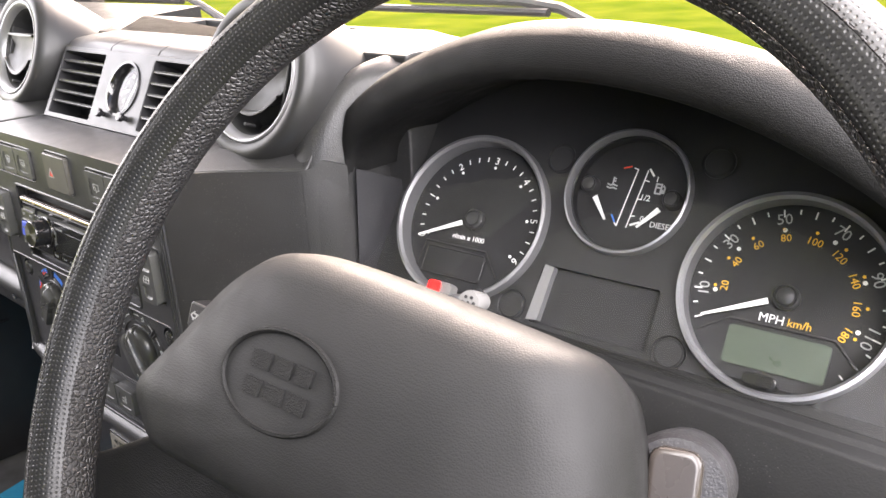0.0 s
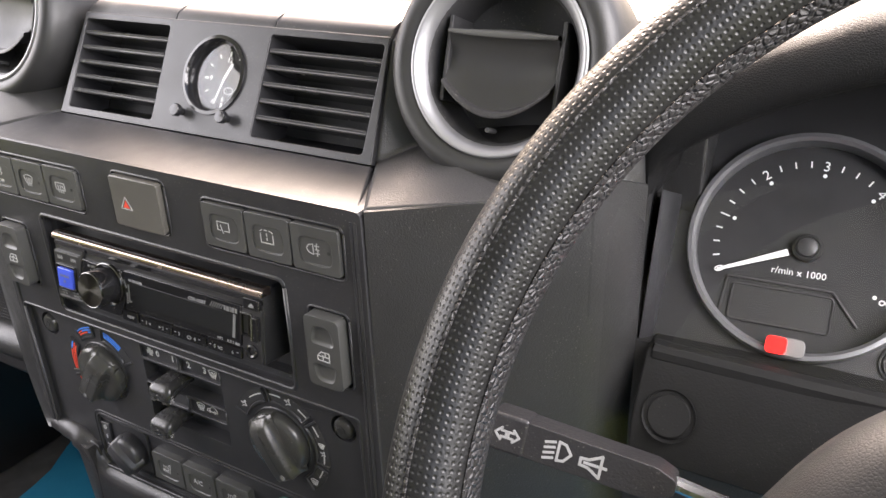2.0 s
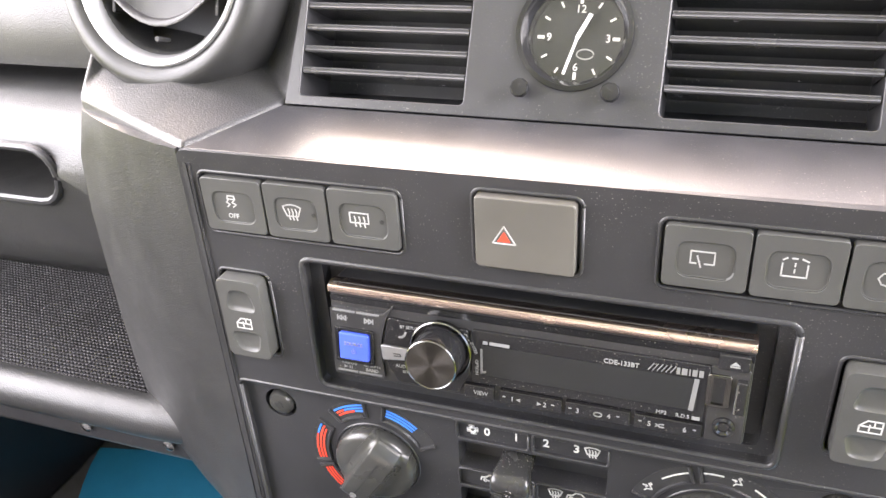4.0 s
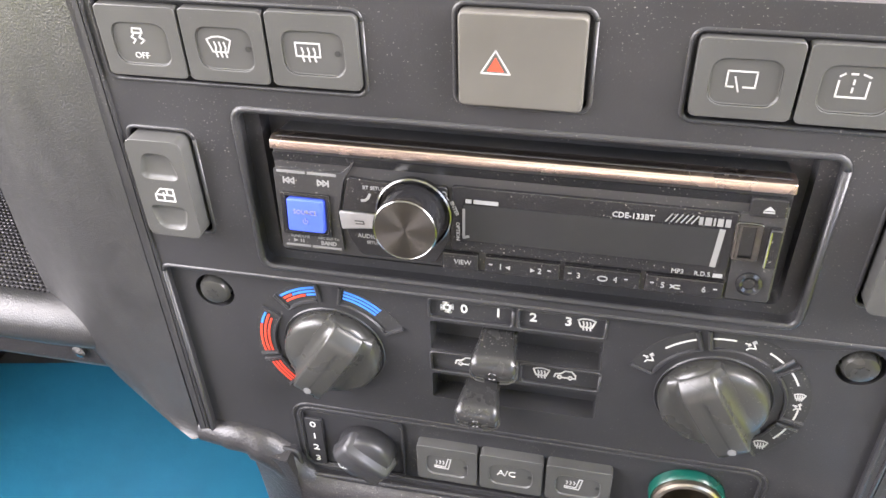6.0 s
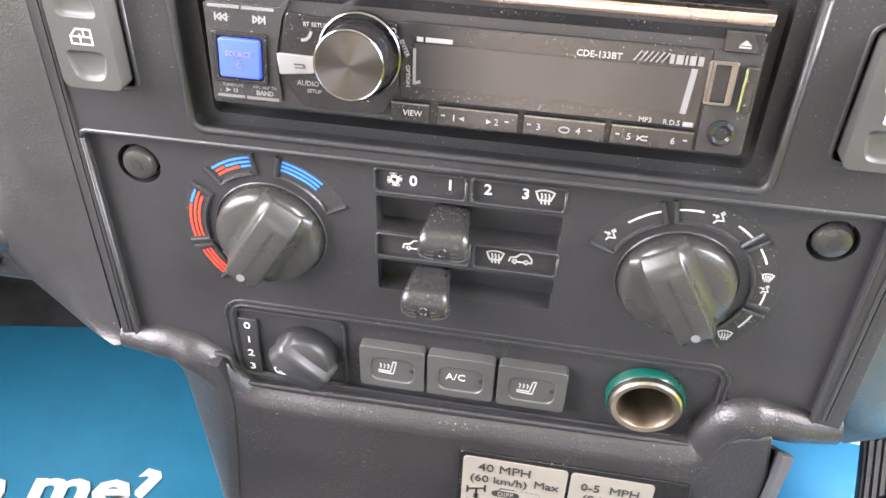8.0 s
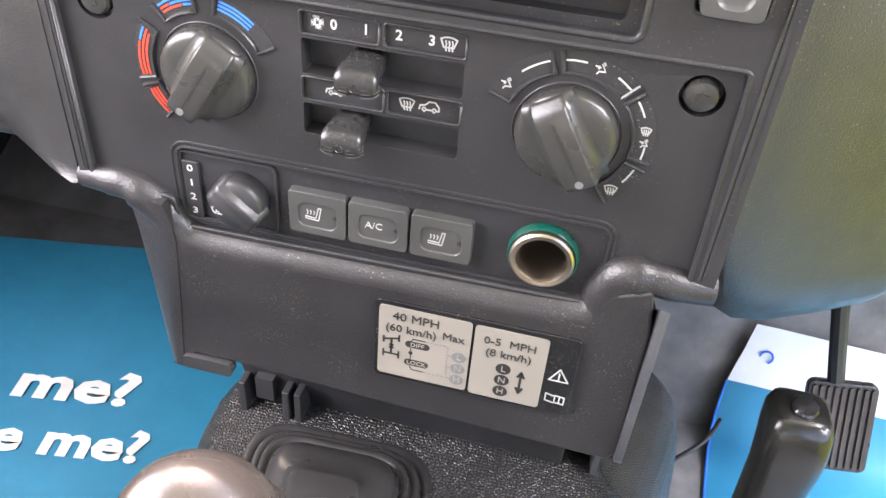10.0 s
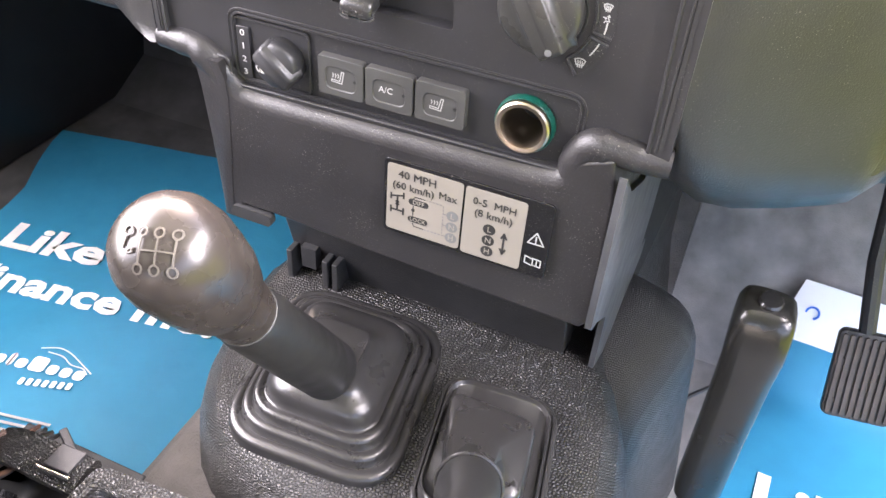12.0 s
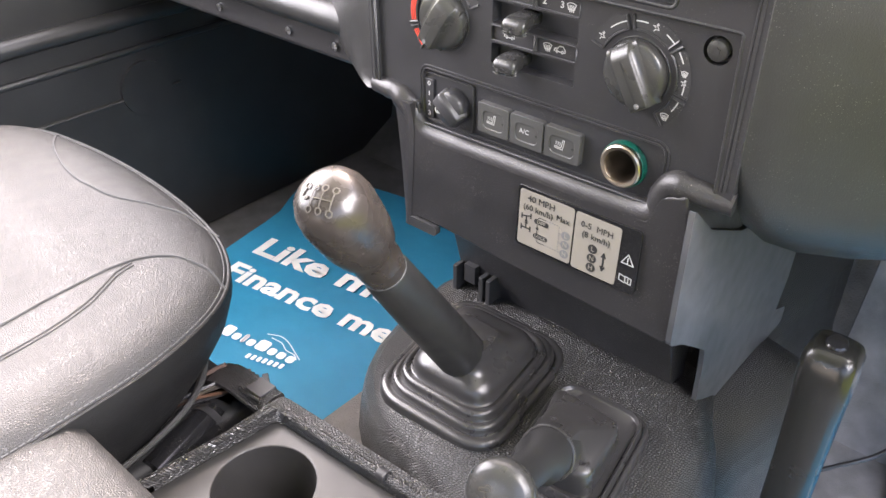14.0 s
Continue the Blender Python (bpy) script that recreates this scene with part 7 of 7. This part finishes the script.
# smooth black bay round the knob
part("knob_bay", slab(round_corners([(-0.0585, 0.0098), (-0.0500, 0.0090), (-0.0235, 0.0095), (-0.0225, -0.0100), (-0.0275, -0.0200), (-0.0545, -0.0200), (-0.0590, -0.0130), (-0.0612, -0.004)], 0.0015, 3), -0.002, 0.0014), GLOSS, radio, m=RAD, bevel=0.0005)
part("back_key", slab(round_corners([(-0.0620, -0.0030), (-0.0485, -0.0030), (-0.0492, -0.0086), (-0.0612, -0.0100)], 0.0006, 2), 0.0010, 0.0024), SILVER, radio, "silver return key", m=RAD, bevel=0.0005)
part("return_mark", stroke([[(-0.0560, -0.0060), (-0.0530, -0.0060), (-0.0527, -0.0070), (-0.0557, -0.0071)]], 0.0003, 0.0025), BLACKINK, radio, m=RAD)
letters("BT SETUP", 0.0013, RAD, -0.0492, 0.0066, RADIOINK, radio, w=0.0014)
part("handset_mark", stroke([[(-0.0535, 0.0016), (-0.0523, 0.0018), (-0.0512, 0.0028), (-0.0506, 0.0042)]], 0.0009, 0.0015), RADIOINK, radio, m=RAD)
letters("AUDIO", 0.0016, RAD, -0.0520, -0.0122, RADIOINK, radio, w=0.0014)
letters("SETUP", 0.0012, RAD, -0.0500, -0.0146, RADIOINK, radio, w=0.0014)
KC = (-0.0350, -0.0012)
knob = part("volume_ring", lathe([(0.0134, 0.001), (0.0133, 0.0028), (0.0128, 0.0032), (0.0123, 0.0022), (0.0123, 0.001)], 48, *KC, caps=False), DARKSTEEL, radio, "bright knob surround", m=RAD)
part("volume_knob", lathe([(0.0109, 0.001), (0.0111, 0.0132), (0.0109, 0.0145), (0.0105, 0.0150)], 48, *KC, caps=False), GLOSS, radio, m=RAD, sharp=60)
part("knob_edge", lathe([(0.0110, 0.0138), (0.0109, 0.0148), (0.0105, 0.0152), (0.0101, 0.0149)], 48, *KC, caps=False), DARKSTEEL, radio, m=RAD)
spun = bpy.data.materials.new("radially spun metal")
spun.use_nodes = True
sb = spun.node_tree.nodes["Principled BSDF"]
for socket, v in (("Base Color", (0.11, 0.105, 0.10, 1)), ("Metallic", 1.0), ("Roughness", 0.30), ("Anisotropic", 0.85)):
    sb.inputs[socket].default_value = v
tan = spun.node_tree.nodes.new("ShaderNodeTangent")
tan.direction_type, tan.axis = "RADIAL", "Z"
spun.node_tree.links.new(tan.outputs[0], sb.inputs["Tangent"])
cap = part("knob_face", lathe([(0.0001, 0.0), (0.006, 0.0), (0.0103, 0.0)], 48, caps=False), spun, radio, "spun metal knob face")
cap.matrix_basis = RAD @ Matrix.Translation((*KC, 0.0150))
# display bay
part("display_bay", slab(round_corners([(-0.0222, 0.0100), (0.0700, 0.0100), (0.0690, -0.0140), (-0.0222, -0.0140)], 0.001, 2), -0.002, 0.0012), GLOSS, radio, m=RAD, bevel=0.0003)
part("display_window", slab(rounded(-0.0180, -0.0096, 0.0662, 0.0040, 0.0006), 0.0008, 0.0016), DISPLAY, radio, "dark unlit display", m=RAD)
part("display_end", stroke([[(0.0655, 0.0035), (0.0645, -0.0090)]], 0.0018, 0.0016), DIMINK, radio, m=RAD)
part("display_end", stroke([[(-0.0178, 0.0020), (-0.0176, -0.0085), (-0.0160, -0.0080)]], 0.0009, 0.0016), DIMINK, radio, m=RAD)
bars([(-0.0172, -0.0152, 0.0053), (-0.0145, -0.0062, 0.0053)], 0.0014, RAD, RADIOINK, radio, w=0.0016)
letters("CDE-133BT", 0.0019, RAD, 0.0376, 0.0056, RADIOINK, radio, w=0.0012, bold=0.00005)
part("slash_mark", stroke([[(0.0478 + k * 0.0016, 0.0052), (0.0496 + k * 0.0016, 0.0080)] for k in range(6)], 0.0004, 0.0017), DIMINK, radio, m=RAD)
bars([(0.0580, 0.0592, 0.0064), (0.0598, 0.0618, 0.0064), (0.0624, 0.0630, 0.0064), (0.0636, 0.0654, 0.0064), (0.0660, 0.0676, 0.0064)], 0.0027, RAD, DIMINK, radio, w=0.0016)
part("search_mark", stroke([ellipse(-0.0248, 0.0068, 0.0010, 0.0010, 10) + [(-0.0238, 0.0068)], [(-0.0240, 0.0060), (-0.0230, 0.0050)]], 0.0003, 0.0015), RADIOINK, radio, m=RAD)
letters("ENTER", 0.0013, RAD, -0.0210, 0.0020, RADIOINK, radio, w=0.0014, turn=-65)
letters("OPTION", 0.0013, RAD, -0.0197, -0.0065, RADIOINK, radio, w=0.0014, turn=-88)
# preset keys
for u0, u1 in ((-0.0250, -0.0124), (-0.0100, 0.0158), (0.0172, 0.0427), (0.0442, 0.0694)):
    key = part("preset_key", slab(rounded(u0, -0.0215, u1, -0.0150, 0.0005), -0.001, 0.0016), GLOSS, radio, m=RAD, bevel=0.0004)
    part("key_edge", block(u0 + 0.0003, u1 - 0.0003, -0.0156, -0.0150, 0.0014, 0.0020), DARKSTEEL, key, m=RAD)
letters("VIEW", 0.0018, RAD, -0.0178, -0.0184, RADIOINK, radio, w=0.0016)
for n, u in (("1", -0.0045), ("2", 0.0090), ("3", 0.0222), ("4", 0.0345), ("5", 0.0500), ("6", 0.0632)):
    letters(n, 0.0021, RAD, u, -0.0186, RADIOINK, radio, w=0.0016)
for u in (-0.0080, 0.0122, 0.0192, 0.0380, 0.0465, 0.0668):
    bars([(u - 0.0006, u + 0.0006, -0.0180)], 0.0004, RAD, RADIOINK, radio, w=0.0016)
part("seek_mark", slab([(-0.0012, -0.0178), (-0.0012, -0.0194), (-0.0028, -0.0186)], 0.0016, 0.0018), RADIOINK, radio, m=RAD)
part("seek_mark", slab([(0.0058, -0.0178), (0.0058, -0.0194), (0.0074, -0.0186)], 0.0016, 0.0018), RADIOINK, radio, m=RAD)
part("repeat_mark", stroke([ellipse(0.0302, -0.0186, 0.0016, 0.0009, 12)], 0.0004, 0.0017), RADIOINK, radio, m=RAD)
part("shuffle_mark", stroke([[(0.0525, -0.0180), (0.0540, -0.0192), (0.0555, -0.0192)], [(0.0525, -0.0192), (0.0540, -0.0180), (0.0555, -0.0180)]], 0.0004, 0.0017), RADIOINK, radio, m=RAD)
letters("MP3", 0.0016, RAD, 0.0540, -0.0128, RADIOINK, radio, w=0.0012)
letters("R.D.S", 0.0016, RAD, 0.0618, -0.0129, RADIOINK, radio, w=0.0012)
bars([(0.0652, 0.0682, -0.0130)], 0.0014, RAD, RADIOINK, radio, w=0.0012)
# right end: eject key, data port, cable jack
part("end_plate", slab(round_corners([(0.0700, 0.0100), (0.0838, 0.0100), (0.0838, -0.0215), (0.0700, -0.0215)], 0.0008, 2), -0.003, 0.0008), RADIO, radio, m=RAD, bevel=0.0004)
part("eject_key", slab(rounded(0.0722, 0.0098, 0.0832, 0.0160, 0.0008), -0.001, 0.0020), GLOSS, radio, m=RAD, bevel=0.0005)
part("eject_mark", slab([(0.0763, 0.0122), (0.0797, 0.0122), (0.0780, 0.0137)], 0.0020, 0.0022), RADIOINK, radio, m=RAD)
bars([(0.0763, 0.0797, 0.0116)], 0.0005, RAD, RADIOINK, radio, w=0.0020)
port = part("data_port", carve(slab(rounded(0.0692, -0.0062, 0.0778, 0.0072, 0.0012), -0.001, 0.0018), slab(rounded(0.0705, -0.0050, 0.0762, 0.0062, 0.0003), -0.01, 0.01)), DARKSTEEL, radio, "metal data port", m=RAD, bevel=0.0003)
part("port_shell", carve(slab(rounded(0.0703, -0.0058, 0.0764, 0.0070, 0.0006), -0.008, 0.0024), slab(rounded(0.0712, -0.0050, 0.0755, 0.0062, 0.0002), -0.02, 0.01)), DARKSTEEL, port, m=RAD)
part("port_tongue", block(0.0716, 0.0733, -0.0048, 0.0060, -0.008, 0.0004), DARK, port, m=RAD)
for v in (-0.0036, -0.0010, 0.0016, 0.0042):
    part("contact", block(0.0733, 0.0736, v, v + 0.0011, -0.006, 0.0002), BRASS, port, m=RAD)
part("port_flap", slab(rounded(0.0795, -0.0072, 0.0832, 0.0066, 0.0006), 0.0008, 0.0040), GLOSS, radio, "glossy port flap", m=RAD, bevel=0.0005)
part("flap_edge", tube([(0.0795, -0.0066, 0.0041), (0.0797, 0.0060, 0.0041)], 0.0004, 6), STEEL, radio, m=RAD)
part("cable_jack", lathe([(0.0042, 0.0006), (0.0041, 0.0018), (0.0030, 0.0022), (0.0020, 0.0016), (0.0018, -0.006)], 28, 0.0768, -0.0148, caps=False), GLOSS, radio, "small round cable jack", m=RAD)
part("jack_hole", lathe([(0.0001, -0.001), (0.0019, -0.001)], 16, 0.0768, -0.0148, caps=False), BLACKINK, radio, m=RAD)

# ---- low-range label ----
LAB = frame_of((0.0530, -0.0008, -0.2025), (1, 0, 0), (0, 0.03, 1))
plate = thing("range_label", (0.053, 0.0, -0.2025), "black-bordered champagne label on low-range speeds", "label")
part("border", slab(rounded(-0.0500, -0.0248, 0.0500, 0.0252, 0.003), -0.004, 0.0006), GLOSS, plate, m=LAB, bevel=0.0004)
part("panel", slab(rounded(-0.0478, -0.0222, -0.0018, 0.0226, 0.002), 0.0005, 0.0010), PLATE, plate, m=LAB)
part("panel", slab(rounded(-0.0004, -0.0228, 0.0352, 0.0222, 0.002), 0.0005, 0.0010), PLATE, plate, m=LAB)
W = 0.0010
letters("40 MPH", 0.0050, LAB, -0.0410, 0.0168, BLACKINK, plate, w=W, align="LEFT")
letters("(60 km/h)", 0.0046, LAB, -0.0445, 0.0093, BLACKINK, plate, w=W, align="LEFT")
letters("Max", 0.0046, LAB, -0.0160, 0.0105, BLACKINK, plate, w=W, align="LEFT")
letters("0-5  MPH", 0.0046, LAB, 0.0170, 0.0142, BLACKINK, plate, w=W)
letters("(8 km/h)", 0.0046, LAB, 0.0170, 0.0070, BLACKINK, plate, w=W)
for n, v in (("L", -0.0010), ("N", -0.0085), ("H", -0.0160)):
    part("gate_spot", slab(ellipse(-0.0068, v, 0.0036, 0.0034, 20), W, W + 0.0002), DIMINK, plate, m=LAB)
    letters(n, 0.0036, LAB, -0.0068, v, PLATE, plate, w=W + 0.0001)
    part("gate_spot", slab(ellipse(0.0155, v - 0.001, 0.0037, 0.0035, 20), W, W + 0.0002), BLACKINK, plate, m=LAB)
    letters(n, 0.0036, LAB, 0.0155, v - 0.001, PLATE, plate, w=W + 0.0001)
part("gate_arrow", stroke([[(0.0245, -0.0025), (0.0245, -0.0150)], [(0.0230, -0.0050), (0.0245, -0.0020), (0.0260, -0.0050)], [(0.0230, -0.0125), (0.0245, -0.0155), (0.0260, -0.0125)]], 0.0012, W), BLACKINK, plate, m=LAB)
for n, v in (("DIFF", 0.0008), ("LOCK", -0.0112)):
    part("lock_spot", slab(rounded(-0.0340, v - 0.0020, -0.0216, v + 0.0020, 0.0019), W, W + 0.0002), BLACKINK, plate, m=LAB)
    letters(n, 0.0026, LAB, -0.0278, v, PLATE, plate, w=W + 0.0001)
part("axle_mark", stroke([[(-0.0450, 0.0010), (-0.0372, 0.0030)], [(-0.0450, 0.0028), (-0.0450, -0.0008)], [(-0.0372, 0.0048), (-0.0372, 0.0012)], [(-0.0410, 0.002), (-0.0410, -0.008)], [(-0.0450, -0.0080), (-0.0372, -0.0080)], [(-0.0450, -0.0060), (-0.0450, -0.0100)], [(-0.0372, -0.0060), (-0.0372, -0.0100)], [(-0.0418, -0.0020), (-0.0402, -0.0040)], [(-0.0402, -0.0020), (-0.0418, -0.0040)]], 0.0010, W), BLACKINK, plate, m=LAB)
part("link_line", stroke([[(-0.0310, 0.0030), (-0.0300, 0.0045), (-0.0240, 0.0045)], [(-0.0310, -0.0090), (-0.0310, -0.0020)], [(-0.0310, -0.0140), (-0.0300, -0.0160), (-0.0240, -0.0160)]], 0.0005, W), BLACKINK, plate, m=LAB)
part("link_line", stroke([[(-0.0235 + k * 0.0022, 0.0045), (-0.0224 + k * 0.0022, 0.0045)] for k in range(5)] + [[(-0.0235 + k * 0.0022, -0.0160), (-0.0224 + k * 0.0022, -0.0160)] for k in range(5)] + [[(-0.0125, 0.004 - k * 0.0022), (-0.0125, 0.0029 - k * 0.0022)] for k in range(9)] + [[(-0.0125, v), (-0.0102, v)] for v in (-0.0010, -0.0085, -0.0160)], 0.0004, W), DIMINK, plate, m=LAB)
part("pivot_dot", slab(ellipse(-0.0310, -0.0048, 0.0011, 0.0011, 12), W, W + 0.0002), BLACKINK, plate, m=LAB)
icon("triangle", 0.0425, 0.0010, 0.0046, LAB, GREYINK, plate, 0.0007, 0.0006)
part("warning_bar", stroke([[(0.0425, 0.0024), (0.0425, -0.0004)], [(0.0425, -0.0014), (0.0425, -0.0018)]], 0.0008, 0.0006), GREYINK, plate, m=LAB)
icon("book", 0.0425, -0.0145, 0.0046, LAB, GREYINK, plate, 0.0007, 0.0006)

# ---- outside ----
bm = bmesh.new()
cols = [[bm.verts.new((x + 0.06 * noise.noise(Vector((x, y * 0.6, 3))), y, 0.0)) for x in (-1.56, -0.5, 0.8, 2.2)] for y in [4.0 + 1.5 * k for k in range(30)]]
for a, b in zip(cols, cols[1:]):
    for i in range(3):
        bm.faces.new((a[i], a[i + 1], b[i + 1], b[i]))
for v in bm.verts:
    far = max(0.0, v.co.xy.length - 6)
    v.co.z = -1.22 + 0.25 * noise.noise(v.co / 9) * min(1, far / 10)
single("path", bm, material("pale dry concrete", (0.27, 0.25, 0.21), 0.9, grain=30, bump=0.4), "pale concrete path across the meadow", "path", "structure")

for x0, x1, x2 in ((-0.32, 0.158, 0.25), (-0.95, -0.53, -0.44)):
    w = thing("windscreen_wiper", (x1, 0.46, 0.14), "dark parked windscreen wiper outside the glass", "wiper", "windscreen wipers")
    part("blade", tube([(x0, 0.462, 0.146), (x1, 0.462, 0.146)], 0.0045, 8), BLACK, w)
    part("arm", tube([(x1 - 0.20, 0.470, 0.158), (x1 - 0.04, 0.470, 0.156), (x1 + 0.01, 0.470, 0.150), (x2, 0.480, 0.115)], 0.006, 8), KEY, w)
